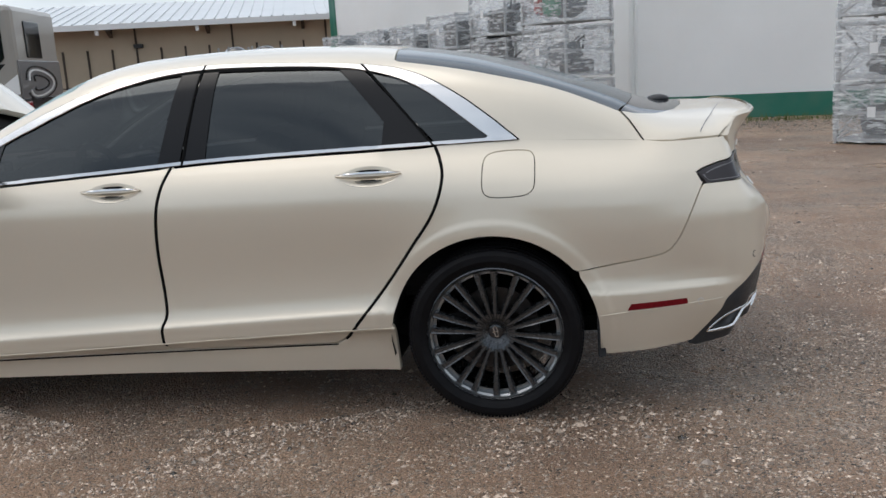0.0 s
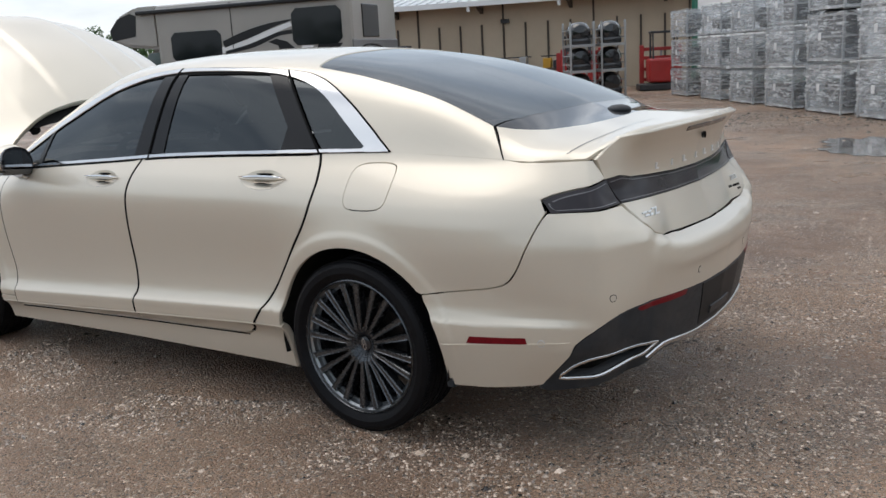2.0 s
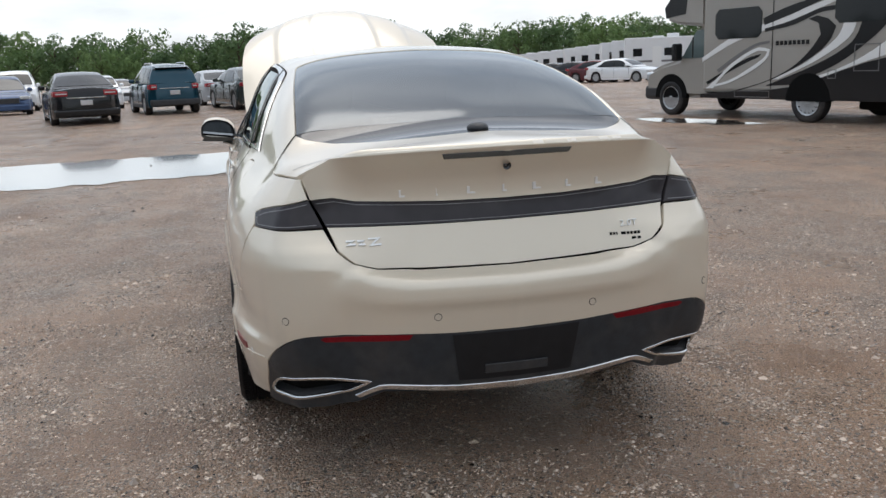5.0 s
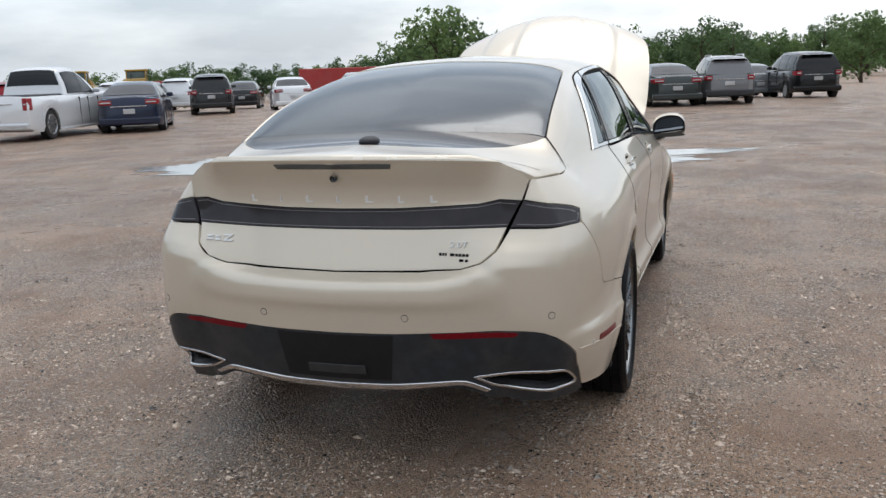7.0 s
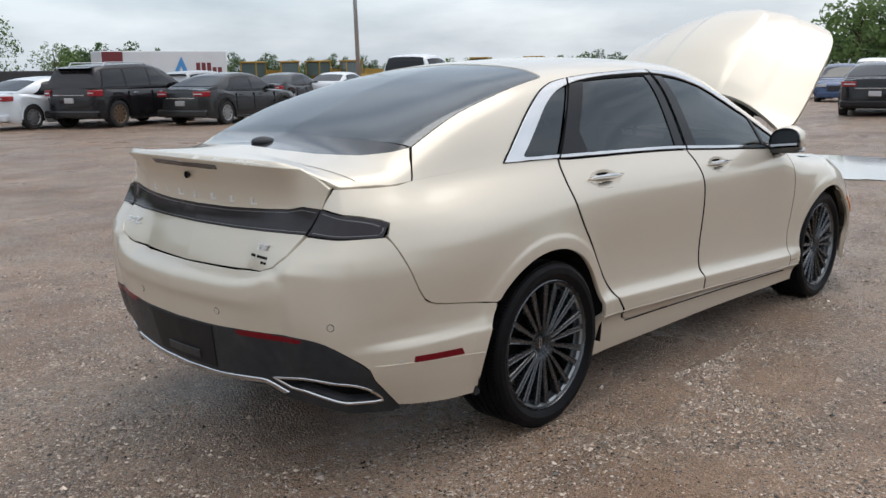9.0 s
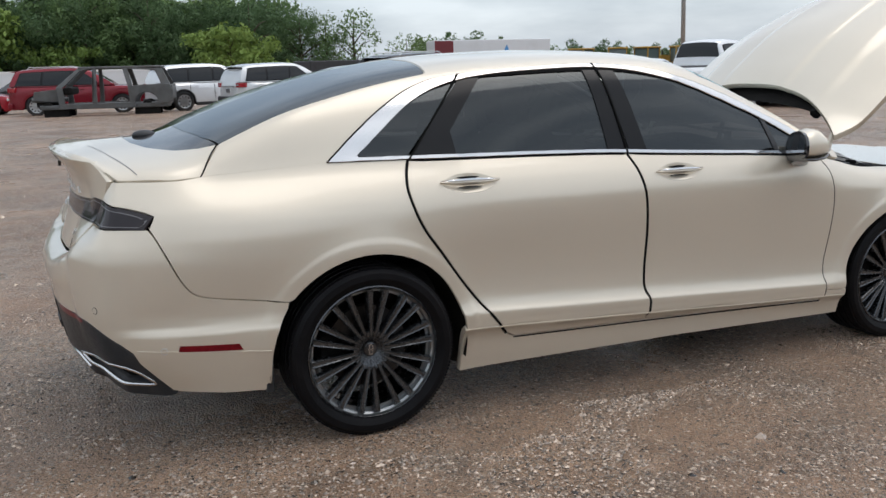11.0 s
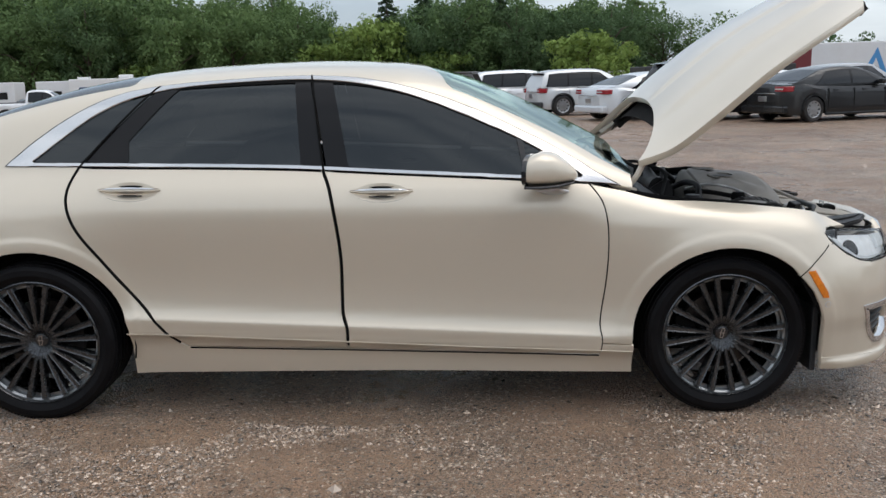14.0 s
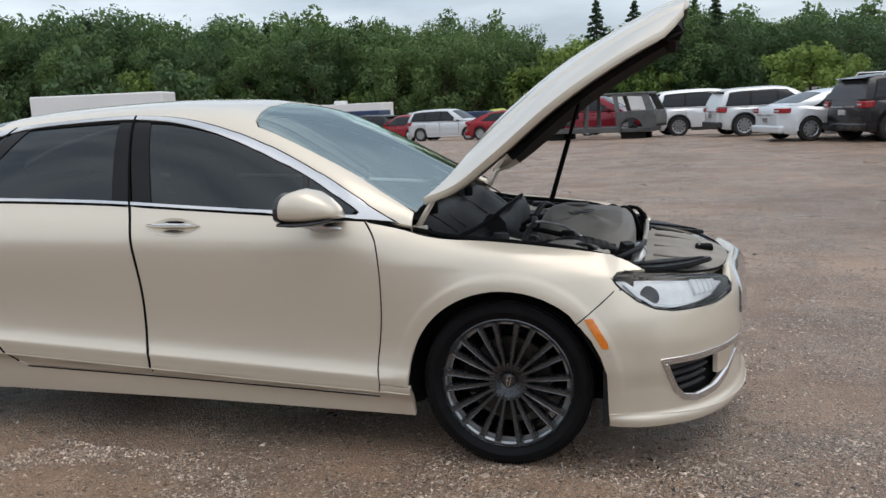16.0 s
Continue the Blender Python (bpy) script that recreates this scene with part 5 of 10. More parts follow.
for g in (1, -1):
    shell = [(1.992, 0.955, 0.098, 0.985, 1.098), (2.01, 0.955, 0.103, 0.982, 1.106), (2.05, 0.952, 0.105, 0.981, 1.116), (2.10, 0.947, 0.100, 0.983, 1.108), (2.15, 0.938, 0.086, 0.988, 1.080), (2.19, 0.932, 0.070, 0.994, 1.050), (2.208, 0.925, 0.045, 1.0, 1.028)]
    mirror = part("door_mirror", loft([[(p[0], g * p[1], p[2]) for p in mirror_ring(*r, 0.010)] for r in shell]), M_PAINT, sedan, "body-coloured door mirror", True, 40)
    part("rim", loft([[(p[0], g * p[1], p[2]) for p in mirror_ring(x, 0.955, 0.102, 0.978, 1.104, 0.010)] for x in (1.980, 1.998)]), M_BLACK_GLOSS, mirror, "black mirror rim")
    part("mirror_glass", loft([[(p[0], g * p[1], p[2]) for p in mirror_ring(x, 0.955, 0.088, 0.994, 1.090, 0.010)] for x in (1.977, 1.984)]), M_MIRROR, mirror, "mirror glass")
    low_shell = [(1.99, 0.953, 0.102, 0.966, 0.990), (2.05, 0.950, 0.104, 0.963, 0.990), (2.12, 0.943, 0.094, 0.967, 0.993), (2.19, 0.932, 0.066, 0.980, 1.000)]
    part("lower_shell", loft([[(p[0], g * p[1], p[2]) for p in mirror_ring(*r, 0.008)] for r in low_shell]), M_BLACK_GLOSS, mirror, "gloss black lower edge of the mirror", True, 40)
    stalk = [(0.93, 2.09, 0.045, 0.950, 0.972), (0.90, 2.11, 0.052, 0.938, 0.966), (0.87, 2.145, 0.058, 0.924, 0.956), (0.83, 2.18, 0.064, 0.912, 0.948)]
    part("stalk", loft([[(x + r * math.cos(a), g * y, (z0 + z1) / 2 + (z1 - z0) / 2 * math.sin(a)) for a in np.linspace(0, 2 * math.pi, 17)[:-1]] for y, x, r, z0, z1 in stalk]), M_SATIN, mirror, "", True, 50)

# marks on the boot lid: raised bright bars in place of the lettering
for k in range(7):
    y = 0.332 - 0.664 * k / 6
    c = L([(y, 0.962)])[0]
    w = (0.010, 0.003, 0.013, 0.013, 0.014, 0.010, 0.013)[k]
    panel("bright_letter_bar", lid_face_skin, np.array([(c[0] + w, c[1] - 0.0115), (c[0] - w, c[1] - 0.0115), (c[0] - w, c[1] - 0.0065), (c[0] + w * 0.35, c[1] - 0.0065), (c[0] + w * 0.35, c[1] + 0.0115), (c[0] + w, c[1] + 0.0115)]), M_BADGE, boot, 0.02, 0, 0.006, lift=0.006)
for y0, y1, z0, z1, mat in ((0.522, 0.492, 0.812, 0.826, M_BADGE), (0.486, 0.462, 0.811, 0.825, M_BADGE), (0.452, 0.412, 0.808, 0.830, M_BADGE)):
    e = L([(y0, z0), (y1, z0), (y1, z0 + 0.005), ((y0 * 2 + y1) / 3, z0 + 0.005), (y1, z1), (y0, z1), (y0, z1 - 0.004), ((y0 + y1 * 2) / 3, z1 - 0.004)])
    panel("bright_badge_bar", lid_face_skin, e, mat, boot, 0.02, 0, 0.006, lift=0.006)
for y0, y1 in ((-0.357, -0.366), (-0.369, -0.376), (-0.379, -0.384), (-0.396, -0.412), (-0.415, -0.424), (-0.427, -0.436), (-0.439, -0.449), (-0.452, -0.461)):
    panel("dealer_mark_bar", lid_face_skin, L([(y0, 0.779), (y1, 0.779), (y1, 0.788), (y0, 0.788)]), M_SEAM, boot, 0.02, 0, 0.001, lift=0.0015)
for y0, y1 in ((-0.43, -0.445), (-0.450, -0.461)):
    panel("dealer_mark_bar", lid_face_skin, L([(y0, 0.762), (y1, 0.764), (y1, 0.771), (y0, 0.771)]), M_SEAM, boot, 0.02, 0, 0.001, lift=0.0015)
pp, nn = lid_face_skin(L([(-0.424, 0.814)])[:, 0], np.array([0.814]))
zax = Vector(nn[0])
xax = Vector((0, -1, 0))
xax = (xax - zax * xax.dot(zax)).normalized()
yax = zax.cross(xax)
m = Matrix((xax, yax, zax)).transposed().to_4x4()
m.translation = Vector(pp[0]) + zax * 0.003
text_mesh("badge", "2.0T", 0.030, M_BADGE, boot, m, 0.003, "bright badge on the boot lid", width=1.1, shear=0.1)
pp, nn = lid_face_skin(np.array([0.0]), np.array([1.038]))
part("rear_camera", lathem([(0.002, 0), (0.008, 0.002), (0.012, 0.001), (0.013, -0.01)], 20, "x", tuple(pp[0] + nn[0] * 0.004)), M_BLACK_GLOSS, boot, "small round reversing camera")
bm = bmesh.new()
bmesh.ops.create_uvsphere(bm, u_segments=24, v_segments=12, radius=1)
for v in bm.verts:
    v.co = Vector((-0.70 + 0.050 * v.co.x, 0.038 * v.co.y, 1.137 + 0.021 * max(v.co.z, -0.3)))
part("aerial", bm, M_BLACK, sedan, "small black roof aerial pod", True)

# inside: seats, wheel, dash
for g in (1, -1):
    seat = part("front_seat", boxm((1.05, g * 0.38 - 0.26, 0.42), (1.60, g * 0.38 + 0.26, 0.62), 0.08), M_SEAT, sedan, "dark front seat")
    b = boxm((-0.10, -0.25, 0.0), (0.10, 0.25, 0.62), 0.08)
    bmesh.ops.transform(b, matrix=Matrix.Translation((1.05, g * 0.38, 0.56)) @ Matrix.Rotation(radians(-18), 4, "Y"), verts=b.verts)
    part("backrest", b, M_SEAT, seat)
    b = boxm((-0.06, -0.13, 0.0), (0.06, 0.13, 0.18), 0.05)
    bmesh.ops.transform(b, matrix=Matrix.Translation((0.84, g * 0.38, 1.15)) @ Matrix.Rotation(radians(-12), 4, "Y"), verts=b.verts)
    part("head_rest", b, M_SEAT, seat)
bench = part("rear_bench", boxm((0.05, -0.62, 0.40), (0.60, 0.62, 0.60), 0.08), M_SEAT, sedan, "dark rear bench")
b = boxm((-0.1, -0.60, 0.0), (0.1, 0.60, 0.58), 0.08)
bmesh.ops.transform(b, matrix=Matrix.Translation((0.08, 0, 0.55)) @ Matrix.Rotation(radians(-22), 4, "Y"), verts=b.verts)
part("backrest", b, M_SEAT, bench)
part("parcel_shelf", boxm((-0.50, -0.58, 1.02), (-0.05, 0.58, 1.06), 0.01), M_SEAT, sedan)
part("dashboard", boxm((1.95, -0.70, 0.62), (2.42, 0.70, 0.96), 0.09), M_SEAT, sedan, "dark dashboard")
part("cabin_floor", boxm((-0.4, -0.74, 0.30), (2.4, 0.74, 0.36), 0), M_SEAM, sedan)
bm = bmesh.new()
ring = [(1.78 + 0.06 * math.sin(a), 0.38 + 0.185 * math.cos(a), 0.93 + 0.175 * math.sin(a)) for a in np.linspace(0, 2 * math.pi, 29)]
add_tube(bm, ring, 0.016, 8, False)
add_box(bm, (1.75, 0.22, 0.90), (1.80, 0.54, 0.96), 0.02)
part("steering_wheel", bm, M_SEAT, sedan, "dark steering wheel", True, 40)
part("inner_roof", boxm((0.45, -0.50, 1.385), (1.60, 0.50, 1.40), 0.005), M_BEIGE, sedan)



# ---------------------------------------------------------------- the sedan: open bonnet and engine bay
NP, NQ = 46, 101
pu, qv = np.linspace(0, 1, NP), np.linspace(-1, 1, NQ)
mid = pchip([0, 0.25, 0.5, 0.75, 0.93, 1], [(2.46, 1.125), (2.735, 1.355), (3.005, 1.565), (3.275, 1.722), (3.47, 1.815), (3.535, 1.835)], pu)
rims = pchip([0, 0.12, 0.25, 0.5, 0.75, 0.93, 1], [(2.495, 0.745, 1.052), (2.62, 0.765, 1.10), (2.78, 0.772, 1.22), (3.02, 0.765, 1.42), (3.25, 0.735, 1.575), (3.46, 0.62, 1.69), (3.525, 0.52, 1.72)], pu)


def bonnet_point(p, q):
    """The bonnet's outer skin: p from the hinges to the nose, q across."""
    a = abs(q)
    c = np.array([np.interp(p, pu, mid[:, 0]), np.interp(p, pu, mid[:, 1])])
    r = np.array([np.interp(p, pu, rims[:, k]) for k in range(3)])
    f = a**2.3
    fade = float(smooth(0.06, 0.3, p))
    crease = fade * (0.008 * (1 - float(smooth(0.29, 0.35, a))) + 0.010 * (1 - float(smooth(0.63, 0.71, a))))
    return np.array([c[0] + (r[0] - c[0]) * f - crease * 0.6, math.copysign(r[1] * a, q), c[1] + (r[2] - c[1]) * f + crease])


bonnet = new("bonnet")
bonnet.parent = sedan
bonnet["label"] = "open bonnet propped up on a rod"
P = np.zeros((NP, NQ, 3))
for i, p in enumerate(pu):
    for j, q in enumerate(qv):
        start = 0.175 * (1 - abs(q) ** 3.2)
        end = 1 - 0.10 * abs(q) ** 4
        P[i, j] = bonnet_point(start + (end - start) * p, q)
du, dv = np.gradient(P, axis=0), np.gradient(P, axis=1)
N = np.cross(du, dv)
N /= np.linalg.norm(N, axis=2)[:, :, None]
if N[20, 50, 2] < 0:
    N = -N


def sheet(name, pts, nor, mat, parent, off, skirt, label="", rev=False):
    a, b = pts.shape[:2]
    V = (pts + nor * off).reshape(-1, 3)
    F = [(i * b + j, i * b + j + 1, (i + 1) * b + j + 1, (i + 1) * b + j) for i in range(a - 1) for j in range(b - 1)]
    NV = nor.reshape(-1, 3) * (-1 if rev else 1)
    V, NV = list(V), list(NV)
    rim_ids = [j for j in range(b)] + [i * b + b - 1 for i in range(1, a)] + [(a - 1) * b + j for j in range(b - 2, -1, -1)] + [i * b for i in range(a - 2, 0, -1)]
    if skirt:
        base = len(V)
        k = len(rim_ids)
        cen = pts.reshape(-1, 3).mean(0)
        for t in rim_ids:
            n = nor.reshape(-1, 3)[t]
            o = V[t] - cen
            o = o - n * o.dot(n)
            o = o / np.linalg.norm(o)
            for h, mix in ((0, 0.6), (skirt, 0.0)):
                V.append(V[t] - n * h + o * (0.006 if h else 0))
                NV.append(o + n * mix)
        for t in range(k):
            u = (t + 1) % k
            F.append((base + 2 * t, base + 2 * t + 1, base + 2 * u + 1, base + 2 * u))
    NV = np.array(NV)
    NV /= np.linalg.norm(NV, axis=1)[:, None]
    return mesh_from(name, V, F, mat, parent, label, NV)


sheet("outer_skin", P, N, M_PAINT, bonnet, 0, 0.028)
sheet("inner_panel", P[2:-2, 2:-2], N[2:-2, 2:-2], M_PAINT_IN, bonnet, -0.045, 0, "", True)
# frame and mat are black to hold the shade on the painted underside
bm = bmesh.new()
for q in (-0.62, 0.62):
    path = [tuple(bonnet_point(p, q) - np.array([-0.045, 0, 0.055])) for p in np.linspace(0.12, 0.9, 9)]
    add_tube(bm, path, 0.03, 6)
add_tube(bm, [tuple(bonnet_point(0.90, q) - np.array([-0.04, 0, 0.055])) for q in np.linspace(-0.8, 0.8, 9)], 0.035, 6)
part("inner_frame", bm, M_UNDER, bonnet, "inner frame of the bonnet, blackened for its shade")
liner = np.array([[bonnet_point(p, q) for q in np.linspace(-0.90, 0.90, 19)] for p in np.linspace(0.13, 0.94, 14)])
sheet("insulation_mat", liner, np.broadcast_to(N[20, 20], liner.shape), M_UNDER, bonnet, -0.062, 0.0, "black felt mat that also darkens the shaded underside", True)
e = bonnet_point(0.965, 0.0)
bm = bmesh.new()
add_box(bm, (e[0] - 0.07, -0.30, e[2] - 0.11), (e[0] - 0.02, 0.30, e[2] - 0.075), 0.012)
add_tube(bm, [(e[0] - 0.03, -0.06, e[2] - 0.09), (e[0] + 0.02, -0.06, e[2] - 0.14), (e[0] + 0.02, 0.06, e[2] - 0.14), (e[0] - 0.03, 0.06, e[2] - 0.09)], 0.006, 6)
part("latch_trim", bm, M_SEAM, bonnet, "black front edge with latch")
for g in (1, -1):
    bm = bmesh.new()
    add_tube(bm, [(2.46, g * 0.70, 0.93), (2.50, g * 0.715, 0.99), (2.53, g * 0.70, 1.045), (2.60, g * 0.69, 1.08)], 0.013, 6)
    add_box(bm, (2.43, g * 0.70 - 0.02, 0.89), (2.50, g * 0.70 + 0.02, 0.935), 0.005)
    part("hinge", bm, M_PAINT_IN, bonnet, "", True, 40)
top = bonnet_point(0.52, 0.66) - np.array([0, 0, 0.05])
part("prop_rod", tubem([(2.86, 0.485, 0.90), tuple(top)], 0.009, 8), M_SEAM, bonnet, "black prop strut")
part("strut_body", tubem([(2.86, 0.485, 0.90), tuple(np.array([2.86, 0.485, 0.90]) * 0.45 + top * 0.55)], 0.013, 8), M_SEAM, bonnet)

M_BAY = material("bay_plastic", (0.010, 0.010, 0.011), 0.5, 0, 0, 0.25, 0.25, 18, 0.1, 200, 0.1, (0.075, 0.068, 0.058), 0.22, 6)
M_COVER = material("dusty_engine_cover", (0.185, 0.174, 0.156), 0.55, 0, 0, 0.35, 0.2, 9, 0.1, 200, 0.1, (0.20, 0.18, 0.155), 0.6, 5)
M_DUST = material("dusty_plastic", (0.30, 0.275, 0.235), 0.6, 0, 0, 0.35, 0.2, 8, 0.1, 150, 0.1, (0.33, 0.29, 0.24), 0.6, 5)
M_ALU = material("cast_metal", (0.50, 0.50, 0.49), 0.36, 0.8, 0, 0.5, 0.2, 25, 0.1, 150, 0.1)
M_PALE = material("pale_bay_plastic", (0.42, 0.39, 0.34), 0.5, 0, 0, 0.4, 0.12, 12, dirt=(0.2, 0.17, 0.14), dirt_amount=0.4, dirt_scale=8)
bay = new("engine_bay")
bay.parent = sedan
bay["label"] = "dusty engine bay under the open bonnet"
part("bay_floor", boxm((2.45, -0.62, 0.45), (3.50, 0.62, 0.50), 0.01), M_UNDER, bay)


def swept(name, path, r, mat, label="", n=26, sides=9):
    """A hose or strip along a smooth line."""
    return part(name, tubem([tuple(p) for p in spline(path, n)], r, sides), mat, bay, label, True)


for g in (1, -1):
    ledge = [(2.40, 0.925), (2.52, 0.895), (2.62, 0.880), (2.80, 0.868), (3.0, 0.848), (3.2, 0.815), (3.33, 0.765), (3.33, 0.70), (2.40, 0.70)]
    y0, y1 = sorted((g * 0.735, g * 0.785))
    part("wing_ledge", prismm(ledge, y0, y1), M_BAY, bay, "black plastic strip inside the wing")
    part("inner_wing", prismm([(2.40, 0.90), (3.30, 0.73), (3.35, 0.5), (2.40, 0.5)], *sorted((g * 0.66, g * 0.70))), M_UNDER, bay)
    part("strut_tower", lathem([(0.002, 0.86), (0.05, 0.862), (0.09, 0.85), (0.115, 0.81), (0.13, 0.70)], 28, "z", (2.78, g * 0.57, 0)), M_PAINT_IN, bay, "", True, 40)
    part("tower_cap", lathem([(0.002, 0.886), (0.03, 0.885), (0.036, 0.875), (0.036, 0.85)], 20, "z", (2.78, g * 0.57, 0)), M_BAY, bay, "", True, 40)
    swept("wing_seal", [(2.45, g * 0.742, 0.925), (2.62, g * 0.74, 0.894), (2.85, g * 0.735, 0.875), (3.08, g * 0.72, 0.848), (3.28, g * 0.68, 0.800)], 0.011, M_SEAM, "black rubber seal along the wing")
    for x in (2.55, 2.72, 2.9, 3.08, 3.22):
        part("push_clip", lathem([(0.002, 0.0), (0.011, -0.002), (0.013, -0.007)], 12, "z", (x, g * 0.765, float(np.interp(x, [2.52, 2.62, 2.80, 3.0, 3.2], [0.895, 0.880, 0.868, 0.848, 0.815])) + 0.005)), M_SEAM, bay, "", True)
# cowl and wiper tray below the windscreen: a dark trough that falls towards the engine
COWL = spline([(2.36, 0.975), (2.43, 0.995), (2.49, 0.970), (2.55, 0.925), (2.60, 0.890), (2.66, 0.850)], 16)
bm = bmesh.new()
cols = []
for y in np.linspace(-0.70, 0.70, 29):
    dip = 0.012 * math.cos(y * 9) + 0.02 * (abs(y) / 0.7) ** 3
    cols.append([bm.verts.new((x + 0.03 * (1 - (y / 0.7) ** 2), y, z - dip)) for x, z in COWL] + [bm.verts.new((2.70, y, 0.78))])
for p, q in zip(cols, cols[1:]):
    for k in range(len(p) - 1):
        bm.faces.new((p[k], p[k + 1], q[k + 1], q[k]))
bmesh.ops.recalc_face_normals(bm, faces=bm.faces)
part("cowl", bm, M_BAY, bay, "black plastic cowl below the windscreen", True, 40)
for k in range(9):
    y = -0.62 + 0.155 * k
    part("cowl_rib", tubem([(2.46, y, 0.990), (2.53, y, 0.950), (2.61, y, 0.895)], 0.004, 6), M_BAY, bay, "", True)
for y0, y1 in ((-0.66, 0.05), (0.02, 0.66)):
    part("wiper", tubem([(2.50, y0, 1.020), (2.47, (y0 + y1) / 2, 1.045), (2.43, y1, 1.05)], 0.008, 6), M_SEAM, sedan, "black wiper")
    part("wiper_pivot", lathem([(0.002, 0.03), (0.016, 0.028), (0.02, 0.015), (0.02, -0.02)], 16, "z", (2.515, y0, 1.0)), M_SEAM, sedan, "", True, 40)
# bulkhead panel: a steep black wall with a rolled lip
WALL = spline([(2.67, 0.87), (2.690, 0.920), (2.72, 0.940), (2.748, 0.925), (2.768, 0.88), (2.795, 0.82), (2.84, 0.75)], 16)
bm = bmesh.new()
cols = []
for y in np.linspace(-0.30, 0.52, 21):
    lean = 0.035 * ((y - 0.1) / 0.42) ** 2
    cols.append([bm.verts.new((x - lean, y, z + 0.010 * math.sin(y * 14) - 0.5 * lean)) for x, z in WALL])
for p, q in zip(cols, cols[1:]):
    for k in range(len(p) - 1):
        bm.faces.new((p[k], p[k + 1], q[k + 1], q[k]))
bm.faces.new(cols[0]), bm.faces.new(cols[-1][::-1])
bmesh.ops.recalc_face_normals(bm, faces=bm.faces)
part("bulkhead_panel", bm, M_BAY, bay, "black bulkhead panel", True, 40)
swept("bulkhead_seal", [(2.62, -0.64, 0.880), (2.68, -0.45, 0.905), (2.735, -0.25, 0.946), (2.735, 0.10, 0.952), (2.715, 0.40, 0.942), (2.66, 0.60, 0.905)], 0.009, M_SEAM, "black rubber seal on the bulkhead")
part("bulkhead_end", prismm([(2.62, 0.70), (2.63, 0.86), (2.68, 0.90), (2.725, 0.925), (2.755, 0.895), (2.79, 0.70)], -0.315, -0.300), M_BAY, bay)
# right-hand side: air box, servo, washer neck, caps
bm = bmesh.new()
add_box(bm, (2.66, -0.655, 0.60), (2.95, -0.36, 0.80), 0.05)
add_box(bm, (2.69, -0.63, 0.78), (2.92, -0.39, 0.828), 0.02)
part("air_box", bm, M_BAY, bay, "black air box", True, 40)
for k in range(5):
    part("air_box_rib", boxm((2.71 + 0.043 * k, -0.62, 0.826), (2.72 + 0.043 * k, -0.40, 0.836), 0.003), M_BAY, bay)
part("servo", lathem([(0.002, 0.845), (0.06, 0.848), (0.085, 0.835), (0.092, 0.80), (0.092, 0.70)], 28, "z", (3.05, -0.555, 0)), M_COVER, bay, "", True, 40)
part("reservoir", boxm((3.12, -0.66, 0.66), (3.30, -0.50, 0.775), 0.03), M_PALE, bay, "pale fluid reservoir", True, 40)
part("tank_cap", lathem([(0.002, 0.822), (0.034, 0.820), (0.040, 0.812), (0.041, 0.77)], 24, "z", (3.19, -0.575, 0)), M_PALE, bay, "pale filler cap", True, 40)
part("oil_cap", lathem([(0.002, 0.872), (0.026, 0.870), (0.030, 0.862), (0.031, 0.80)], 20, "z", (3.04, -0.395, 0)), M_SEAM, bay, "black oil filler cap", True, 40)
part("module_box", boxm((2.97, -0.50, 0.74), (3.10, -0.37, 0.835), 0.012), M_COVER, bay)
part("intake_pipe", tubem([tuple(p) for p in spline([(2.95, -0.45, 0.78), (3.03, -0.47, 0.82), (3.12, -0.45, 0.815), (3.20, -0.41, 0.79), (3.26, -0.36, 0.74)], 20)], 0.036, 14), M_BAY, bay, "black ribbed intake pipe", True)
for k in range(7):
    c = spline([(3.03, -0.47, 0.82), (3.12, -0.45, 0.815), (3.20, -0.41, 0.79)], 7)[k]
    d = (0.9, 0.35, -0.2)
    part("pipe_rib", tubem([(c[0] - 0.004 * d[0], c[1] - 0.004 * d[1], c[2]), (c[0] + 0.004 * d[0], c[1] + 0.004 * d[1], c[2])], 0.041, 16), M_BAY, bay, "", True, 40)
part("radiator_pipe", tubem([tuple(p) for p in spline([(3.30, -0.42, 0.66), (3.335, -0.40, 0.74), (3.34, -0.34, 0.775), (3.335, -0.26, 0.77), (3.32, -0.2, 0.72)], 18)], 0.030, 12), M_ALU, bay, "bright metal coolant pipe", True)
part("hose_clamp", tubem([(3.339, -0.358, 0.771), (3.339, -0.340, 0.775)], 0.034, 16), M_SATIN, bay)


# engine cover: a crowned shell with a soft edge, a stepped rim and two scoops
def cover_top(x, y):
    return 0.925 - 0.06 * (x - 2.88) - (0.115 * ((0.15 - y) / 0.5) ** 2 if y < 0.15 else 0.05 * ((y - 0.15) / 0.17) ** 2)


bm = bmesh.new()
rings, m = [], 56
for r in (0.05, 0.2, 0.4, 0.58, 0.70, 0.735, 0.77, 0.86, 0.93, 0.97, 0.99, 1.0):
    ring = []
    for a in np.linspace(0, 2 * math.pi, m + 1)[:-1]:
        c, q = math.cos(a), math.sin(a)
        x = 3.095 + r * 0.222 * math.copysign(abs(c) ** 0.62, c) - 0.03 * r * q * c
        y = -0.03 + r * (0.345 if q > 0 else 0.335) * math.copysign(abs(q) ** 0.62, q)
        z = cover_top(x, y) + 0.006 - 0.075 * max(0.0, (r - 0.86) / 0.14) ** 2.2 - (0.010 if r > 0.74 else 0.0) + 0.006 * math.sin(6 * q) * (r < 0.7)
        ring.append(bm.verts.new((x, y, z)))
    rings.append(ring)
rings.append([bm.verts.new((v.co.x, v.co.y, 0.66)) for v in rings[-1]])
for p, q in zip(rings, rings[1:]):
    for k in range(m):
        bm.faces.new((p[k], p[(k + 1) % m], q[(k + 1) % m], q[k]))
bm.faces.new(rings[0])
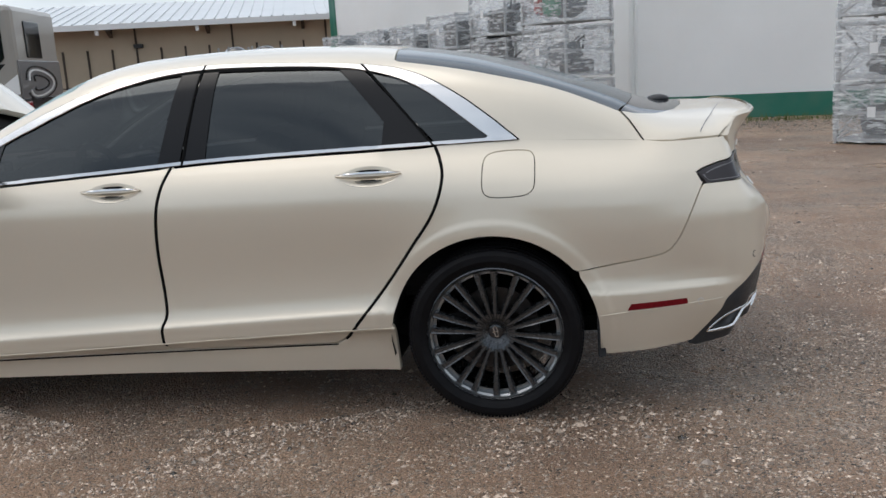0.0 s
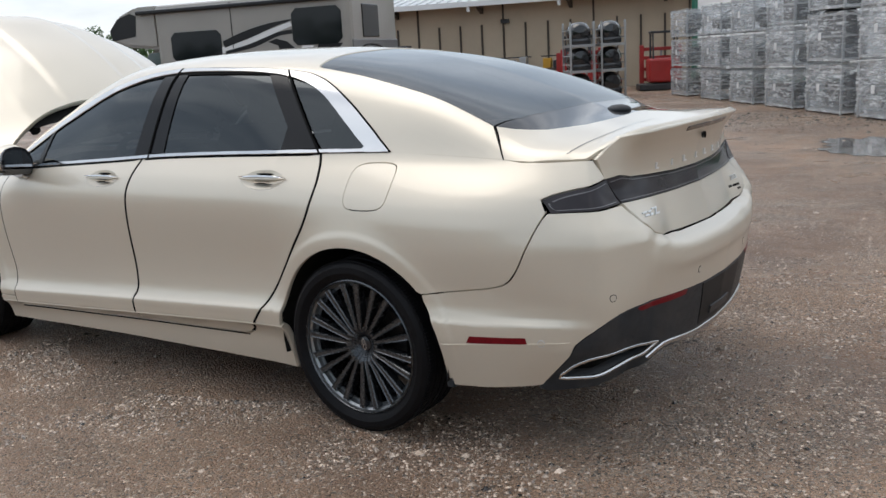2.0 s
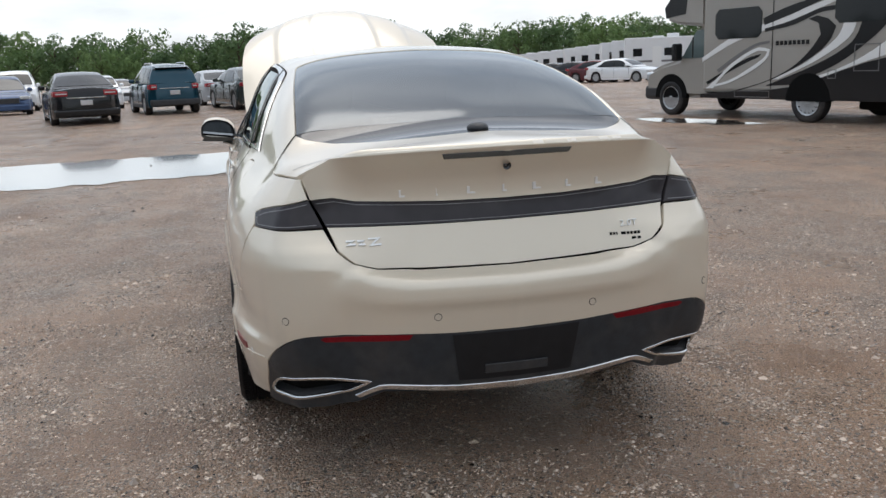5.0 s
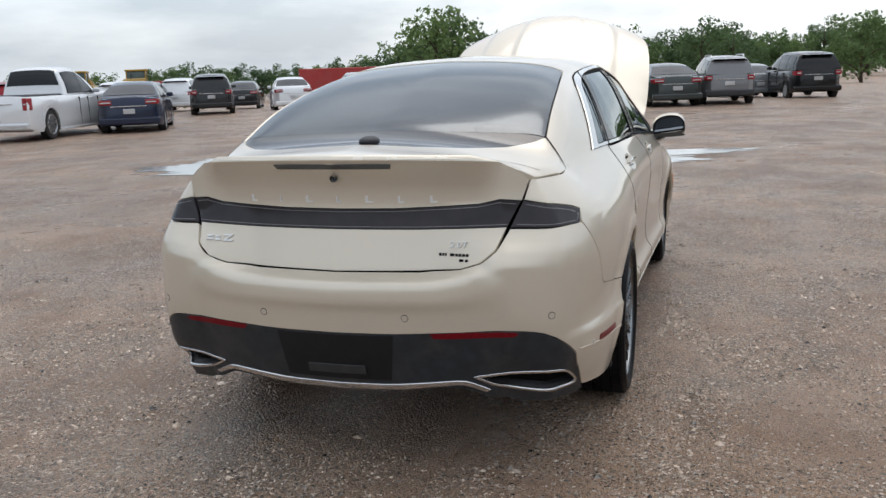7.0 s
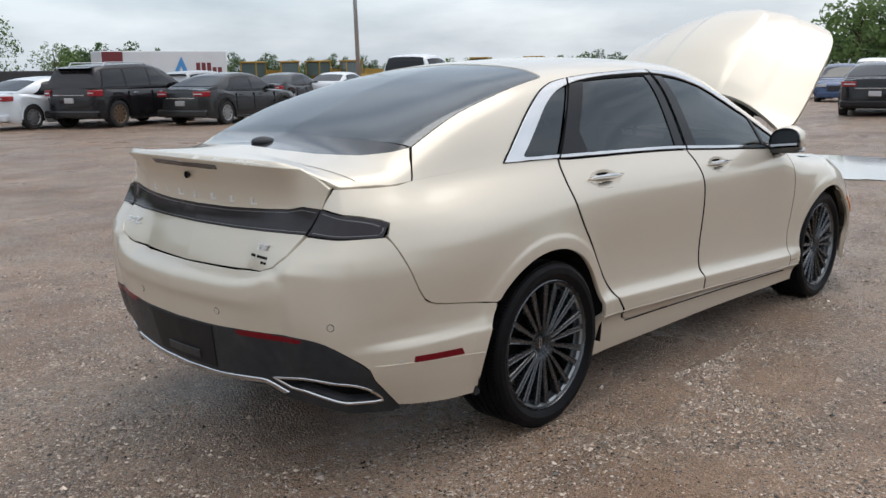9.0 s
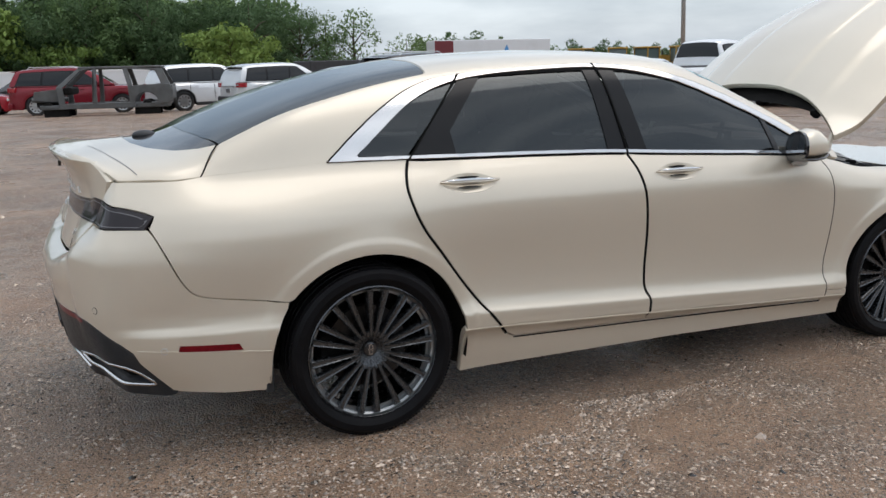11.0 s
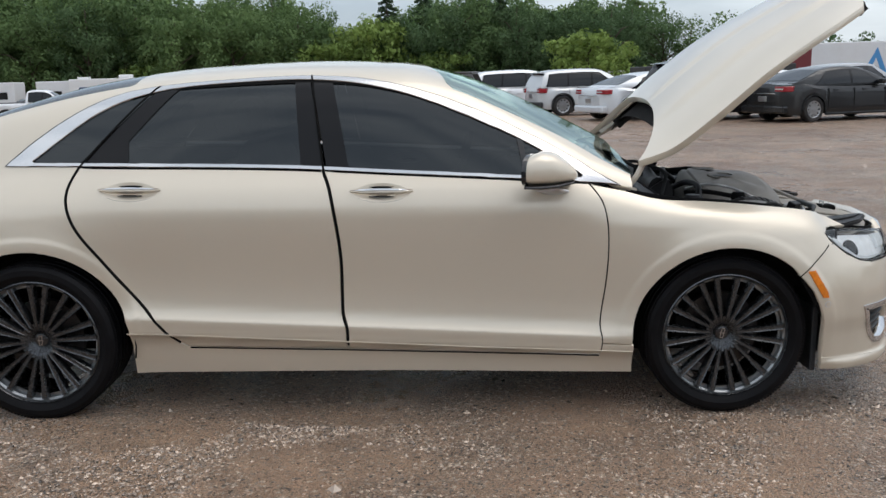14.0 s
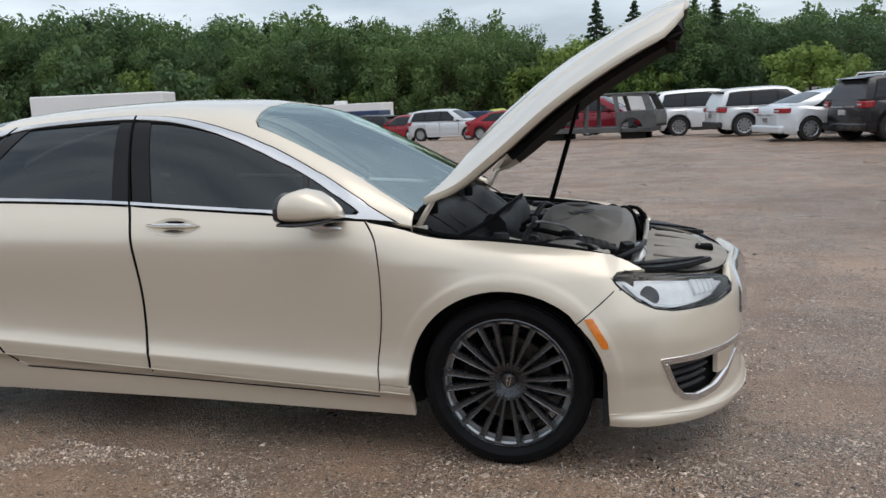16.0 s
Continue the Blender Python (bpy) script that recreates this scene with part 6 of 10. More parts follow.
bmesh.ops.recalc_face_normals(bm, faces=bm.faces)
cov = part("engine_cover", bm, M_COVER, bay, "dusty dark grey engine cover with two scoops", True, 50)
for x, y, r in ((3.03, 0.13, 0.052), (3.07, -0.03, 0.060)):
    b = bmesh.new()
    bmesh.ops.create_uvsphere(b, u_segments=24, v_segments=10, radius=1)
    for v in b.verts:
        v.co = Vector((x + r * v.co.x, y + r * 0.62 * v.co.y, cover_top(x, y) + 0.007 + 0.005 * v.co.z))
    part("cover_scoop", b, M_BAY, cov, "dark scoop in the engine cover", True)
    part("scoop_rim", tubem([(x + r * 1.04 * math.cos(a), y + r * 0.66 * math.sin(a), cover_top(x, y + r * 0.66 * math.sin(a)) + 0.010) for a in np.linspace(0, 2 * math.pi, 25)], 0.004, 6), M_COVER, cov, "", True)
# front end: radiator shroud, lock carrier, crossbar
bm = bmesh.new()
cols = []
for u in np.linspace(-1, 1, 33):
    a = abs(u)
    xe = 3.722 - 0.29 * a ** 2.6
    cols.append([bm.verts.new((3.365 + (xe - 3.365) * t, u * 0.62, 0.772 - 0.055 * t - 0.022 * a ** 2 + 0.010 * math.sin(u * 15) * math.sin(math.pi * t) + 0.008 * math.sin(math.pi * t))) for t in np.linspace(0, 1, 11)])
for p, q in zip(cols, cols[1:]):
    for k in range(10):
        bm.faces.new((p[k], p[k + 1], q[k + 1], q[k]))
bmesh.ops.recalc_face_normals(bm, faces=bm.faces)
bmesh.ops.solidify(bm, geom=bm.faces[:], thickness=0.02)
sh = part("radiator_shroud", bm, M_DUST, bay, "dusty plastic radiator shroud", True, 40)
for y in (-0.40, -0.16, 0.16, 0.40):
    part("shroud_rib", tubem([(3.40, y, 0.772), (3.50, y * 0.97, 0.760), (3.58, y * 0.94, 0.742)], 0.006, 6), M_DUST, sh, "", True)
for y, x in ((-0.5, 3.44), (-0.28, 3.60), (0.0, 3.66), (0.28, 3.60), (0.5, 3.44)):
    part("push_clip", lathem([(0.002, 0.0), (0.012, -0.002), (0.014, -0.010)], 12, "z", (x, y, 0.772 + (3.36 - x) * 0.16)), M_SEAM, sh, "", True)
part("latch", boxm((3.58, -0.04, 0.725), (3.66, 0.04, 0.752), 0.010), M_SEAM, bay, "black bonnet latch")
part("latch_bolt", tubem([(3.60, -0.02, 0.748), (3.60, -0.02, 0.768), (3.60, 0.02, 0.768), (3.60, 0.02, 0.748)], 0.004, 6), M_ALU, bay)
swept("seal_strip", [(3.40, -0.63, 0.752), (3.55, -0.565, 0.732), (3.68, -0.34, 0.715), (3.715, 0, 0.709), (3.68, 0.34, 0.715), (3.55, 0.565, 0.732), (3.40, 0.63, 0.752)], 0.005, M_SEAM, "black rubber bonnet seal", 40)
for g in (1, -1):
    bm = bmesh.new()
    add_prism(bm, [(3.26, g * 0.66), (3.28, g * 0.55), (3.44, g * 0.44), (3.60, g * 0.36), (3.64, g * 0.38), (3.55, g * 0.53), (3.43, g * 0.64)], 0.742, 0.762, "z")
    bmesh.ops.bevel(bm, geom=bm.edges[:], offset=0.006, segments=2, affect="EDGES")
    part("lamp_cover", bm, M_BAY, bay, "black plastic cover above the headlamp", True, 40)
    for k in range(3):
        swept("lamp_cover_rib", [(3.30 + 0.05 * k, g * (0.62 - 0.02 * k), 0.766), (3.42 + 0.05 * k, g * (0.55 - 0.03 * k), 0.766), (3.52 + 0.04 * k, g * (0.46 - 0.03 * k), 0.764)], 0.005, M_BAY, "", 8, 6)
    part("tower_brace", tubem([(3.36, g * 0.30, 0.812), (3.345, g * 0.50, 0.815), (3.26, g * 0.66, 0.80)], 0.012, 8), M_BAY, bay, "", True)
part("cross_tube", tubem([(3.352, -0.32, 0.80), (3.36, -0.31, 0.818), (3.366, 0.0, 0.824), (3.36, 0.31, 0.818), (3.352, 0.32, 0.80)], 0.009, 8), M_PALE, bay, "pale cross bar behind the radiator")
for g in (1, -1):
    part("cross_post", tubem([(3.352, g * 0.32, 0.80), (3.345, g * 0.33, 0.68)], 0.009, 8), M_PALE, bay)
# far side: battery, fuse box, loom
bm = bmesh.new()
add_box(bm, (2.90, 0.40, 0.60), (3.20, 0.66, 0.812), 0.02)
add_box(bm, (2.92, 0.42, 0.80), (3.18, 0.64, 0.835), 0.012)
part("fuse_box", bm, M_BAY, bay, "black fuse box", True, 40)
part("battery", boxm((2.66, 0.30, 0.60), (2.88, 0.62, 0.85), 0.02), M_BAY, bay, "black battery box")
for y in (0.36, 0.56):
    part("terminal", lathem([(0.002, 0.872), (0.012, 0.871), (0.013, 0.85)], 12, "z", (2.72, y, 0)), M_ALU, bay, "", True, 40)
swept("loom", [(2.80, 0.56, 0.86), (2.92, 0.40, 0.89), (3.05, 0.36, 0.90), (3.20, 0.37, 0.86), (3.30, 0.42, 0.80)], 0.013, M_SEAM, "black wiring loom")
swept("loom", [(2.82, -0.30, 0.86), (2.90, -0.36, 0.87), (3.00, -0.385, 0.855), (3.12, -0.39, 0.83), (3.24, -0.38, 0.80)], 0.011, M_SEAM, "black wiring loom")
swept("heater_hose", [(2.80, -0.10, 0.85), (2.86, -0.16, 0.89), (2.88, -0.30, 0.885), (2.86, -0.42, 0.84), (2.90, -0.56, 0.80)], 0.015, M_BAY, "black heater hose")
swept("heater_hose", [(2.82, 0.12, 0.86), (2.85, 0.24, 0.91), (2.88, 0.34, 0.89), (2.95, 0.40, 0.84)], 0.014, M_BAY, "black heater hose")
swept("vacuum_pipe", [(2.84, -0.24, 0.87), (2.92, -0.33, 0.90), (3.02, -0.36, 0.885), (3.10, -0.42, 0.85)], 0.006, M_ALU)
rg = random.Random(5)
for k in range(16):
    x0, y0 = rg.uniform(2.80, 3.05), rg.uniform(-0.64, -0.36)
    x1, y1 = x0 + rg.uniform(0.12, 0.3), y0 + rg.uniform(-0.10, 0.12)
    zz = rg.uniform(0.76, 0.82)
    swept("hose", [(x0, y0, zz), (x0 * 0.6 + x1 * 0.4, y0 + 0.02, zz + 0.03), (x0 * 0.3 + x1 * 0.7, y1 - 0.01, zz + 0.015), (x1, y1, zz - 0.05)], rg.choice((0.005, 0.008, 0.012)), rg.choice((M_SEAM, M_BAY, M_BAY, M_COVER)), "", 10, 7)
for k in range(10):
    x0, y0 = rg.uniform(2.9, 3.22), rg.uniform(0.30, 0.6)
    swept("hose", [(x0, y0, 0.82), (x0 + 0.06, y0 + 0.04, 0.865), (x0 + 0.12, y0 - 0.03, 0.85), (x0 + 0.16, y0 - 0.08, 0.76)], rg.choice((0.006, 0.010)), M_SEAM, "", 10, 7)
for k in range(34):
    x0, y0 = rg.uniform(2.76, 3.34), rg.choice((-1, -1, 1)) * rg.uniform(0.37, 0.64)
    w = rg.uniform(0.012, 0.034)
    bm = boxm((-w, -w * 0.7, -0.05), (w, w * 0.7, rg.uniform(0.0, 0.03)), 0.005)
    bmesh.ops.transform(bm, matrix=pose(x0, y0, 0.80, rg.uniform(-20, 20), rg.uniform(-20, 20), rg.uniform(0, 90)), verts=bm.verts)
    part("connector", bm, rg.choice((M_BAY, M_BAY, M_COVER, M_SEAM)), bay)
part("engine_block", boxm((2.85, -0.36, 0.50), (3.36, 0.34, 0.72), 0.03), M_UNDER, bay)



# ---------------------------------------------------------------- ground
def height(x, y):
    """The yard's lie: level, a little low at the sedan's nose, falling gently far off beyond the parked row."""
    x, y = np.asarray(x, float), np.asarray(y, float)
    near = np.clip(1 - (np.hypot((x - 1.2) / 1.3, y) - 2.6) / 2.8, 0, 1)
    near = near * near * (3 - 2 * near)
    h = (0.020 - 0.01396 * x) * near
    h = h - 0.028 * np.clip(y - 27, 0, 55) - 0.02 * np.clip(x - 32, 0, 100)
    return h


def ground_material():
    m = bpy.data.materials.new("wet_gravel")
    m.use_nodes = True
    n, l = m.node_tree.nodes, m.node_tree.links
    p = n["Principled BSDF"]
    geo = n.new("ShaderNodeNewGeometry")

    def noise_at(scale, detail=6, rough=0.55, stretch=None):
        z = n.new("ShaderNodeTexNoise")
        z.inputs["Scale"].default_value, z.inputs["Detail"].default_value, z.inputs["Roughness"].default_value = scale, detail, rough
        if stretch:
            mp = n.new("ShaderNodeMapping")
            mp.inputs["Scale"].default_value, mp.inputs["Rotation"].default_value = stretch[0], (0, 0, stretch[1])
            l.new(geo.outputs["Position"], mp.inputs["Vector"])
            l.new(mp.outputs[0], z.inputs["Vector"])
        else:
            l.new(geo.outputs["Position"], z.inputs["Vector"])
        return z.outputs["Fac"]

    def ramp(v, a, b, ca, cb):
        r = n.new("ShaderNodeValToRGB")
        r.color_ramp.elements[0].position, r.color_ramp.elements[0].color = a, (*ca, 1)
        r.color_ramp.elements[1].position, r.color_ramp.elements[1].color = b, (*cb, 1)
        l.new(v, r.inputs["Fac"])
        return r.outputs["Color"]

    def mix(f, a, b):
        x = n.new("ShaderNodeMix")
        x.data_type = "RGBA"
        for sock, val in ((x.inputs["Factor"], f), (x.inputs["A"], a), (x.inputs["B"], b)):
            if isinstance(val, tuple):
                sock.default_value = (*val, 1)
            elif isinstance(val, float):
                sock.default_value = val
            else:
                l.new(val, sock)
        return x.outputs["Result"]
    large = noise_at(0.45, 5, 0.6)
    mudcol = ramp(large, 0.34, 0.64, (0.215, 0.131, 0.085), (0.46, 0.305, 0.205))
    wetmud = ramp(noise_at(1.5, 7, 0.62), 0.52, 0.70, (0, 0, 0), (0.8, 0.8, 0.8))
    col = mix(wetmud, mudcol, (0.105, 0.064, 0.043))
    track = ramp(noise_at(1.0, 5, 0.6, ((0.22, 2.4, 1), radians(24))), 0.50, 0.70, (0, 0, 0), (0.40, 0.40, 0.40))
    col = mix(track, col, (0.098, 0.065, 0.046))
    # where gravel lies dense, and where mud covers it
    dense = ramp(noise_at(0.75, 8, 0.66), 0.38, 0.62, (0.04, 0.04, 0.04), (0.62, 0.62, 0.62))
    v1 = n.new("ShaderNodeTexVoronoi")
    v1.inputs["Scale"].default_value = 88
    l.new(geo.outputs["Position"], v1.inputs["Vector"])
    v2 = n.new("ShaderNodeTexVoronoi")
    v2.inputs["Scale"].default_value = 190
    l.new(geo.outputs["Position"], v2.inputs["Vector"])
    hs = n.new("ShaderNodeSeparateColor")
    l.new(v1.outputs["Color"], hs.inputs[0])
    hs2 = n.new("ShaderNodeSeparateColor")
    l.new(v2.outputs["Color"], hs2.inputs[0])

    def below(v, limit, k):
        mm = n.new("ShaderNodeMath")
        mm.operation = "MULTIPLY"
        mm.inputs[1].default_value = k
        l.new(limit, mm.inputs[0])
        c = n.new("ShaderNodeMath")
        c.operation = "LESS_THAN"
        l.new(v, c.inputs[0])
        l.new(mm.outputs[0], c.inputs[1])
        return c.outputs[0]
    pick2 = below(hs2.outputs[0], dense, 0.85)
    stone2 = ramp(hs2.outputs[1], 0.0, 1.0, (0.026, 0.019, 0.014), (0.52, 0.40, 0.305))
    col = mix(pick2, col, stone2)
    pick = below(hs.outputs[0], dense, 0.42)
    stone = ramp(hs.outputs[1], 0.0, 1.0, (0.030, 0.022, 0.017), (0.70, 0.575, 0.47))
    col = mix(pick, col, stone)
    grit = ramp(noise_at(260, 5, 0.7), 0.32, 0.68, (0.24, 0.23, 0.22), (2.05, 2.02, 1.98))
    mul = n.new("ShaderNodeMix")
    mul.data_type, mul.blend_type = "RGBA", "MULTIPLY"
    mul.inputs["Factor"].default_value = 1.0
    l.new(col, mul.inputs["A"])
    l.new(grit, mul.inputs["B"])
    l.new(mul.outputs["Result"], p.inputs["Base Color"])
    wet = ramp(noise_at(0.9, 6, 0.65), 0.44, 0.70, (0.50, 0.50, 0.50), (0.16, 0.16, 0.16))
    # soaked ground behind the tail, where rain has run off the car
    far = n.new("ShaderNodeVectorMath")
    far.operation = "DISTANCE"
    far.inputs[1].default_value = (-0.85, -1.25, 0)
    l.new(geo.outputs["Position"], far.inputs[0])
    near = n.new("ShaderNodeMath")
    near.operation = "MULTIPLY"
    near.inputs[1].default_value = 0.45
    l.new(far.outputs["Value"], near.inputs[0])
    soak = n.new("ShaderNodeMath")
    soak.operation = "MULTIPLY_ADD"
    soak.inputs[1].default_value = 0.6
    l.new(noise_at(1.6, 6, 0.65), soak.inputs[0])
    l.new(near.outputs[0], soak.inputs[2])
    soaked = ramp(soak.outputs[0], 0.40, 0.92, (1, 1, 1), (0, 0, 0))
    l.new(mix(soaked, wet, (0.10, 0.10, 0.10)), p.inputs["Roughness"])
    p.inputs["Specular IOR Level"].default_value = 0.55
    add = n.new("ShaderNodeMath")
    add.operation = "ADD"
    l.new(v1.outputs["Distance"], add.inputs[0])
    sc = n.new("ShaderNodeMath")
    sc.operation = "MULTIPLY"
    sc.inputs[1].default_value = 0.5
    l.new(v2.outputs["Distance"], sc.inputs[0])
    l.new(sc.outputs[0], add.inputs[1])
    b = n.new("ShaderNodeBump")
    b.inputs["Strength"].default_value, b.inputs["Distance"].default_value = 1.0, 0.020
    b.invert = True
    l.new(add.outputs[0], b.inputs["Height"])
    b2 = n.new("ShaderNodeBump")
    b2.inputs["Strength"].default_value, b2.inputs["Distance"].default_value = 0.35, 0.05
    l.new(noise_at(9, 6, 0.6), b2.inputs["Height"])
    l.new(b.outputs[0], b2.inputs["Normal"])
    l.new(b2.outputs[0], p.inputs["Normal"])
    return m


M_GROUND = ground_material()
axis_x = np.unique(np.concatenate([[-900, -500, -250, -120, -60, -35, -20, -14], np.arange(-10, 14, 0.16), np.arange(14, 36, 1.0), [36, 45, 60, 80, 110, 132, 160, 260, 500, 1200]]))
axis_y = np.unique(np.concatenate([[-900, -500, -250, -120, -60, -40, -30, -24, -20, -16, -13], np.arange(-10, 8, 0.16), np.arange(8, 36, 1.0), [36, 45, 60, 82, 110, 160, 260, 500, 1200]]))
gx, gy = np.meshgrid(axis_x, axis_y, indexing="ij")
gz = height(gx, gy)
close = np.clip(1 - (np.hypot(gx - 1, gy) - 6) / 5, 0, 1)
gz += close * np.array([[0.012 * noise.noise((x * 1.7, y * 1.7, 3.1)) + 0.007 * noise.noise((x * 5, y * 5, 1.7)) for y in axis_y] for x in axis_x])
ny = len(axis_y)
gf = [(i * ny + j, (i + 1) * ny + j, (i + 1) * ny + j + 1, i * ny + j + 1) for i in range(len(axis_x) - 1) for j in range(ny - 1)]
ground = mesh_from("ground", np.stack([gx, gy, gz], 2).reshape(-1, 3), gf, M_GROUND, smooth=True)
tagged(ground, "wet brown gravel yard with muddy patches", "ground", kind="structure")

# stones lying about: one joined heap of small many-sided pebbles
M_STONE = material("pebbles", (0.345, 0.268, 0.208), 0.24, 0, 0, 0.7, 0.2, 30, island=0.97)
M_CRUSHED = material("crushed_stone", (0.15, 0.128, 0.105), 0.6, 0, 0, 0.4, 0.2, 30, island=0.9)
rg = np.random.RandomState(11)
PEBBLE = np.array([(1, 0, 0), (0.3, 0.95, 0.1), (-0.8, 0.6, 0), (-0.8, -0.6, 0.1), (0.3, -0.95, 0), (0.1, 0.05, 0.75)], float)
PEBBLE_F = np.array([(0, 1, 5), (1, 2, 5), (2, 3, 5), (3, 4, 5), (4, 0, 5)])


def pebbles(name, at, size, label, spread=0.5, mat=M_STONE):
    k = len(at)
    s = size * rg.lognormal(0, spread, k)
    a = rg.uniform(0, 6.28, k)
    b = PEBBLE[None] * (1 + rg.uniform(-0.25, 0.25, (k, 6, 3))) * s[:, None, None]
    b[:, :, 1] *= rg.uniform(0.6, 1, (k, 1))
    b[:, :, 2] *= rg.uniform(0.5, 0.95, (k, 1))
    c, d = np.cos(a)[:, None], np.sin(a)[:, None]
    z = height(at[:, 0], at[:, 1]) - 0.15 * s
    V = np.stack([b[:, :, 0] * c - b[:, :, 1] * d + at[:, :1], b[:, :, 0] * d + b[:, :, 1] * c + at[:, 1:], b[:, :, 2] + z[:, None]], 2)
    F = PEBBLE_F[None] + 6 * np.arange(k)[:, None, None]
    ob = mesh_from(name, V.reshape(-1, 3).tolist(), F.reshape(-1, 3).tolist(), mat)
    return tagged(ob, label, "gravel", kind="stuff")


def round_car(count):
    """Places round the sedan, thick in some patches and thin in others."""
    out = []
    while len(out) < count:
        a, r = rg.uniform(0, 6.283), 1.0 + 4.2 * rg.uniform() ** 1.3
        x, y = 1.3 + r * 1.35 * math.cos(a), r * math.sin(a)
        if (-0.9 < x < 3.5 and abs(y) < 0.6) or noise.noise((x * 0.8, y * 0.8, 5.0)) + 0.6 * noise.noise((x * 2.3, y * 2.3, 1.0)) < rg.uniform(-1.3, 0.30):
            continue
        out.append((x, y))
    return np.array(out)


pebbles("loose_gravel", round_car(190000), 0.0042, "small wet grey and brown pebbles on the mud", 0.45)
pebbles("loose_stones", round_car(1500), 0.0080, "scattered larger grey stones on the gravel", 0.42)
pebbles("far_gravel", np.stack([rg.uniform(-6, 12, 9000), rg.uniform(-13, 14, 9000)], 1), 0.011, "scattered stones across the yard")
verge = rg.uniform(-8, 3, 5000)
pebbles("stone_verge", np.stack([verge, -12.9 + 0.9 * rg.normal(size=5000) - 0.13 * verge], 1), 0.020, "loose crushed stone along the white tarpaulin wall", 0.5, M_CRUSHED)

# puddles: flat water a hair above the ground, with ragged shores
M_WATER = material("muddy_water", (0.16, 0.14, 0.125), 0.16, 0, 1.0, 1.0)


def puddle(name, cx, cy, rx, ry, turn, seed, label, z=None):
    pts = []
    for k in range(180):
        a = 2 * math.pi * k / 180
        w = 1 + 0.30 * noise.noise((2.2 * math.cos(a) + seed, 2.2 * math.sin(a), seed)) + 0.16 * noise.noise((5 * math.cos(a), 5 * math.sin(a) + seed, 2)) + 0.12 * noise.noise((14 * math.cos(a), 14 * math.sin(a) + seed, 4)) + 0.05 * noise.noise((36 * math.cos(a), 36 * math.sin(a) + seed, 6))
        x, y = rx * w * math.cos(a), ry * w * math.sin(a)
        pts.append((cx + x * math.cos(turn) - y * math.sin(turn), cy + x * math.sin(turn) + y * math.cos(turn)))
    top = (max(float(height(*p)) for p in pts) if z is None else z) + 0.008
    bm = bmesh.new()
    bm.faces.new([bm.verts.new((x, y, top)) for x, y in pts])
    ob = part(name, bm, M_WATER)
    return tagged(ob, label, "puddle", kind="structure")


puddle("water", 9.9, 3.2, 4.7, 1.75, radians(103), 1.0, "broad shallow puddle mirroring the grey sky")
puddle("water", -0.75, -8.75, 1.55, 0.95, radians(-42), 7.0, "puddle mirroring the wrapped crates")
puddle("water", 12.8, -8.2, 1.6, 0.5, radians(20), 9.0, "small puddle beside the motorhome")
puddle("water", 9.5, -16.5, 2.0, 0.4, radians(20), 12.0, "thin puddle in front of the racks")



# ---------------------------------------------------------------- parked vehicles
M_TYRE2 = material("parked_tyre", (0.022, 0.022, 0.023), 0.75, 0, 0, 0.3, 0.25, 8, dirt=MUD, dirt_amount=0.35, dirt_scale=4)
M_RIM2 = material("silver_rim", (0.42, 0.43, 0.44), 0.35, 0.8, 0, 0.5, 0.1, 10)
M_RIM3 = material("bronze_rim", (0.20, 0.14, 0.09), 0.45, 0.6, 0, 0.5, 0.1, 10)
M_GLASS2 = material("dark_car_glass", (0.008, 0.010, 0.012), 0.05, 0, 0, 0.40)
M_GLASS3 = material("clear_car_glass", (0.10, 0.135, 0.135), 0.05, 0, 0, 0.6)
M_TRIM2 = material("grey_bumper_plastic", (0.035, 0.035, 0.037), 0.55, 0, 0, 0.4, 0.2, 9)
M_CLEARLAMP = material("clear_lamp", (0.62, 0.64, 0.66), 0.12, 0.3, 0.5)
PAINTS = {}


def paint(rgb, metal=0.25):
    if rgb not in PAINTS:
        PAINTS[rgb] = material("car_paint", rgb, 0.22, metal, 0.4, 0.3, 0.03, 3, dirt=MUD, dirt_amount=0.04, dirt_scale=2.5)
    return PAINTS[rgb]


WHEEL_CACHE = {}


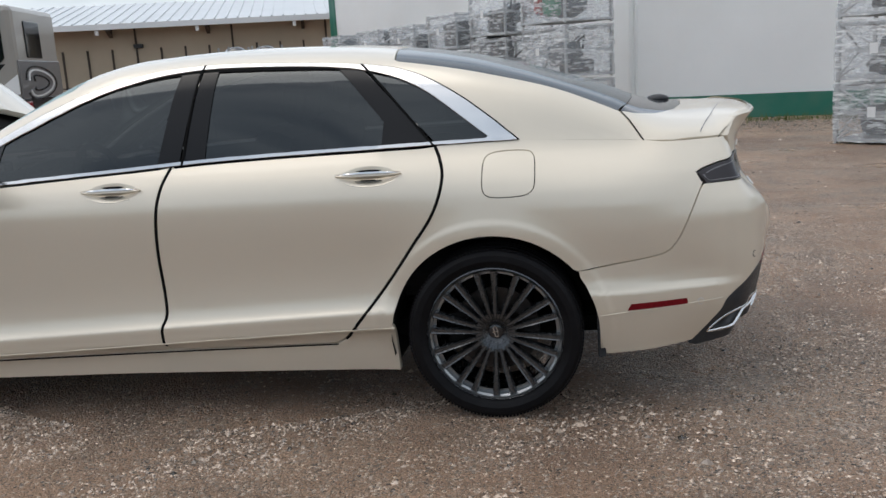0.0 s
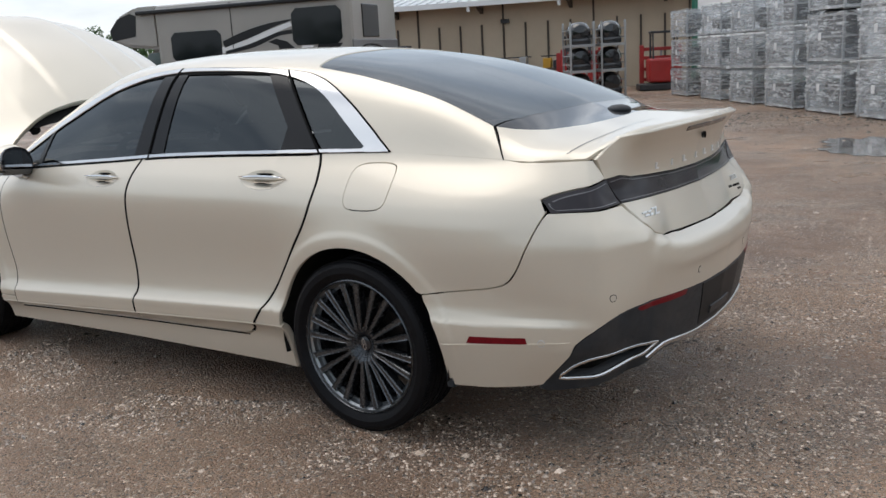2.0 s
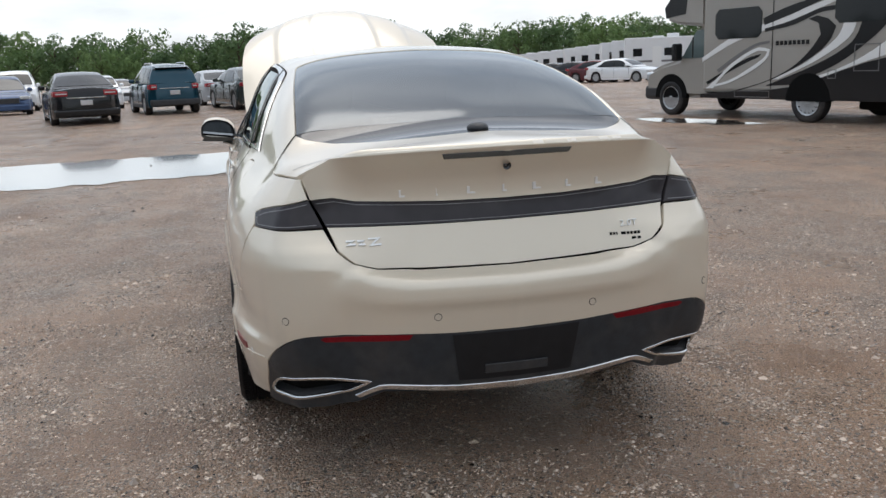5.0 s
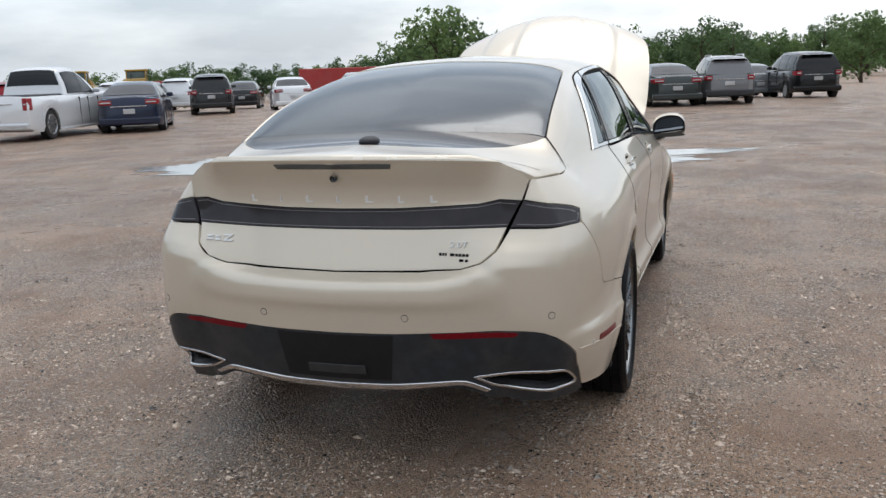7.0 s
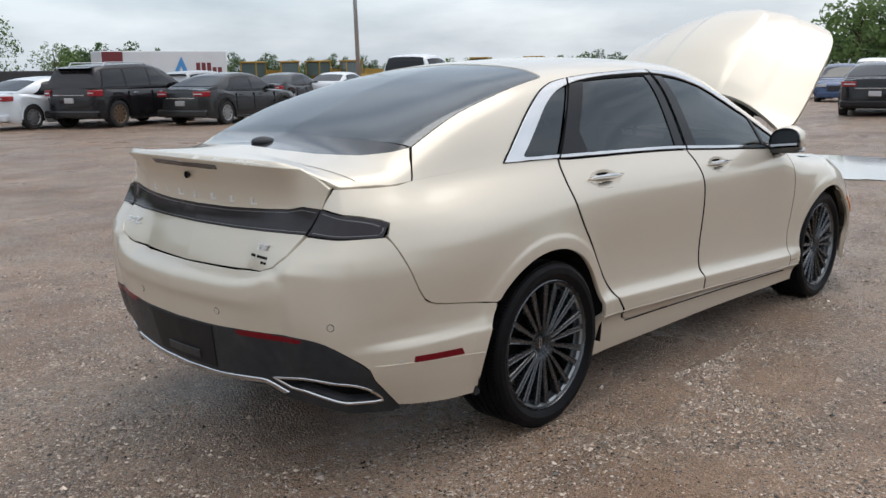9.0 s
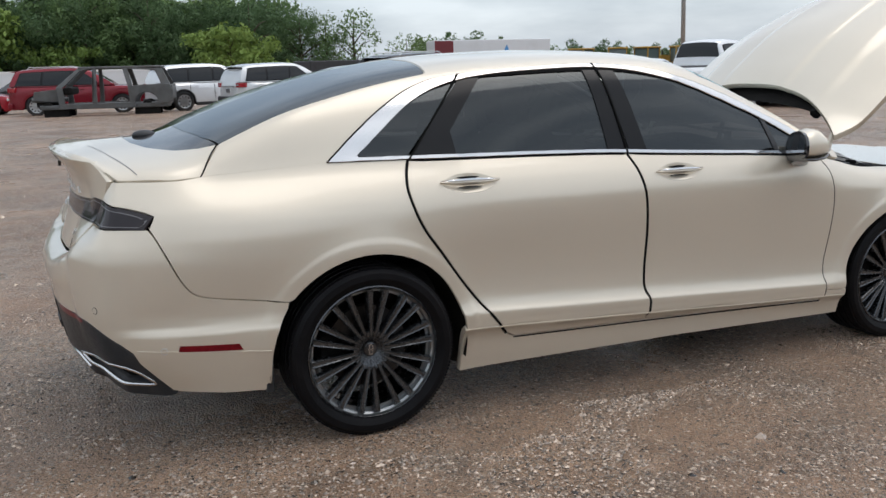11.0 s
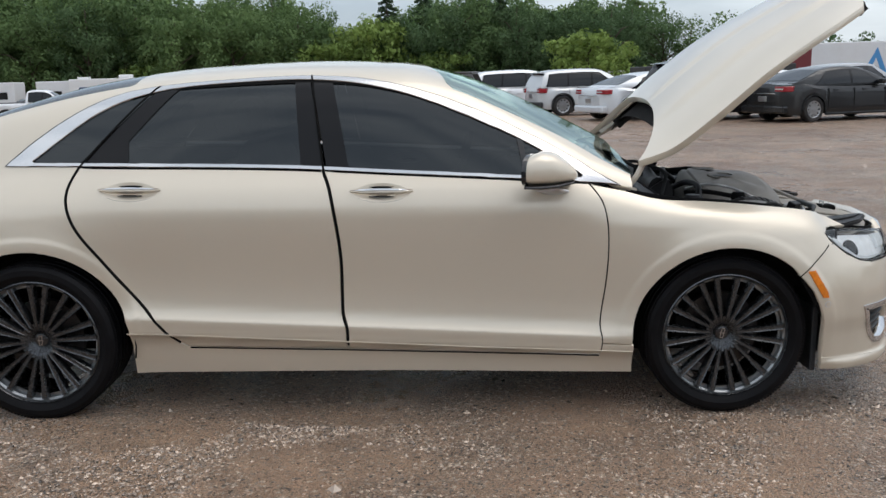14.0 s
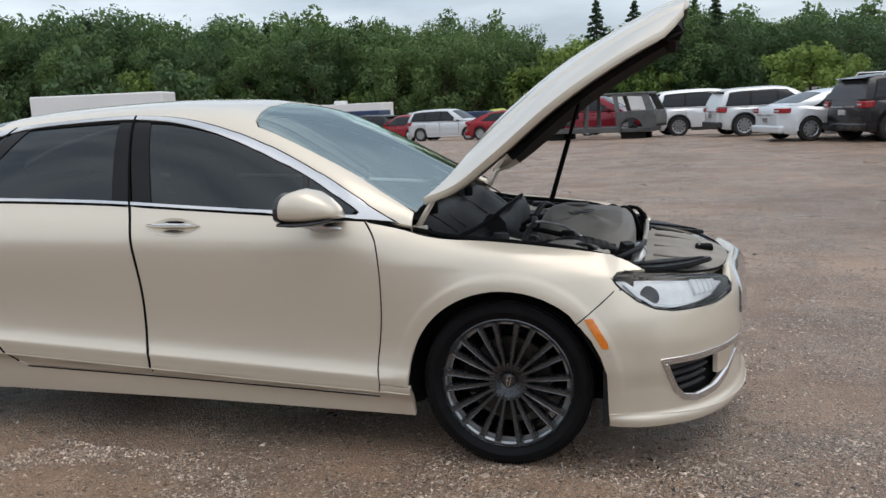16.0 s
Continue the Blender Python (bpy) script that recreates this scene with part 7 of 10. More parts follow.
def simple_wheel(parent, x, y, r, rim_mat, spokes=10):
    """A tyre with its rim and spokes."""
    key = (round(r, 3), rim_mat.name, spokes)
    if key not in WHEEL_CACHE:
        k = 0.68
        bm = lathem([(r * k, 0.10), (r * 0.80, 0.115), (r * 0.93, 0.11), (r, 0.085), (r, -0.085), (r * 0.93, -0.11), (r * k, -0.10)], 28)
        t = bpy.data.meshes.new("tyre")
        bm.to_mesh(t), bm.free()
        t.shade_smooth(), t.set_sharp_from_angle(angle=radians(40)), t.materials.append(M_TYRE2)
        bm = lathem([(r * k, 0.10), (r * (k - 0.03), 0.106), (r * (k - 0.07), 0.09), (r * (k - 0.09), 0.03), (0.01, 0.02)], 28)
        q = bpy.data.meshes.new("rim")
        bm.to_mesh(q), bm.free()
        q.shade_smooth(), q.set_sharp_from_angle(angle=radians(40)), q.materials.append(M_UNDER)
        bm = bmesh.new()
        for i in range(spokes):
            a = 2 * math.pi * i / spokes
            add_prism(bm, [(-0.045 * r / 0.34, 0.0), (0.045 * r / 0.34, 0.0), (0.028 * r / 0.34, r * k), (-0.028 * r / 0.34, r * k)], 0.06, 0.098)
            bmesh.ops.transform(bm, matrix=Matrix.Rotation(a, 4, "Y"), verts=bm.verts[-8:])
        add_lathe(bm, [(0.005, 0.105), (0.05, 0.103), (0.065, 0.09), (0.065, 0.05)], 16)
        add_lathe(bm, [(r * (k + 0.0), 0.098), (r * (k - 0.02), 0.108), (r * (k - 0.09), 0.094)], 28)
        s = bpy.data.meshes.new("spokes")
        bm.to_mesh(s), bm.free()
        s.materials.append(rim_mat)
        WHEEL_CACHE[key] = (t, q, s)
    t, q, s = WHEEL_CACHE[key]
    w = new("wheel", t)
    w.parent = parent
    w.matrix_basis = pose(x, y, r, 0, 0, 0 if y > 0 else 180)
    for nm, me in (("rim", q), ("spoke_face", s)):
        o = new(nm, me)
        o.parent = w
    return w


def vehicle(label, category, at, yaw, size, colour, shape="sedan", rim_mat=None, group="parked cars", lower=None, roof_rails=False, glass_mat=None, base=None, kind_front="plain",
            wheels=(0.19, 0.80), wheel_r=0.335, spare=False):
    """A parked car. size: length, width, height. Its origin is on the ground below the middle, x forward."""
    ln, wd, ht = size
    z0 = float(height(at[0], at[1])) if base is None else base
    car = thing({"sedan": "parked_sedan", "suv": "parked_suv", "hatch": "parked_hatchback", "pickup": "pickup_truck"}[shape], (at[0], at[1], z0), label, category, group, yaw=yaw)
    pm = paint(colour)
    gm = glass_mat or M_GLASS2
    rim_mat = rim_mat or M_RIM2
    X = lambda f: (f - 0.5) * ln
    if shape == "sedan":
        belt, hood, tail = ht * 0.635, ht * 0.60, ht * 0.685
        g0, g1, g2, g3 = 0.085, 0.29, 0.545, 0.755
        top = [(0, ht * 0.60), (0.012, tail * 0.985), (0.14, tail * 1.005), (0.24, belt * 1.02), (0.70, belt * 0.985), (0.80, hood * 1.03), (0.93, hood * 0.93), (0.985, hood * 0.78), (1, hood * 0.62)]
    elif shape == "hatch":
        belt, hood, tail = ht * 0.60, ht * 0.58, ht * 0.62
        g0, g1, g2, g3 = 0.02, 0.10, 0.52, 0.80
        top = [(0, ht * 0.52), (0.02, belt), (0.74, belt * 0.97), (0.82, hood), (0.94, hood * 0.88), (1, hood * 0.60)]
    elif shape == "suv":
        belt, hood, tail = ht * 0.605, ht * 0.60, ht * 0.62
        g0, g1, g2, g3 = 0.012, 0.075, 0.55, 0.745
        top = [(0, ht * 0.50), (0.012, belt), (0.70, belt * 0.985), (0.78, hood * 1.0), (0.93, hood * 0.94), (0.985, hood * 0.80), (1, hood * 0.60)]
    else:
        belt, hood, tail = ht * 0.60, ht * 0.615, ht * 0.62
        g0, g1, g2, g3 = 0.385, 0.40, 0.62, 0.735
        top = [(0, ht * 0.58), (0.004, belt * 1.0), (0.375, belt), (0.39, belt), (0.70, belt), (0.77, hood * 1.02), (0.95, hood * 0.97), (1, hood * 0.72)]
    wr = wheel_r
    wx = (X(wheels[0]), X(wheels[1]))
    clear = 0.24 if shape in ("suv", "pickup") else 0.19
    # lower body, lofted from stations along the car; its lower edge rises over the wheels
    fx = np.unique(np.concatenate([np.linspace(0, 1, 41), [0.004, 0.012, 0.03, 0.97, 0.988, 0.996]] + [[(w + q * wr * 1.16) / ln + 0.5 for q in np.cos(np.linspace(0, math.pi, 13))] for w in wx]))
    fx = fx[(fx >= 0) & (fx <= 1)]
    tz = pchip(*zip(*top), fx)
    V, ring = [], 11
    for f, z in zip(fx, tz):
        x = X(f)
        e = min(f, 1 - f)
        w = wd / 2 * (1 - (0.26 if shape != "pickup" else 0.06) * max(0, 1 - e / 0.12) ** 2.4 - (0.05 if shape != "pickup" else 0.0) * max(0, 1 - e / 0.3) ** 2)
        lo = clear + 0.10 * max(0, 1 - e / 0.06)
        for c in wx:
            d = abs(x - c)
            if d < wr * 1.16:
                lo = max(lo, wr + math.sqrt(max(0, (wr * 1.16) ** 2 - d * d)))
        lo = min(lo, z - 0.12)
        sh = z - 0.05
        prof = [(w * 0.965, lo), (w * 0.995, lo + (sh - lo) * 0.12), (w, lo + (sh - lo) * 0.3), (w * 0.985, lo + (sh - lo) * 0.55), (w * 0.992, lo + (sh - lo) * 0.78), (w * 0.965, lo + (sh - lo) * 0.95), (w * 0.92, z - 0.012), (w * 0.80, z + 0.006), (w * 0.55, z + 0.02), (w * 0.25, z + 0.028), (0, z + 0.03)]
        V += [(x, y, q) for y, q in prof] + [(x, -y, q) for y, q in prof[:-1][::-1]]
    m = 2 * ring - 1
    F = [(i * m + j, (i + 1) * m + j, (i + 1) * m + j + 1, i * m + j + 1) for i in range(len(fx) - 1) for j in range(m - 1)]
    F += [tuple(range(m)), tuple(reversed(range((len(fx) - 1) * m, len(fx) * m)))]
    body = mesh_from("body", V, F, pm, car, "", smooth=True)
    body.data.set_sharp_from_angle(angle=radians(38))
    part("underbody", boxm((X(0.05), -wd * 0.40, clear + 0.02), (X(0.95), wd * 0.40, belt * 0.72), 0.05), M_UNDER, car)
    # cabin: lofted along the roof line, with a dark glass band and panes let into it
    hw, rw = wd / 2 * 0.925, wd / 2 * 0.66
    line = {"sedan": [(0.075, 0.70), (0.13, 0.765), (0.20, 0.855), (0.28, 0.945), (0.36, 0.987), (0.45, 1.0), (0.52, 0.988), (0.585, 0.935), (0.66, 0.83), (0.755, 0.655)],
            "hatch": [(0.02, 0.62), (0.05, 0.78), (0.10, 0.915), (0.18, 0.97), (0.35, 1.0), (0.47, 0.99), (0.56, 0.925), (0.66, 0.79), (0.80, 0.60)],
            "suv": [(0.015, 0.62), (0.035, 0.79), (0.065, 0.925), (0.11, 0.965), (0.25, 0.99), (0.42, 1.0), (0.52, 0.985), (0.58, 0.935), (0.66, 0.80), (0.755, 0.62)],
            "pickup": [(0.383, 0.60), (0.389, 0.80), (0.397, 0.94), (0.42, 0.98), (0.50, 1.0), (0.57, 0.985), (0.62, 0.92), (0.68, 0.78), (0.745, 0.61)]}[shape]
    g0, g3 = line[0][0], line[-1][0]
    g1, g2 = line[3][0], line[-4][0]
    n = 41
    us = np.unique(np.concatenate([np.linspace(0, 1, n - 8), [0.006, 0.02, 0.04, 0.97, 0.985], np.linspace(0.02, 0.12, 5)[1:4]]))
    n = len(us)
    fs_ = g0 + (g3 - g0) * us
    zr = pchip(*zip(*line), fs_) * ht
    zlow = np.interp(us, [0, 0.25, 1], [line[0][1] * ht - 0.012, belt * 1.0, line[-1][1] * ht - 0.012])
    rows = []
    for u, f, z, zb in zip(us, fs_, zr, zlow):
        yb = hw * float(pchip([0, 0.10, 0.45, 0.85, 1], [0.86 if shape == "sedan" else 0.93, 0.965, 1.0, 0.975, 0.90], [u])[0])
        tall = max(z - zb, 0.004)
        full = min(1.0, tall / (ht * 0.34))
        ye = yb - (yb - rw) * full ** 1.25
        drop = 0.055 * full
        row = [(yb + (ye - yb) * v ** 1.35 + 0.02 * full * math.sin(math.pi * v), zb + (z - drop - zb) * v) for v in (0, 0.12, 0.3, 0.55, 0.8, 0.92, 1.0)]
        row += [(ye * 0.93, z - drop * 0.42), (ye * 0.72, z - drop * 0.10), (ye * 0.36, z + 0.008 * full), (0, z + 0.012 * full)]
        rows.append([(X(f), y, q) for y, q in row])
    half = np.array(rows)
    Va = np.concatenate([half, (half[:, :-1] * (1, -1, 1))[:, ::-1]], 1)
    m = Va.shape[1]
    F = [(i * m + j, (i + 1) * m + j, (i + 1) * m + j + 1, i * m + j + 1) for i in range(n - 1) for j in range(m - 1)]
    cabin = mesh_from("cabin", Va.reshape(-1, 3), F, pm, car, "", smooth=True)
    cabin.data.set_sharp_from_angle(angle=radians(40))

    def cab(u, v, g):
        """A place on the cabin's side, u along, v from sill to roof edge."""
        i = np.interp(u, us, np.arange(n))
        k = int(min(i, n - 2))
        row = half[k] * (1 - (i - k)) + half[k + 1] * (i - k)
        p = np.array([np.interp(v, (0, 0.12, 0.3, 0.55, 0.8, 0.92, 1.0), row[:7, q]) for q in range(3)])
        return p * (1, g, 1)

    def pane(name, a, b, lo, hi, g, off, mat, slant=(0, 0)):
        """A thin curved pane over the cabin's side; slant leans its rear and front ends."""
        V, k = [], max(4, int((b - a) * 26))
        vs = (lo, lo + (hi - lo) * 0.35, lo + (hi - lo) * 0.7, hi)
        for lift in (off, off - 0.012):
            for v in vs:
                t = (v - lo) / (hi - lo)
                for u in np.linspace(a + slant[0] * t, b + slant[1] * t, k):
                    V.append(cab(u, v, g) + np.array((0, g * lift, lift * 0.4)))
        F = [(r * k + i, r * k + i + 1, (r + 1) * k + i + 1, (r + 1) * k + i) for r in range(3) for i in range(k - 1)]
        loop = list(range(k)) + [k * 2 - 1, k * 3 - 1] + list(range(4 * k - 1, 3 * k - 1, -1)) + [2 * k, k]
        F += [(p, q, q + 4 * k, p + 4 * k) for p, q in zip(loop, loop[1:] + loop[:1])]
        ob = mesh_from(name, V, F, mat, car, "", smooth=True)
        ob.data.set_sharp_from_angle(angle=radians(35))
        bmt = bmesh.new()
        bmt.from_mesh(ob.data)
        bmesh.ops.recalc_face_normals(bmt, faces=bmt.faces)
        bmt.to_mesh(ob.data), bmt.free()
    span, cuts, sl = {"sedan": ((0.17, 0.93), ((0.19, 0.27), (0.285, 0.545), (0.565, 0.90)), (0.16, -0.20)), "hatch": ((0.08, 0.93), ((0.10, 0.25), (0.27, 0.53), (0.55, 0.90)), (0.07, -0.26)),
                      "suv": ((0.05, 0.93), ((0.065, 0.29), (0.31, 0.56), (0.58, 0.90)), (0.055, -0.24)), "pickup": ((0.07, 0.93), ((0.09, 0.44), (0.47, 0.90)), (0.02, -0.24))}[shape]
    for g in (1, -1):
        pane("window_band", *span, 0.05, 0.90, g, 0.006, M_PILLAR, sl)
        for k, (a, b) in enumerate(cuts):
            last = k == len(cuts) - 1
            pane("side_window", a, b, 0.10, 0.85, g, 0.010, gm, (sl[0] * 0.9 if k == 0 else 0.02, sl[1] * 0.93 if last else (sl[0] * 0.5 if k == 0 and shape == "sedan" else 0.02)))
        # mirror, handles, door seams
        mx, my, mz = cab(0.86, 0.02, g)
        y0, y1 = sorted((my + g * 0.02, my + g * 0.21))
        part("door_mirror", boxm((mx - 0.10, y0, mz + 0.01), (mx + 0.04, y1, mz + 0.15), 0.045), pm, car)
        for u in (0.36, 0.66):
            hx = X(g0 + (g3 - g0) * u)
            y0, y1 = sorted((g * wd * 0.478, g * wd * 0.503))
            part("door_handle", boxm((hx, y0, belt * 0.875), (hx + 0.17, y1, belt * 0.875 + 0.03), 0.010), M_SATIN if rim_mat is M_RIM3 else pm, car)
        for u in (0.31, 0.575, 0.90):
            hx = X(g0 + (g3 - g0) * u)
            y0, y1 = sorted((g * wd * 0.470, g * wd * 0.5006))
            part("door_seam", boxm((hx, y0, clear + 0.12), (hx + 0.008, y1, belt * 0.93)), M_SEAM, car)
        y0, y1 = sorted((g * wd * 0.46, g * wd * 0.503))
        part("sill", boxm((wx[0] + wr * 1.2, y0, clear - 0.02), (wx[1] - wr * 1.2, y1, clear + (0.11 if lower else 0.05)), 0.02), M_TRIM2 if lower else pm, car)
        for c in wx:
            bm = bmesh.new()
            a = np.linspace(-0.1, math.pi + 0.1, 19)
            o = [(c + wr * 1.20 * math.cos(t), wr + wr * 1.20 * math.sin(t)) for t in a]
            q = [(c + wr * 1.10 * math.cos(t), wr + wr * 1.10 * math.sin(t)) for t in a]
            add_prism(bm, o + q[::-1], *sorted((g * wd * 0.482, g * wd * 0.502)))
            part("arch_lip", bm, M_TRIM2 if lower else pm, car)
            simple_wheel(car, c, g * (wd / 2 - 0.115), wr, rim_mat)
        # lamps that wrap the corners: plan wedges that follow the body's taper
        if shape == "sedan":
            y0, y1, yz, zz = wd * 0.25, wd * 0.425, wd * 0.468, (tail * 0.81, tail * 0.945)
        elif shape == "pickup":
            y0, y1, yz, zz = wd * 0.40, wd * 0.455, wd * 0.492, (belt * 0.70, belt * 0.97)
        else:
            y0, y1, yz, zz = wd * 0.32, wd * 0.425, wd * 0.470, (belt * 0.83, belt * 0.985)
        bm = bmesh.new()
        deep = 0.05 if shape in ("sedan", "suv", "hatch") else 0.025
        add_prism(bm, [(X(-0.003), g * y0), (X(-0.001), g * y1), (X(0.012), g * (y1 + yz) / 2), (X(deep), g * yz), (X(deep + 0.02), g * yz * 0.94), (X(0.02), g * y0)], *zz, "z")
        bmesh.ops.bevel(bm, geom=bm.edges[:], offset=0.012, segments=1, affect="EDGES")
        lamp = part("tail_lamp", bm, M_REDLAMP, car, "red tail lamp")
        bm = bmesh.new()
        zc = zz[0] * 0.5 + zz[1] * 0.5
        add_box(bm, (X(-0.006), *sorted((g * y0 * 1.05, g * y1 * 0.98))[:1], zc - 0.016), (X(0.0), sorted((g * y0 * 1.05, g * y1 * 0.98))[1], zc + 0.016), 0.004)
        part("reversing_lens", bm, M_CLEARLAMP, lamp)
        bm = bmesh.new()
        add_prism(bm, [(X(1.0), g * wd * 0.25), (X(0.992), g * wd * 0.36), (X(0.975), g * wd * 0.43), (X(0.935), g * wd * 0.472), (X(0.93), g * wd * 0.40), (X(0.97), g * wd * 0.24)], hood * 0.72, hood * 0.85, "z")
        bmesh.ops.bevel(bm, geom=bm.edges[:], offset=0.012, segments=1, affect="EDGES")
        part("headlamp", bm, M_CLEARLAMP, car, "clear headlamp")
        if roof_rails:
            part("roof_rail", tubem([(X(g1 + 0.03), g * rw * 0.9, ht * 0.955), (X(g1 + 0.05), g * rw * 0.9, ht + 0.02), (X(g2 - 0.06), g * rw * 0.92, ht + 0.03), (X(g2 - 0.02), g * rw * 0.92, ht * 0.965)], 0.018, 6), M_SATIN, car)
    # screens: curved panes over the sloping ends of the loft
    for nm, ua, ub in (("rear_window", 0.05 if shape != "pickup" else 0.012, {"sedan": 0.27, "hatch": 0.09, "suv": 0.062, "pickup": 0.05}[shape]), ("windscreen", {"sedan": 0.745, "hatch": 0.70, "suv": 0.755, "pickup": 0.67}[shape], 0.955)):
        k, V = 7, []
        for lift in (0.008, -0.006):
            for u in np.linspace(ua, ub, k):
                i = np.interp(u, us, np.arange(n))
                q = int(min(i, n - 2))
                row = half[q] * (1 - (i - q)) + half[q + 1] * (i - q)
                top = row[6:]
                sg = -1 if nm == "rear_window" else 1
                pts = [top[1] * 0.85 + top[0] * 0.15, top[2], top[3], top[4]]
                pts = pts + [p * (1, -1, 1) for p in pts[:-1][::-1]]
                V += [p + np.array((sg * lift, 0, lift)) for p in pts]
        w = 7
        F = [(r * w + j, r * w + j + 1, (r + 1) * w + j + 1, (r + 1) * w + j) for r in range(k - 1) for j in range(w - 1)]
        loop = list(range(w)) + [r * w + w - 1 for r in range(1, k)] + list(range(k * w - 2, (k - 1) * w - 1, -1)) + [r * w for r in range(k - 2, 0, -1)]
        F += [(p, q, q + k * w, p + k * w) for p, q in zip(loop, loop[1:] + loop[:1])]
        bmt = bmesh.new()
        vv = [bmt.verts.new(p) for p in V]
        for f in F:
            bmt.faces.new([vv[i] for i in f])
        bmesh.ops.recalc_face_normals(bmt, faces=bmt.faces)
        part(nm, bmt, gm, car, "", True, 35)
    if shape in ("suv", "hatch"):
        z1 = ht * 0.925
        part("roof_spoiler", prismm([(X(0.02), z1), (X(0.10), z1 + 0.045), (X(0.12), z1 + 0.02), (X(0.05), z1 - 0.02)], -rw * 0.88, rw * 0.88), pm, car)
    # bumpers, plates, badges
    dark_b = M_TRIM2 if (lower or shape == "pickup") else pm
    part("rear_bumper", boxm((X(-0.008), -wd * 0.455, clear + 0.05), (X(0.03), wd * 0.455, clear + 0.26), 0.05), M_SATIN if shape == "pickup" else dark_b, car)
    part("front_bumper", boxm((X(0.965), -wd * 0.42, clear + 0.02), (X(1.004), wd * 0.42, clear + 0.25), 0.05), dark_b, car)
    part("front_grille", boxm((X(0.985), -wd * 0.23, hood * 0.55), (X(1.003), wd * 0.23, hood * 0.78), 0.02), M_TRIM2, car)
    pz = tail * (0.62 if shape == "sedan" else 0.70)
    part("plate_bar", boxm((X(-0.006), -0.16, pz - 0.07), (X(0.004), 0.16, pz + 0.07), 0.01), M_SATIN if shape != "pickup" else M_TRIM2, car, "plain plate without writing")
    part("tail_trim", boxm((X(-0.005), -wd * 0.27, pz + 0.13), (X(0.004), wd * 0.27, pz + 0.155), 0.006), M_CHROME, car)
    if shape == "pickup":
        part("load_bed", boxm((X(0.02), -wd * 0.42, belt * 0.72), (X(0.37), wd * 0.42, belt * 1.035), 0.02), M_TRIM2, car, "dark load bed")
    return car


def at_left_wheel(p, yaw, ln, wd, wheels, which=0, side=1):
    """The middle of a car whose wheel (0 rear, 1 front; side 1 left) stands at p."""
    x, y = (wheels[which] - 0.5) * ln, side * (wd / 2 - 0.1)
    c, s = math.cos(radians(yaw)), math.sin(radians(yaw))
    return (p[0] - (x * c - y * s), p[1] - (x * s + y * c))


BLACK, WHITE, SILVER, CHAR, NAVY, TEAL, REDP = (0.008, 0.008, 0.009), (0.78, 0.79, 0.80), (0.42, 0.43, 0.44), (0.026, 0.027, 0.028), (0.018, 0.026, 0.055), (0.010, 0.055, 0.085), (0.32, 0.015, 0.025)
WS = (0.19, 0.80)
# row ahead of the sedan, seen from behind
vehicle("black parked sedan with red tail lamps", "car", (25.3, 5.6), 14, (5.0, 1.90, 1.48), BLACK)
vehicle("dark teal compact suv with a silver rear skid plate", "car", (28.9, 3.4), 15, (4.28, 1.78, 1.66), TEAL, "suv", lower=True, roof_rails=True)
vehicle("dark grey-green parked sedan with upright tail lamps", "car", (29.6, 0.5), 15, (4.95, 1.84, 1.46), (0.05, 0.058, 0.055))
vehicle("grey parked suv with silver roof rails", "car", (30.3, -1.5), 8, (4.65, 1.80, 1.66), (0.20, 0.20, 0.205), "suv", lower=True, roof_rails=True)
vehicle("black parked suv with silver wheels", "car", (35.0, -4.6), 12, (4.8, 1.92, 1.80), BLACK, "suv")
vehicle("blue parked hatchback facing the yard", "car", (34.6, 9.9), 196, (4.3, 1.75, 1.50), (0.05, 0.085, 0.17), "hatch")
vehicle("pale gold parked suv facing the yard", "car", (36.0, 13.6), 198, (4.7, 1.85, 1.70), (0.38, 0.34, 0.29), "suv")
vehicle("white parked sedan facing the yard", "car", (38.5, 6.9), 190, (4.8, 1.85, 1.46), WHITE)
vehicle("white pickup truck parked behind the blue hatchback", "truck", (43.0, 11.3), 190, (5.8, 1.98, 1.92), WHITE, "pickup", wheel_r=0.38)
vehicle("white parked hatchback behind the row", "car", (46.0, 8.4), 190, (4.3, 1.8, 1.55), WHITE, "hatch")
vehicle("silver parked sedan behind the teal suv", "car", (36.5, 1.9), 15, (4.8, 1.83, 1.47), SILVER)
vehicle("grey parked sedan behind the row", "car", (38.0, -2.7), 12, (4.8, 1.83, 1.45), (0.16, 0.17, 0.175))
for k in range(8):
    vehicle("pale parked sedan in the far row", "car", (52.0 + 1.5 * k, 10.5 - 2.6 * k), 195, (4.7, 1.82, 1.48), (WHITE, SILVER, CHAR, WHITE, (0.2, 0.02, 0.03), SILVER, WHITE, CHAR)[k])
for k in range(4):
    b, d = radians(-20.4 - 1.35 * k), 66 - 3 * k
    vehicle("parked car before the row of caravans", "car", (-3.7 + d * math.cos(b), 0.8 + d * math.sin(b)), 215, (4.7, 1.82, 1.46), (CHAR, CHAR, (0.10, 0.02, 0.025), WHITE)[k])
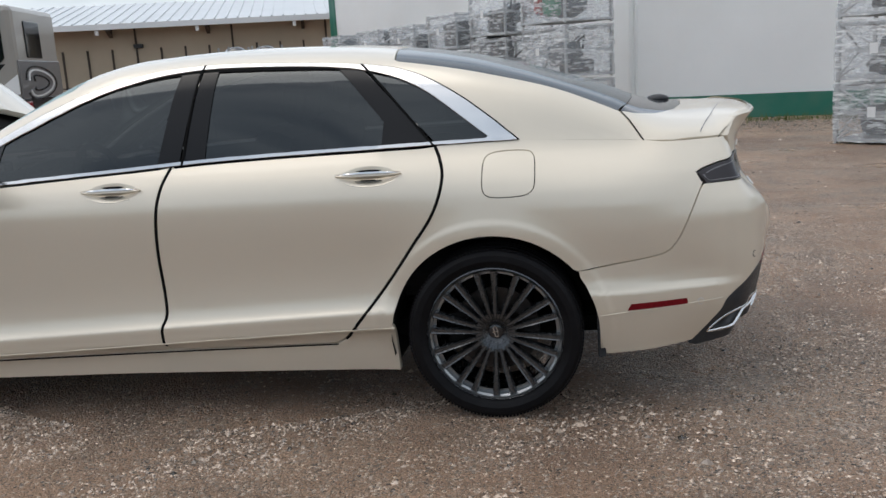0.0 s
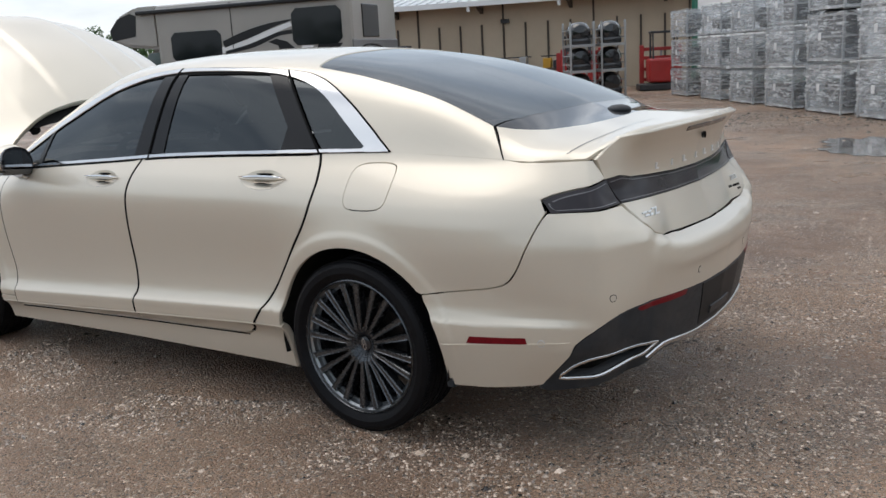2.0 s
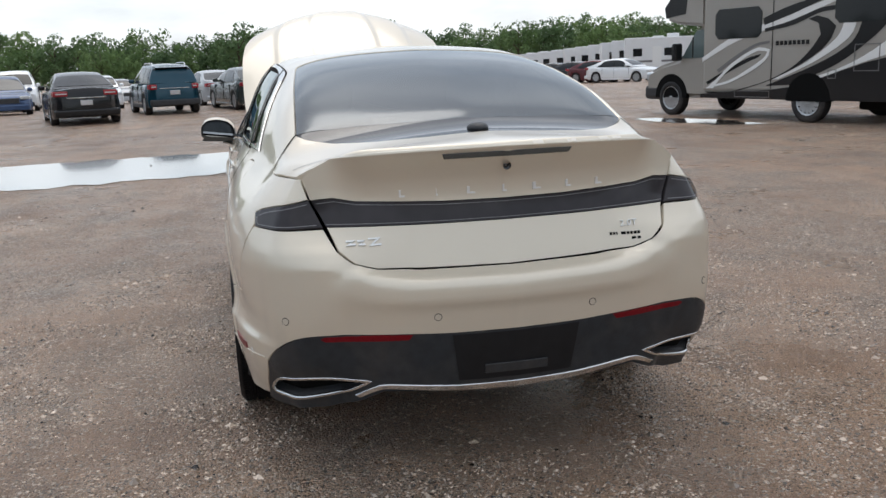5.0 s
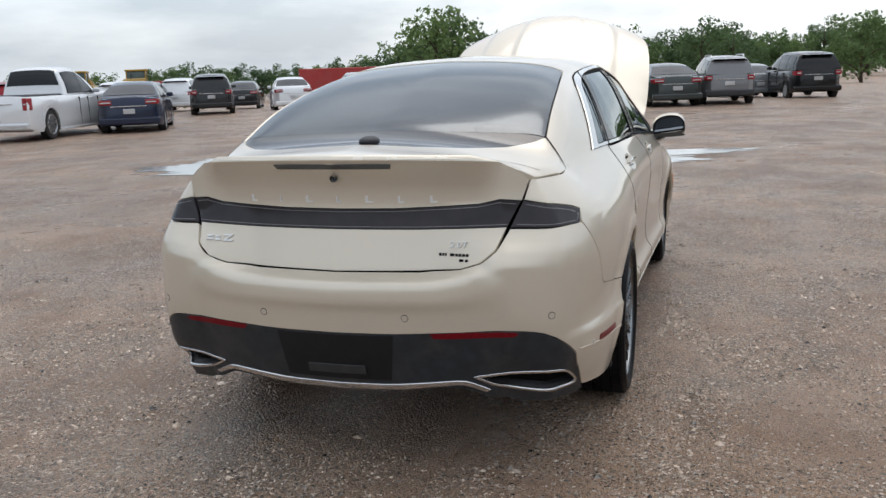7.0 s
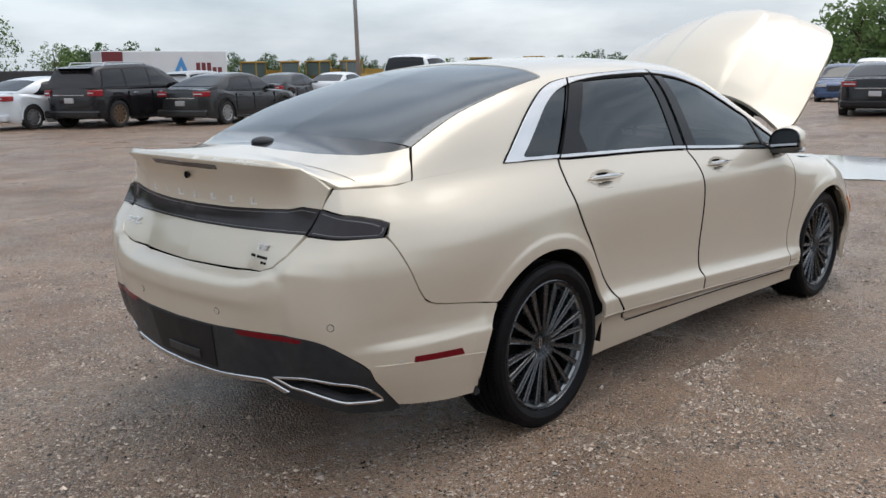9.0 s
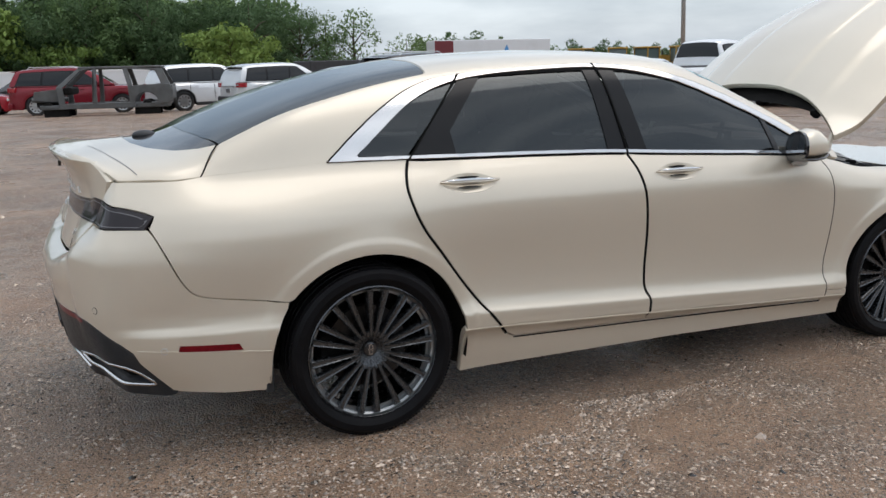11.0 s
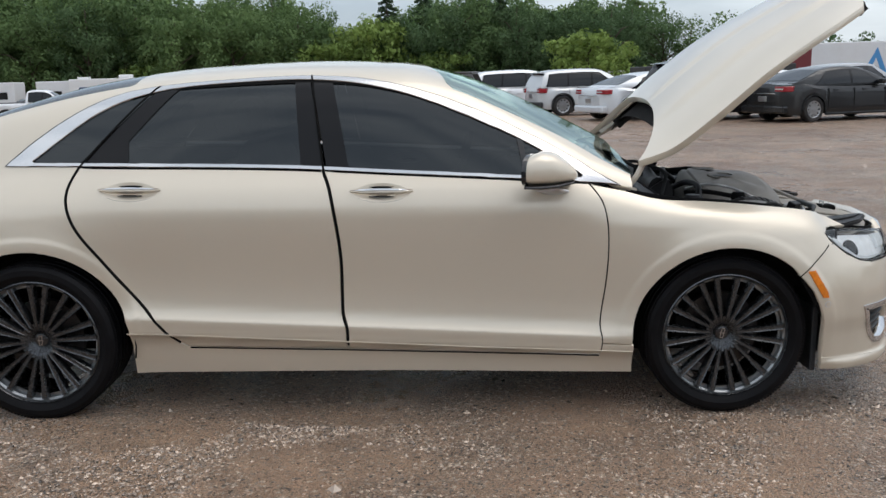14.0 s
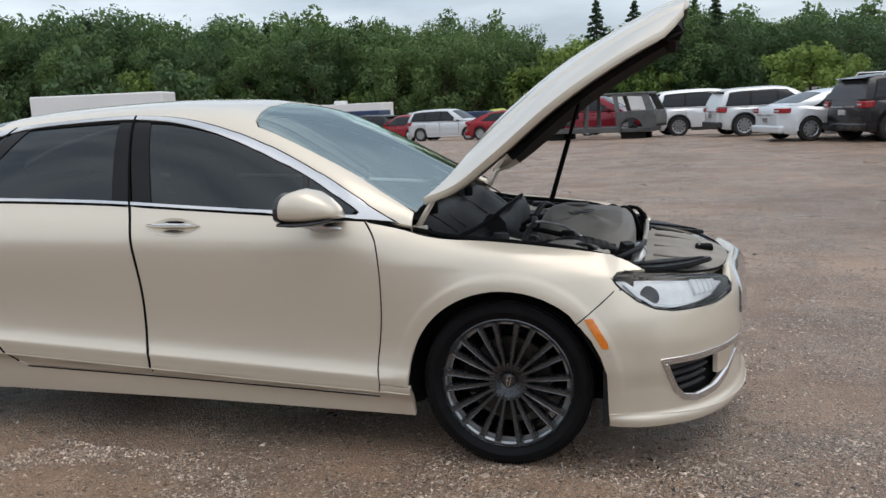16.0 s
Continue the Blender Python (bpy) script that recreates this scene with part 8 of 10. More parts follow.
# row on the sedan's left, seen from the passenger side
vehicle("white pickup truck with red tail lamps and mud on its sills", "truck", (17.5, 17.2), 15, (5.9, 2.02, 1.94), WHITE, "pickup", wheel_r=0.40)
vehicle("dark blue parked sedan with its boot towards the yard", "car", (20.1, 16.0), 30, (4.92, 1.85, 1.46), NAVY)
vehicle("charcoal parked sedan with red tail lamps", "car", at_left_wheel((11.6, 19.1), 20, 4.87, 1.85, WS, 0, -1), 20, (4.87, 1.85, 1.47), CHAR)
vehicle("dark grey seven-seat suv with bronze wheels", "car", at_left_wheel((9.1, 20.6), 22, 5.1, 2.0, (0.16, 0.775), 0, -1), 22, (5.1, 2.0, 1.77), (0.016, 0.015, 0.017), "suv", M_RIM3, roof_rails=True, wheel_r=0.38, wheels=(0.16, 0.775))
vehicle("white parked sedan with dark wheels", "car", at_left_wheel((7.35, 22.1), 20, 4.99, 1.89, (0.172, 0.78), 0, -1), 20, (4.99, 1.89, 1.43), (0.70, 0.73, 0.76), rim_mat=M_RIM2, wheels=(0.172, 0.78))
vehicle("pale silver compact suv with its tail to the yard", "car", at_left_wheel((5.95, 26.2), 14, 4.37, 1.9, WS, 0, -1), 14, (4.37, 1.9, 1.60), (0.60, 0.62, 0.63), "suv", lower=True, wheel_r=0.36)
vehicle("white luxury suv with black sills", "car", at_left_wheel((3.95, 30.4), 12, 4.85, 1.98, WS, 0, -1), 12, (4.85, 1.98, 1.76), WHITE, "suv", lower=True, wheel_r=0.38)
vehicle("dark red suv parked beyond the stripped shell", "car", (0.6, 33.9), -9, (5.1, 1.98, 1.80), (0.20, 0.012, 0.022), "suv", roof_rails=True, wheel_r=0.37)
vehicle("red sedan parked beside the dark red suv", "car", (-4.0, 39.8), -11, (4.5, 1.79, 1.44), (0.30, 0.014, 0.024))
vehicle("silver suv parked behind the red sedan", "car", (-7.8, 42.6), -14, (4.77, 1.84, 1.70), (0.62, 0.64, 0.66), "suv", wheel_r=0.36)
vehicle("red hatchback parked beside the silver suv", "car", (-11.6, 46.4), 150, (4.2, 1.8, 1.55), (0.30, 0.014, 0.024), "hatch")
vehicle("dark suv parked beside the red hatchback", "car", (-14.4, 47.5), 160, (4.6, 1.85, 1.65), CHAR, "suv")
vehicle("small dark grey suv parked between the red cars", "car", (-1.5, 41.5), 170, (4.4, 1.8, 1.62), (0.10, 0.105, 0.11), "suv")
vehicle("white pickup truck behind the blue box trailer", "truck", (-21.6, 47.6), 10, (5.6, 1.95, 1.85), WHITE, "pickup", wheel_r=0.38)
for k in range(9):
    vehicle("muddy car standing in the far row", "car", (15.0 + 3.1 * k, 30.5 - 0.9 * k + (k % 2)), 25, (4.7, 1.83, 1.48 + 0.2 * (k % 3 == 1)), (WHITE, SILVER, CHAR, WHITE, REDP, SILVER, (0.04, 0.05, 0.04), WHITE, CHAR)[k], ("sedan", "suv", "sedan")[k % 3])
for k in range(5):
    vehicle("car standing in the row beyond the pickup", "car", (27.5 + 3.6 * k, 22.0 - 2.0 * k), 30, (4.7, 1.83, 1.5 + 0.2 * (k % 2)), (WHITE, CHAR, WHITE, SILVER, (0.1, 0.02, 0.02))[k], ("suv", "suv", "sedan", "sedan", "suv")[k])
for k in range(6):
    vehicle("parked car standing along the wood's edge", "car", (-26.0 - 4.5 * k, 56.0 + k), 100, (4.7, 1.83, 1.48), (CHAR, WHITE, SILVER, CHAR, WHITE, REDP)[k])



# ---------------------------------------------------------------- motorhome
M_RVBODY = material("motorhome_panel", (0.31, 0.29, 0.26), 0.32, 0, 0.5, 0.5, 0.04, 2)
M_RVGREY = material("motorhome_grey", (0.16, 0.155, 0.155), 0.3, 0.2, 0.5, 0.5, 0.05, 3)
M_RVBLACK = material("motorhome_black", (0.012, 0.012, 0.013), 0.22, 0, 0.15, 0.25)
M_RVWHITE = material("motorhome_white", (0.75, 0.75, 0.74), 0.35, 0, 0.3)


def motorhome(at, yaw):
    rv = thing("motorhome", (at[0], at[1], float(height(*at))), "grey and black motorhome with swoosh graphics and dark windows", "motorhome", yaw=yaw)
    # origin on the ground below the rear axle's middle, x forward; left side faces the sedan
    w = 1.17
    x0, x1, wb = -1.80, 2.75, 3.85
    part("body", boxm((x0, -w, 0.52), (x1, w, 2.80), 0.10), M_RVBODY, rv, "warm grey coach body")
    part("skirt", prismm([(x0 + 0.01, 0.42), (x1, 0.42), (x1, 0.50), (1.85, 0.56), (0.9, 0.60), (0.45, 0.66), (-0.1, 0.78), (-0.59, 0.93), (-1.2, 1.10), (x0 + 0.01, 1.22)], -w - 0.012, w + 0.012), M_RVBLACK, rv, "black lower skirt")
    bm = bmesh.new()
    add_prism(bm, [(x1 - 0.05, 1.90), (x1 + 0.75, 1.98), (x1 + 1.15, 2.10), (x1 + 1.22, 2.34), (x1 + 0.98, 2.62), (x1 + 0.5, 2.80), (x1 - 0.05, 2.80)], -w * 0.98, w * 0.98)
    bmesh.ops.bevel(bm, geom=bm.edges[:], offset=0.06, segments=2, affect="EDGES")
    part("over_cab_bunk", bm, M_RVBODY, rv, "rounded bunk over the cab", True, 40)
    bm = bmesh.new()
    add_prism(bm, [(x1 + 0.52, 2.20), (x1 + 1.12, 2.13), (x1 + 1.17, 2.35), (x1 + 0.95, 2.58), (x1 + 0.62, 2.68), (x1 + 0.46, 2.62)], -w * 0.98 - 0.008, w * 0.98 + 0.008)
    part("bunk_window", bm, M_RVBLACK, rv, "dark wraparound bunk window")
    bm = bmesh.new()
    add_prism(bm, [(x1 - 0.1, 0.40), (x1 + 1.92, 0.40), (x1 + 1.98, 0.75), (x1 + 1.88, 0.98), (x1 + 1.45, 1.13), (x1 + 0.88, 1.24), (x1 + 0.36, 1.92), (x1 - 0.1, 1.98)], -0.99, 0.99)
    bmesh.ops.bevel(bm, geom=bm.edges[:], offset=0.09, segments=3, affect="EDGES")
    part("cab", bm, M_RVBODY, rv, "silver-grey van cab", True, 35)
    for g in (1, -1):
        y0, y1 = sorted((g * 0.985, g * 1.0))
        part("cab_window", prismm([(x1 + 0.06, 1.26), (x1 + 0.78, 1.25), (x1 + 0.34, 1.83), (x1 + 0.06, 1.85)], y0, y1), M_GLASS3, rv, "cab door window")
        part("cab_pillar", boxm((x1 + 0.42, y0 - 0.002, 1.26), (x1 + 0.46, y1 + 0.004, 1.70), 0), M_RVBLACK, rv)
        part("cab_mirror", boxm((x1 + 0.72, *sorted((g * 1.02, g * 1.24))[:1], 1.20), (x1 + 0.86, sorted((g * 1.02, g * 1.24))[1], 1.58), 0.04), M_RVBLACK, rv, "black cab mirror")
        part("cab_bumper", boxm((x1 + 1.35, *sorted((g * 0.5, g * 1.0))[:1], 0.34), (x1 + 2.0, sorted((g * 0.5, g * 1.0))[1], 0.66), 0.08), M_TRIM2, rv)
        part("cab_headlamp", boxm((x1 + 1.62, *sorted((g * 0.70, g * 0.985))[:1], 0.76), (x1 + 1.96, sorted((g * 0.70, g * 0.985))[1], 0.96), 0.05), M_CLEARLAMP, rv)
        for xx in (0, wb):
            bm = bmesh.new()
            a = np.linspace(-0.05, math.pi + 0.05, 17)
            add_prism(bm, [(xx + 0.50 * math.cos(t), 0.42 + 0.50 * math.sin(t)) for t in a], *sorted((g * (w - 0.10 if xx == 0 else 0.92), g * (w + 0.016 if xx == 0 else 1.003))))
            part("arch", bm, M_SEAM, rv)
            simple_wheel(rv, xx, g * (w - 0.10 if xx == 0 else 0.90), 0.385, M_RIM2, 14)
        y0, y1 = sorted((g * (w + 0.002), g * (w + 0.012)))
        # windows of the coach: dark, round-cornered
        for a, b, c, d in ((-1.60, -0.51, 1.80, 2.52), (1.15, 2.37, 1.62, 2.22)):
            bm = bmesh.new()
            add_prism(bm, [(a + 0.1, c), (b - 0.1, c), (b, c + 0.1), (b, d - 0.1), (b - 0.1, d), (a + 0.1, d), (a, d - 0.1), (a, c + 0.1)], y0, y1)
            part("side_window", bm, M_GLASS2, rv, "dark coach window")

        def swoosh(pts_a, pts_b, mat, lift=0.006):
            o = np.vstack([spline(pts_a, 14), spline(pts_b, 14)[::-1]])
            bm = bmesh.new()
            ya, yb = sorted((g * (w + 0.001), g * (w + lift)))
            add_prism(bm, [tuple(p) for p in o], ya, yb)
            part("swoosh", bm, mat, rv, "painted swoosh")
        swoosh([(2.07, 0.52), (1.01, 0.77), (0.30, 1.09), (-0.17, 1.53), (-0.22, 1.78), (0.06, 1.91)], [(1.77, 0.56), (0.90, 0.79), (0.12, 1.12), (-0.39, 1.46), (-0.53, 1.81), (-0.13, 1.96)], M_RVBLACK, 0.008)
        swoosh([(0.84, 0.80), (0.06, 1.13), (-0.56, 1.54), (-0.70, 1.80)], [(0.69, 0.81), (-0.20, 1.17), (-0.81, 1.53), (-0.96, 1.79)], M_RVWHITE, 0.009)
        swoosh([(1.01, 0.68), (-0.20, 1.10), (-0.88, 1.46), (-1.06, 1.80)], [(0.37, 0.70), (-0.58, 1.07), (-1.25, 1.49), (-1.60, 1.80)], M_RVBLACK, 0.007)
        swoosh([(0.2, 0.76), (-0.70, 1.02), (-1.30, 1.30), (-1.78, 1.62)], [(0.1, 0.70), (-0.70, 0.97), (-1.30, 1.15), (-1.78, 1.28)], M_RVWHITE, 0.010)
        swoosh([(2.72, 1.26), (1.86, 1.67), (0.63, 1.99), (-0.47, 2.27)], [(2.72, 1.17), (1.77, 1.57), (0.55, 1.88), (-0.51, 2.19)], M_RVWHITE, 0.006)
        swoosh([(1.12, 1.98), (0.55, 2.16), (0.0, 2.27), (-0.5, 2.32)], [(1.08, 1.85), (0.40, 2.03), (-0.12, 2.20), (-0.5, 2.29)], M_RVBLACK, 0.0105)
        swoosh([(1.08, 1.78), (0.45, 1.90), (-0.15, 2.08), (-0.5, 2.12)], [(1.06, 1.72), (0.40, 1.82), (-0.15, 2.0), (-0.5, 2.04)], M_RVBLACK, 0.0075)
        swoosh([(2.6, 0.62), (2.30, 0.82), (1.86, 1.15), (1.26, 1.42), (0.93, 1.38)], [(2.4, 0.62), (2.20, 0.82), (1.84, 1.08), (1.28, 1.35), (0.98, 1.34)], M_RVWHITE, 0.007)
        swoosh([(2.34, 0.66), (1.94, 0.74), (1.40, 0.96), (1.0, 1.2), (0.93, 1.38)], [(2.34, 0.70), (1.92, 0.80), (1.44, 1.02), (1.08, 1.22), (0.98, 1.36)], M_RVWHITE, 0.0085)
        swoosh([(2.3, 1.0), (1.8, 1.28), (1.3, 1.5), (0.95, 1.55)], [(2.25, 0.95), (1.8, 1.20), (1.3, 1.44), (0.95, 1.50)], M_RVGREY, 0.0065)
        swoosh([(2.6, 0.75), (2.0, 1.02), (1.5, 1.22), (1.15, 1.3)], [(2.55, 0.70), (2.0, 0.94), (1.5, 1.14), (1.2, 1.24)], M_RVBLACK, 0.0055)
        for a, b, c, d in ((-1.45, -0.95, 0.95, 1.42), (0.9, 1.8, 0.45, 0.58), (-0.6, -0.42, 0.82, 0.98)):
            bm = bmesh.new()
            ya, yb = sorted((g * (w + 0.008), g * (w + 0.016)))
            for lo, hi in (((a, ya, c), (b, yb, c + 0.012)), ((a, ya, d - 0.012), (b, yb, d)), ((a, ya, c), (a + 0.012, yb, d)), ((b - 0.012, ya, c), (b, yb, d))):
                add_box(bm, lo, hi)
            part("locker_frame", bm, M_RVGREY, rv)
        ya, yb = sorted((g * (w + 0.002), g * (w + 0.011)))
        for k in range(8):
            part("name_bar", boxm((0.72 - 0.10 * k, ya, 1.455), (0.79 - 0.10 * k, yb, 1.535)), M_RVBLACK, rv)
        part("body_seam", boxm((0.87, ya, 0.62), (0.885, yb, 2.75)), M_RVBLACK, rv)
        part("awning_rail", boxm((x0 + 0.2, *sorted((g * (w - 0.01), g * (w + 0.10)))[:1], 2.62), (x1 + 0.4, sorted((g * (w - 0.01), g * (w + 0.10)))[1], 2.71), 0.03), M_RVBLACK, rv, "rolled awning")
    # rear wall
    part("rear_lower", boxm((x0 - 0.012, -w + 0.03, 0.42), (x0 + 0.02, w - 0.03, 1.20), 0.02), M_RVBLACK, rv, "black lower rear wall")
    part("rear_middle", boxm((x0 - 0.010, -w + 0.03, 1.20), (x0 + 0.02, w - 0.03, 1.86), 0.02), M_RVGREY, rv)
    part("rear_window", boxm((x0 - 0.02, -0.15, 1.90), (x0 + 0.02, 0.65, 2.55), 0.05), M_GLASS2, rv, "dark rear window")
    for k, (ro, mat) in enumerate(((0.62, M_RVBLACK), (0.50, M_RVWHITE), (0.42, M_RVGREY), (0.30, M_RVBLACK))):
        o = [(0.35 + ro * 1.4 * math.cos(a) - 0.3 * math.cos(a) ** 2, 1.46 + ro * 0.50 * math.sin(a)) for a in np.linspace(0.2, 2 * math.pi - 0.6, 24)]
        q = [(0.35 + (ro - 0.05) * 1.4 * math.cos(a) - 0.3 * math.cos(a) ** 2, 1.46 + (ro - 0.06) * 0.50 * math.sin(a)) for a in np.linspace(0.2, 2 * math.pi - 0.6, 24)]
        part("swirl", prismm(o + q[::-1], x0 - 0.018 - 0.002 * k, x0 - 0.008, "x"), mat, rv, "painted swirl")
    for y in (0.92, -0.92):
        part("tail_lamp", boxm((x0 - 0.04, y - 0.14, 1.00), (x0, y + 0.14, 1.14), 0.02), M_REDLAMP, rv, "red tail lamp")
    part("bumper_line", boxm((x0 - 0.05, -w + 0.02, 0.68), (x0, w - 0.02, 0.73), 0.015), M_RVWHITE, rv, "white rear bumper edge")
    part("rear_bumper", boxm((x0 - 0.09, -w + 0.02, 0.40), (x0, w - 0.02, 0.68), 0.03), M_RVBLACK, rv)
    part("tow_hitch", boxm((x0 - 0.30, -0.08, 0.38), (x0, 0.08, 0.48), 0.02), M_SEAM, rv)
    for y in (-0.7, -0.3, 0.4):
        part("under_gear", boxm((x0 + 0.1, y - 0.12, 0.22), (x0 + 1.2, y + 0.12, 0.5), 0.05), M_UNDER, rv)
    part("chassis", boxm((x0 + 0.1, -0.7, 0.38), (x1 + 1.6, 0.7, 0.6), 0.05), M_UNDER, rv)
    part("roof_unit", boxm((-0.6, -0.4, 2.80), (0.3, 0.4, 3.02), 0.08), M_RVWHITE, rv)
    return rv


motorhome((11.35, -10.75), 15.5)

# ---------------------------------------------------------------- long metal building
M_TAN = material("tan_metal_wall", (0.49, 0.395, 0.285), 0.5, 0.0, 0, 0.4, 0.07, 0.6, dirt=(0.2, 0.15, 0.1), dirt_amount=0.25, dirt_scale=0.5)
M_BATTEN = material("dark_batten", (0.075, 0.058, 0.045), 0.6, 0, 0, 0.3, 0.2, 4)
M_ROOF = material("pale_metal_roof", (0.62, 0.64, 0.65), 0.35, 0.5, 0, 0.5, 0.06, 0.8)
SHED = 20.0
shed = thing("metal_building", (8.6, -28.4, 0), "long low tan metal building with a pale ribbed roof", "building", yaw=18)
part("wall", boxm((0, -10, 0), (SHED, 0, 3.35), 0), M_TAN, shed, "tan metal wall")
for k in range(int(SHED / 0.85)):
    xx = 0.4 + 0.85 * k
    part("batten", boxm((xx, -0.01, 0.0), (xx + 0.07, 0.05, 2.55 if k % 4 else 3.3)), M_BATTEN, shed)
bm = bmesh.new()
add_prism(bm, [(0.95, 3.28), (0.95, 3.40), (-5, 4.5), (-10.6, 3.40), (-10.6, 3.28), (-5, 4.36)], -0.6, SHED + 0.6, "x")
part("roof", bm, M_ROOF, shed, "pale ribbed metal roof")
for k in range(int(SHED / 0.4) + 3):
    xx = -0.5 + 0.4 * k
    bm = bmesh.new()
    add_prism(bm, [(0.97, 3.39), (0.97, 3.44), (-5, 4.54), (-5, 4.49)], xx, xx + 0.05, "x")
    part("roof_rib", bm, M_ROOF, shed)
part("fascia", boxm((-0.6, 0.93, 3.20), (SHED + 0.6, 0.97, 3.40), 0.01), M_RVWHITE, shed, "white roof edge")
for k in range(int(SHED / 3.4)):
    xx = 1.2 + 3.4 * k
    part("eave_bracket", prismm([(0.0, 2.95), (0.9, 3.24), (0.0, 3.30)], xx, xx + 0.12, "x"), M_BATTEN, shed)
    part("eave_lamp", boxm((xx + 0.3, 0.80, 3.02), (xx + 0.42, 0.92, 3.2), 0.02), M_RVWHITE, shed)
for xx in (7.0, 14.0):
    part("wall_lamp", boxm((xx, 0.0, 2.55), (xx + 0.32, 0.14, 2.70), 0.02), M_TRIM2, shed, "small wall lamp")

# ---------------------------------------------------------------- white tarpaulin building with a green foot
M_TARP = material("white_tarpaulin", (0.94, 0.945, 0.935), 0.42, 0, 0, 0.5, 0.03, 0.7, 0.0, 60, 0.1, (0.62, 0.62, 0.59), 0.2, 0.8)
# daylight shines through the sheet
tarp_n, tarp_l = M_TARP.node_tree.nodes, M_TARP.node_tree.links
tarp_back = tarp_n.new("ShaderNodeBsdfTranslucent")
tarp_back.inputs["Color"].default_value = (0.93, 0.94, 0.93, 1)
tarp_mix = tarp_n.new("ShaderNodeMixShader")
tarp_mix.inputs[0].default_value = 0.45
tarp_l.new(tarp_n["Principled BSDF"].outputs[0], tarp_mix.inputs[1])
tarp_l.new(tarp_back.outputs[0], tarp_mix.inputs[2])
tarp_l.new(tarp_mix.outputs[0], tarp_n["Material Output"].inputs["Surface"])
M_GREEN = material("green_tarpaulin", (0.018, 0.155, 0.105), 0.45, 0, 0, 0.5, 0.15, 1.5, 0.0, 60, 0.1, MUD, 0.3, 1.5)


def tarp_wall(parent, a, b, z0, z1, mat, name, sag=0.05, out=0.0):
    """A sheet of tarpaulin between two ground points, with soft folds."""
    n, m = max(8, int(math.hypot(b[0] - a[0], b[1] - a[1]) / 0.22)), max(3, int((z1 - z0) / 0.2))
    d = Vector((b[0] - a[0], b[1] - a[1], 0)).normalized()
    nn = Vector((-d.y, d.x, 0))
    V = []
    for i in range(n + 1):
        for j in range(m + 1):
            u, z = i / n, z0 + (z1 - z0) * j / m
            p = Vector((a[0] + (b[0] - a[0]) * u, a[1] + (b[1] - a[1]) * u, z))
            f = sag * noise.noise((u * n * 0.16, z * 0.9, 4.0)) + sag * 0.5 * noise.noise((u * n * 0.5, z * 0.35, 9.0)) + sag * 0.35 * math.sin(u * n * 0.22 * 6.28 / 1.3 + 2 * noise.noise((u * 9, z * 0.5, 1)))
            V.append(p + nn * (f + out))
    F = [(i * (m + 1) + j, (i + 1) * (m + 1) + j, (i + 1) * (m + 1) + j + 1, i * (m + 1) + j + 1) for i in range(n) for j in range(m)]
    ob = mesh_from(name, V, F, mat, parent, smooth=True)
    return ob


tent = thing("tarpaulin_building", (0, 0, 0), "white tarpaulin building with a green strip along its foot", "building")
C0, C1, C2 = (-1.35, -14.6), (8.3, -26.6), (-12.0, -12.6)
tarp_wall(tent, C0, C1, 0.42, 5.2, M_TARP, "white_sheet", 0.05)
tarp_wall(tent, C2, C0, 0.42, 5.2, M_TARP, "white_sheet", 0.06)
tarp_wall(tent, C0, C1, 0.0, 0.46, M_GREEN, "green_strip", 0.05, 0.03)
tarp_wall(tent, C2, C0, 0.0, 0.46, M_GREEN, "green_strip", 0.05, 0.03)
gd = Vector((C1[0] - C0[0], C1[1] - C0[1], 0)).normalized()
tarp_wall(tent, (C1[0] - gd.x * 0.55, C1[1] - gd.y * 0.55), C1, 0.0, 5.2, M_GREEN, "green_corner", 0.02, 0.05)
part("corner_post", tubem([(C0[0], C0[1], 0), (C0[0], C0[1], 5.2)], 0.06, 8), M_TARP, tent)
roof = bmesh.new()
roof.faces.new([roof.verts.new(p) for p in ((-12.2, -12.4, 5.2), (-1.3, -14.4, 5.2), (8.6, -26.8, 5.2), (-6, -34, 5.6))])
part("roof", roof, M_TARP, tent)
part("seam_strip", tubem([(C0[0] - 0.1, C0[1] + 0.06, 0.5), (C0[0] - 0.1, C0[1] + 0.06, 5.1)], 0.03, 6), M_TARP, tent)

# ---------------------------------------------------------------- wrapped crates and racks
M_STEEL = material("galvanised_steel", (0.42, 0.43, 0.43), 0.4, 0.8, 0, 0.5, 0.15, 6, dirt=MUD, dirt_amount=0.2, dirt_scale=3)
M_PARTS = [material("car_parts_black", (0.022, 0.023, 0.025), 0.45, 0, 0, 0.4, 0.2, 5), material("car_parts_grey", (0.07, 0.072, 0.076), 0.5, 0, 0, 0.4, 0.2, 5), material("car_parts_blue_grey", (0.10, 0.11, 0.12), 0.5, 0, 0, 0.4, 0.2, 5)]
M_GREENBOX = material("green_plastic", (0.03, 0.20, 0.11), 0.5)
M_REDBOX = material("red_machine_paint", (0.36, 0.022, 0.020), 0.4, 0, 0.2, 0.5, 0.1, 3, dirt=MUD, dirt_amount=0.2, dirt_scale=2)
M_YELLOWBOX = material("yellow_plastic", (0.55, 0.30, 0.03), 0.5, 0, 0, 0.4, 0.1, 4)
M_BLUEBOX = material("blue_plastic", (0.03, 0.10, 0.32), 0.5)


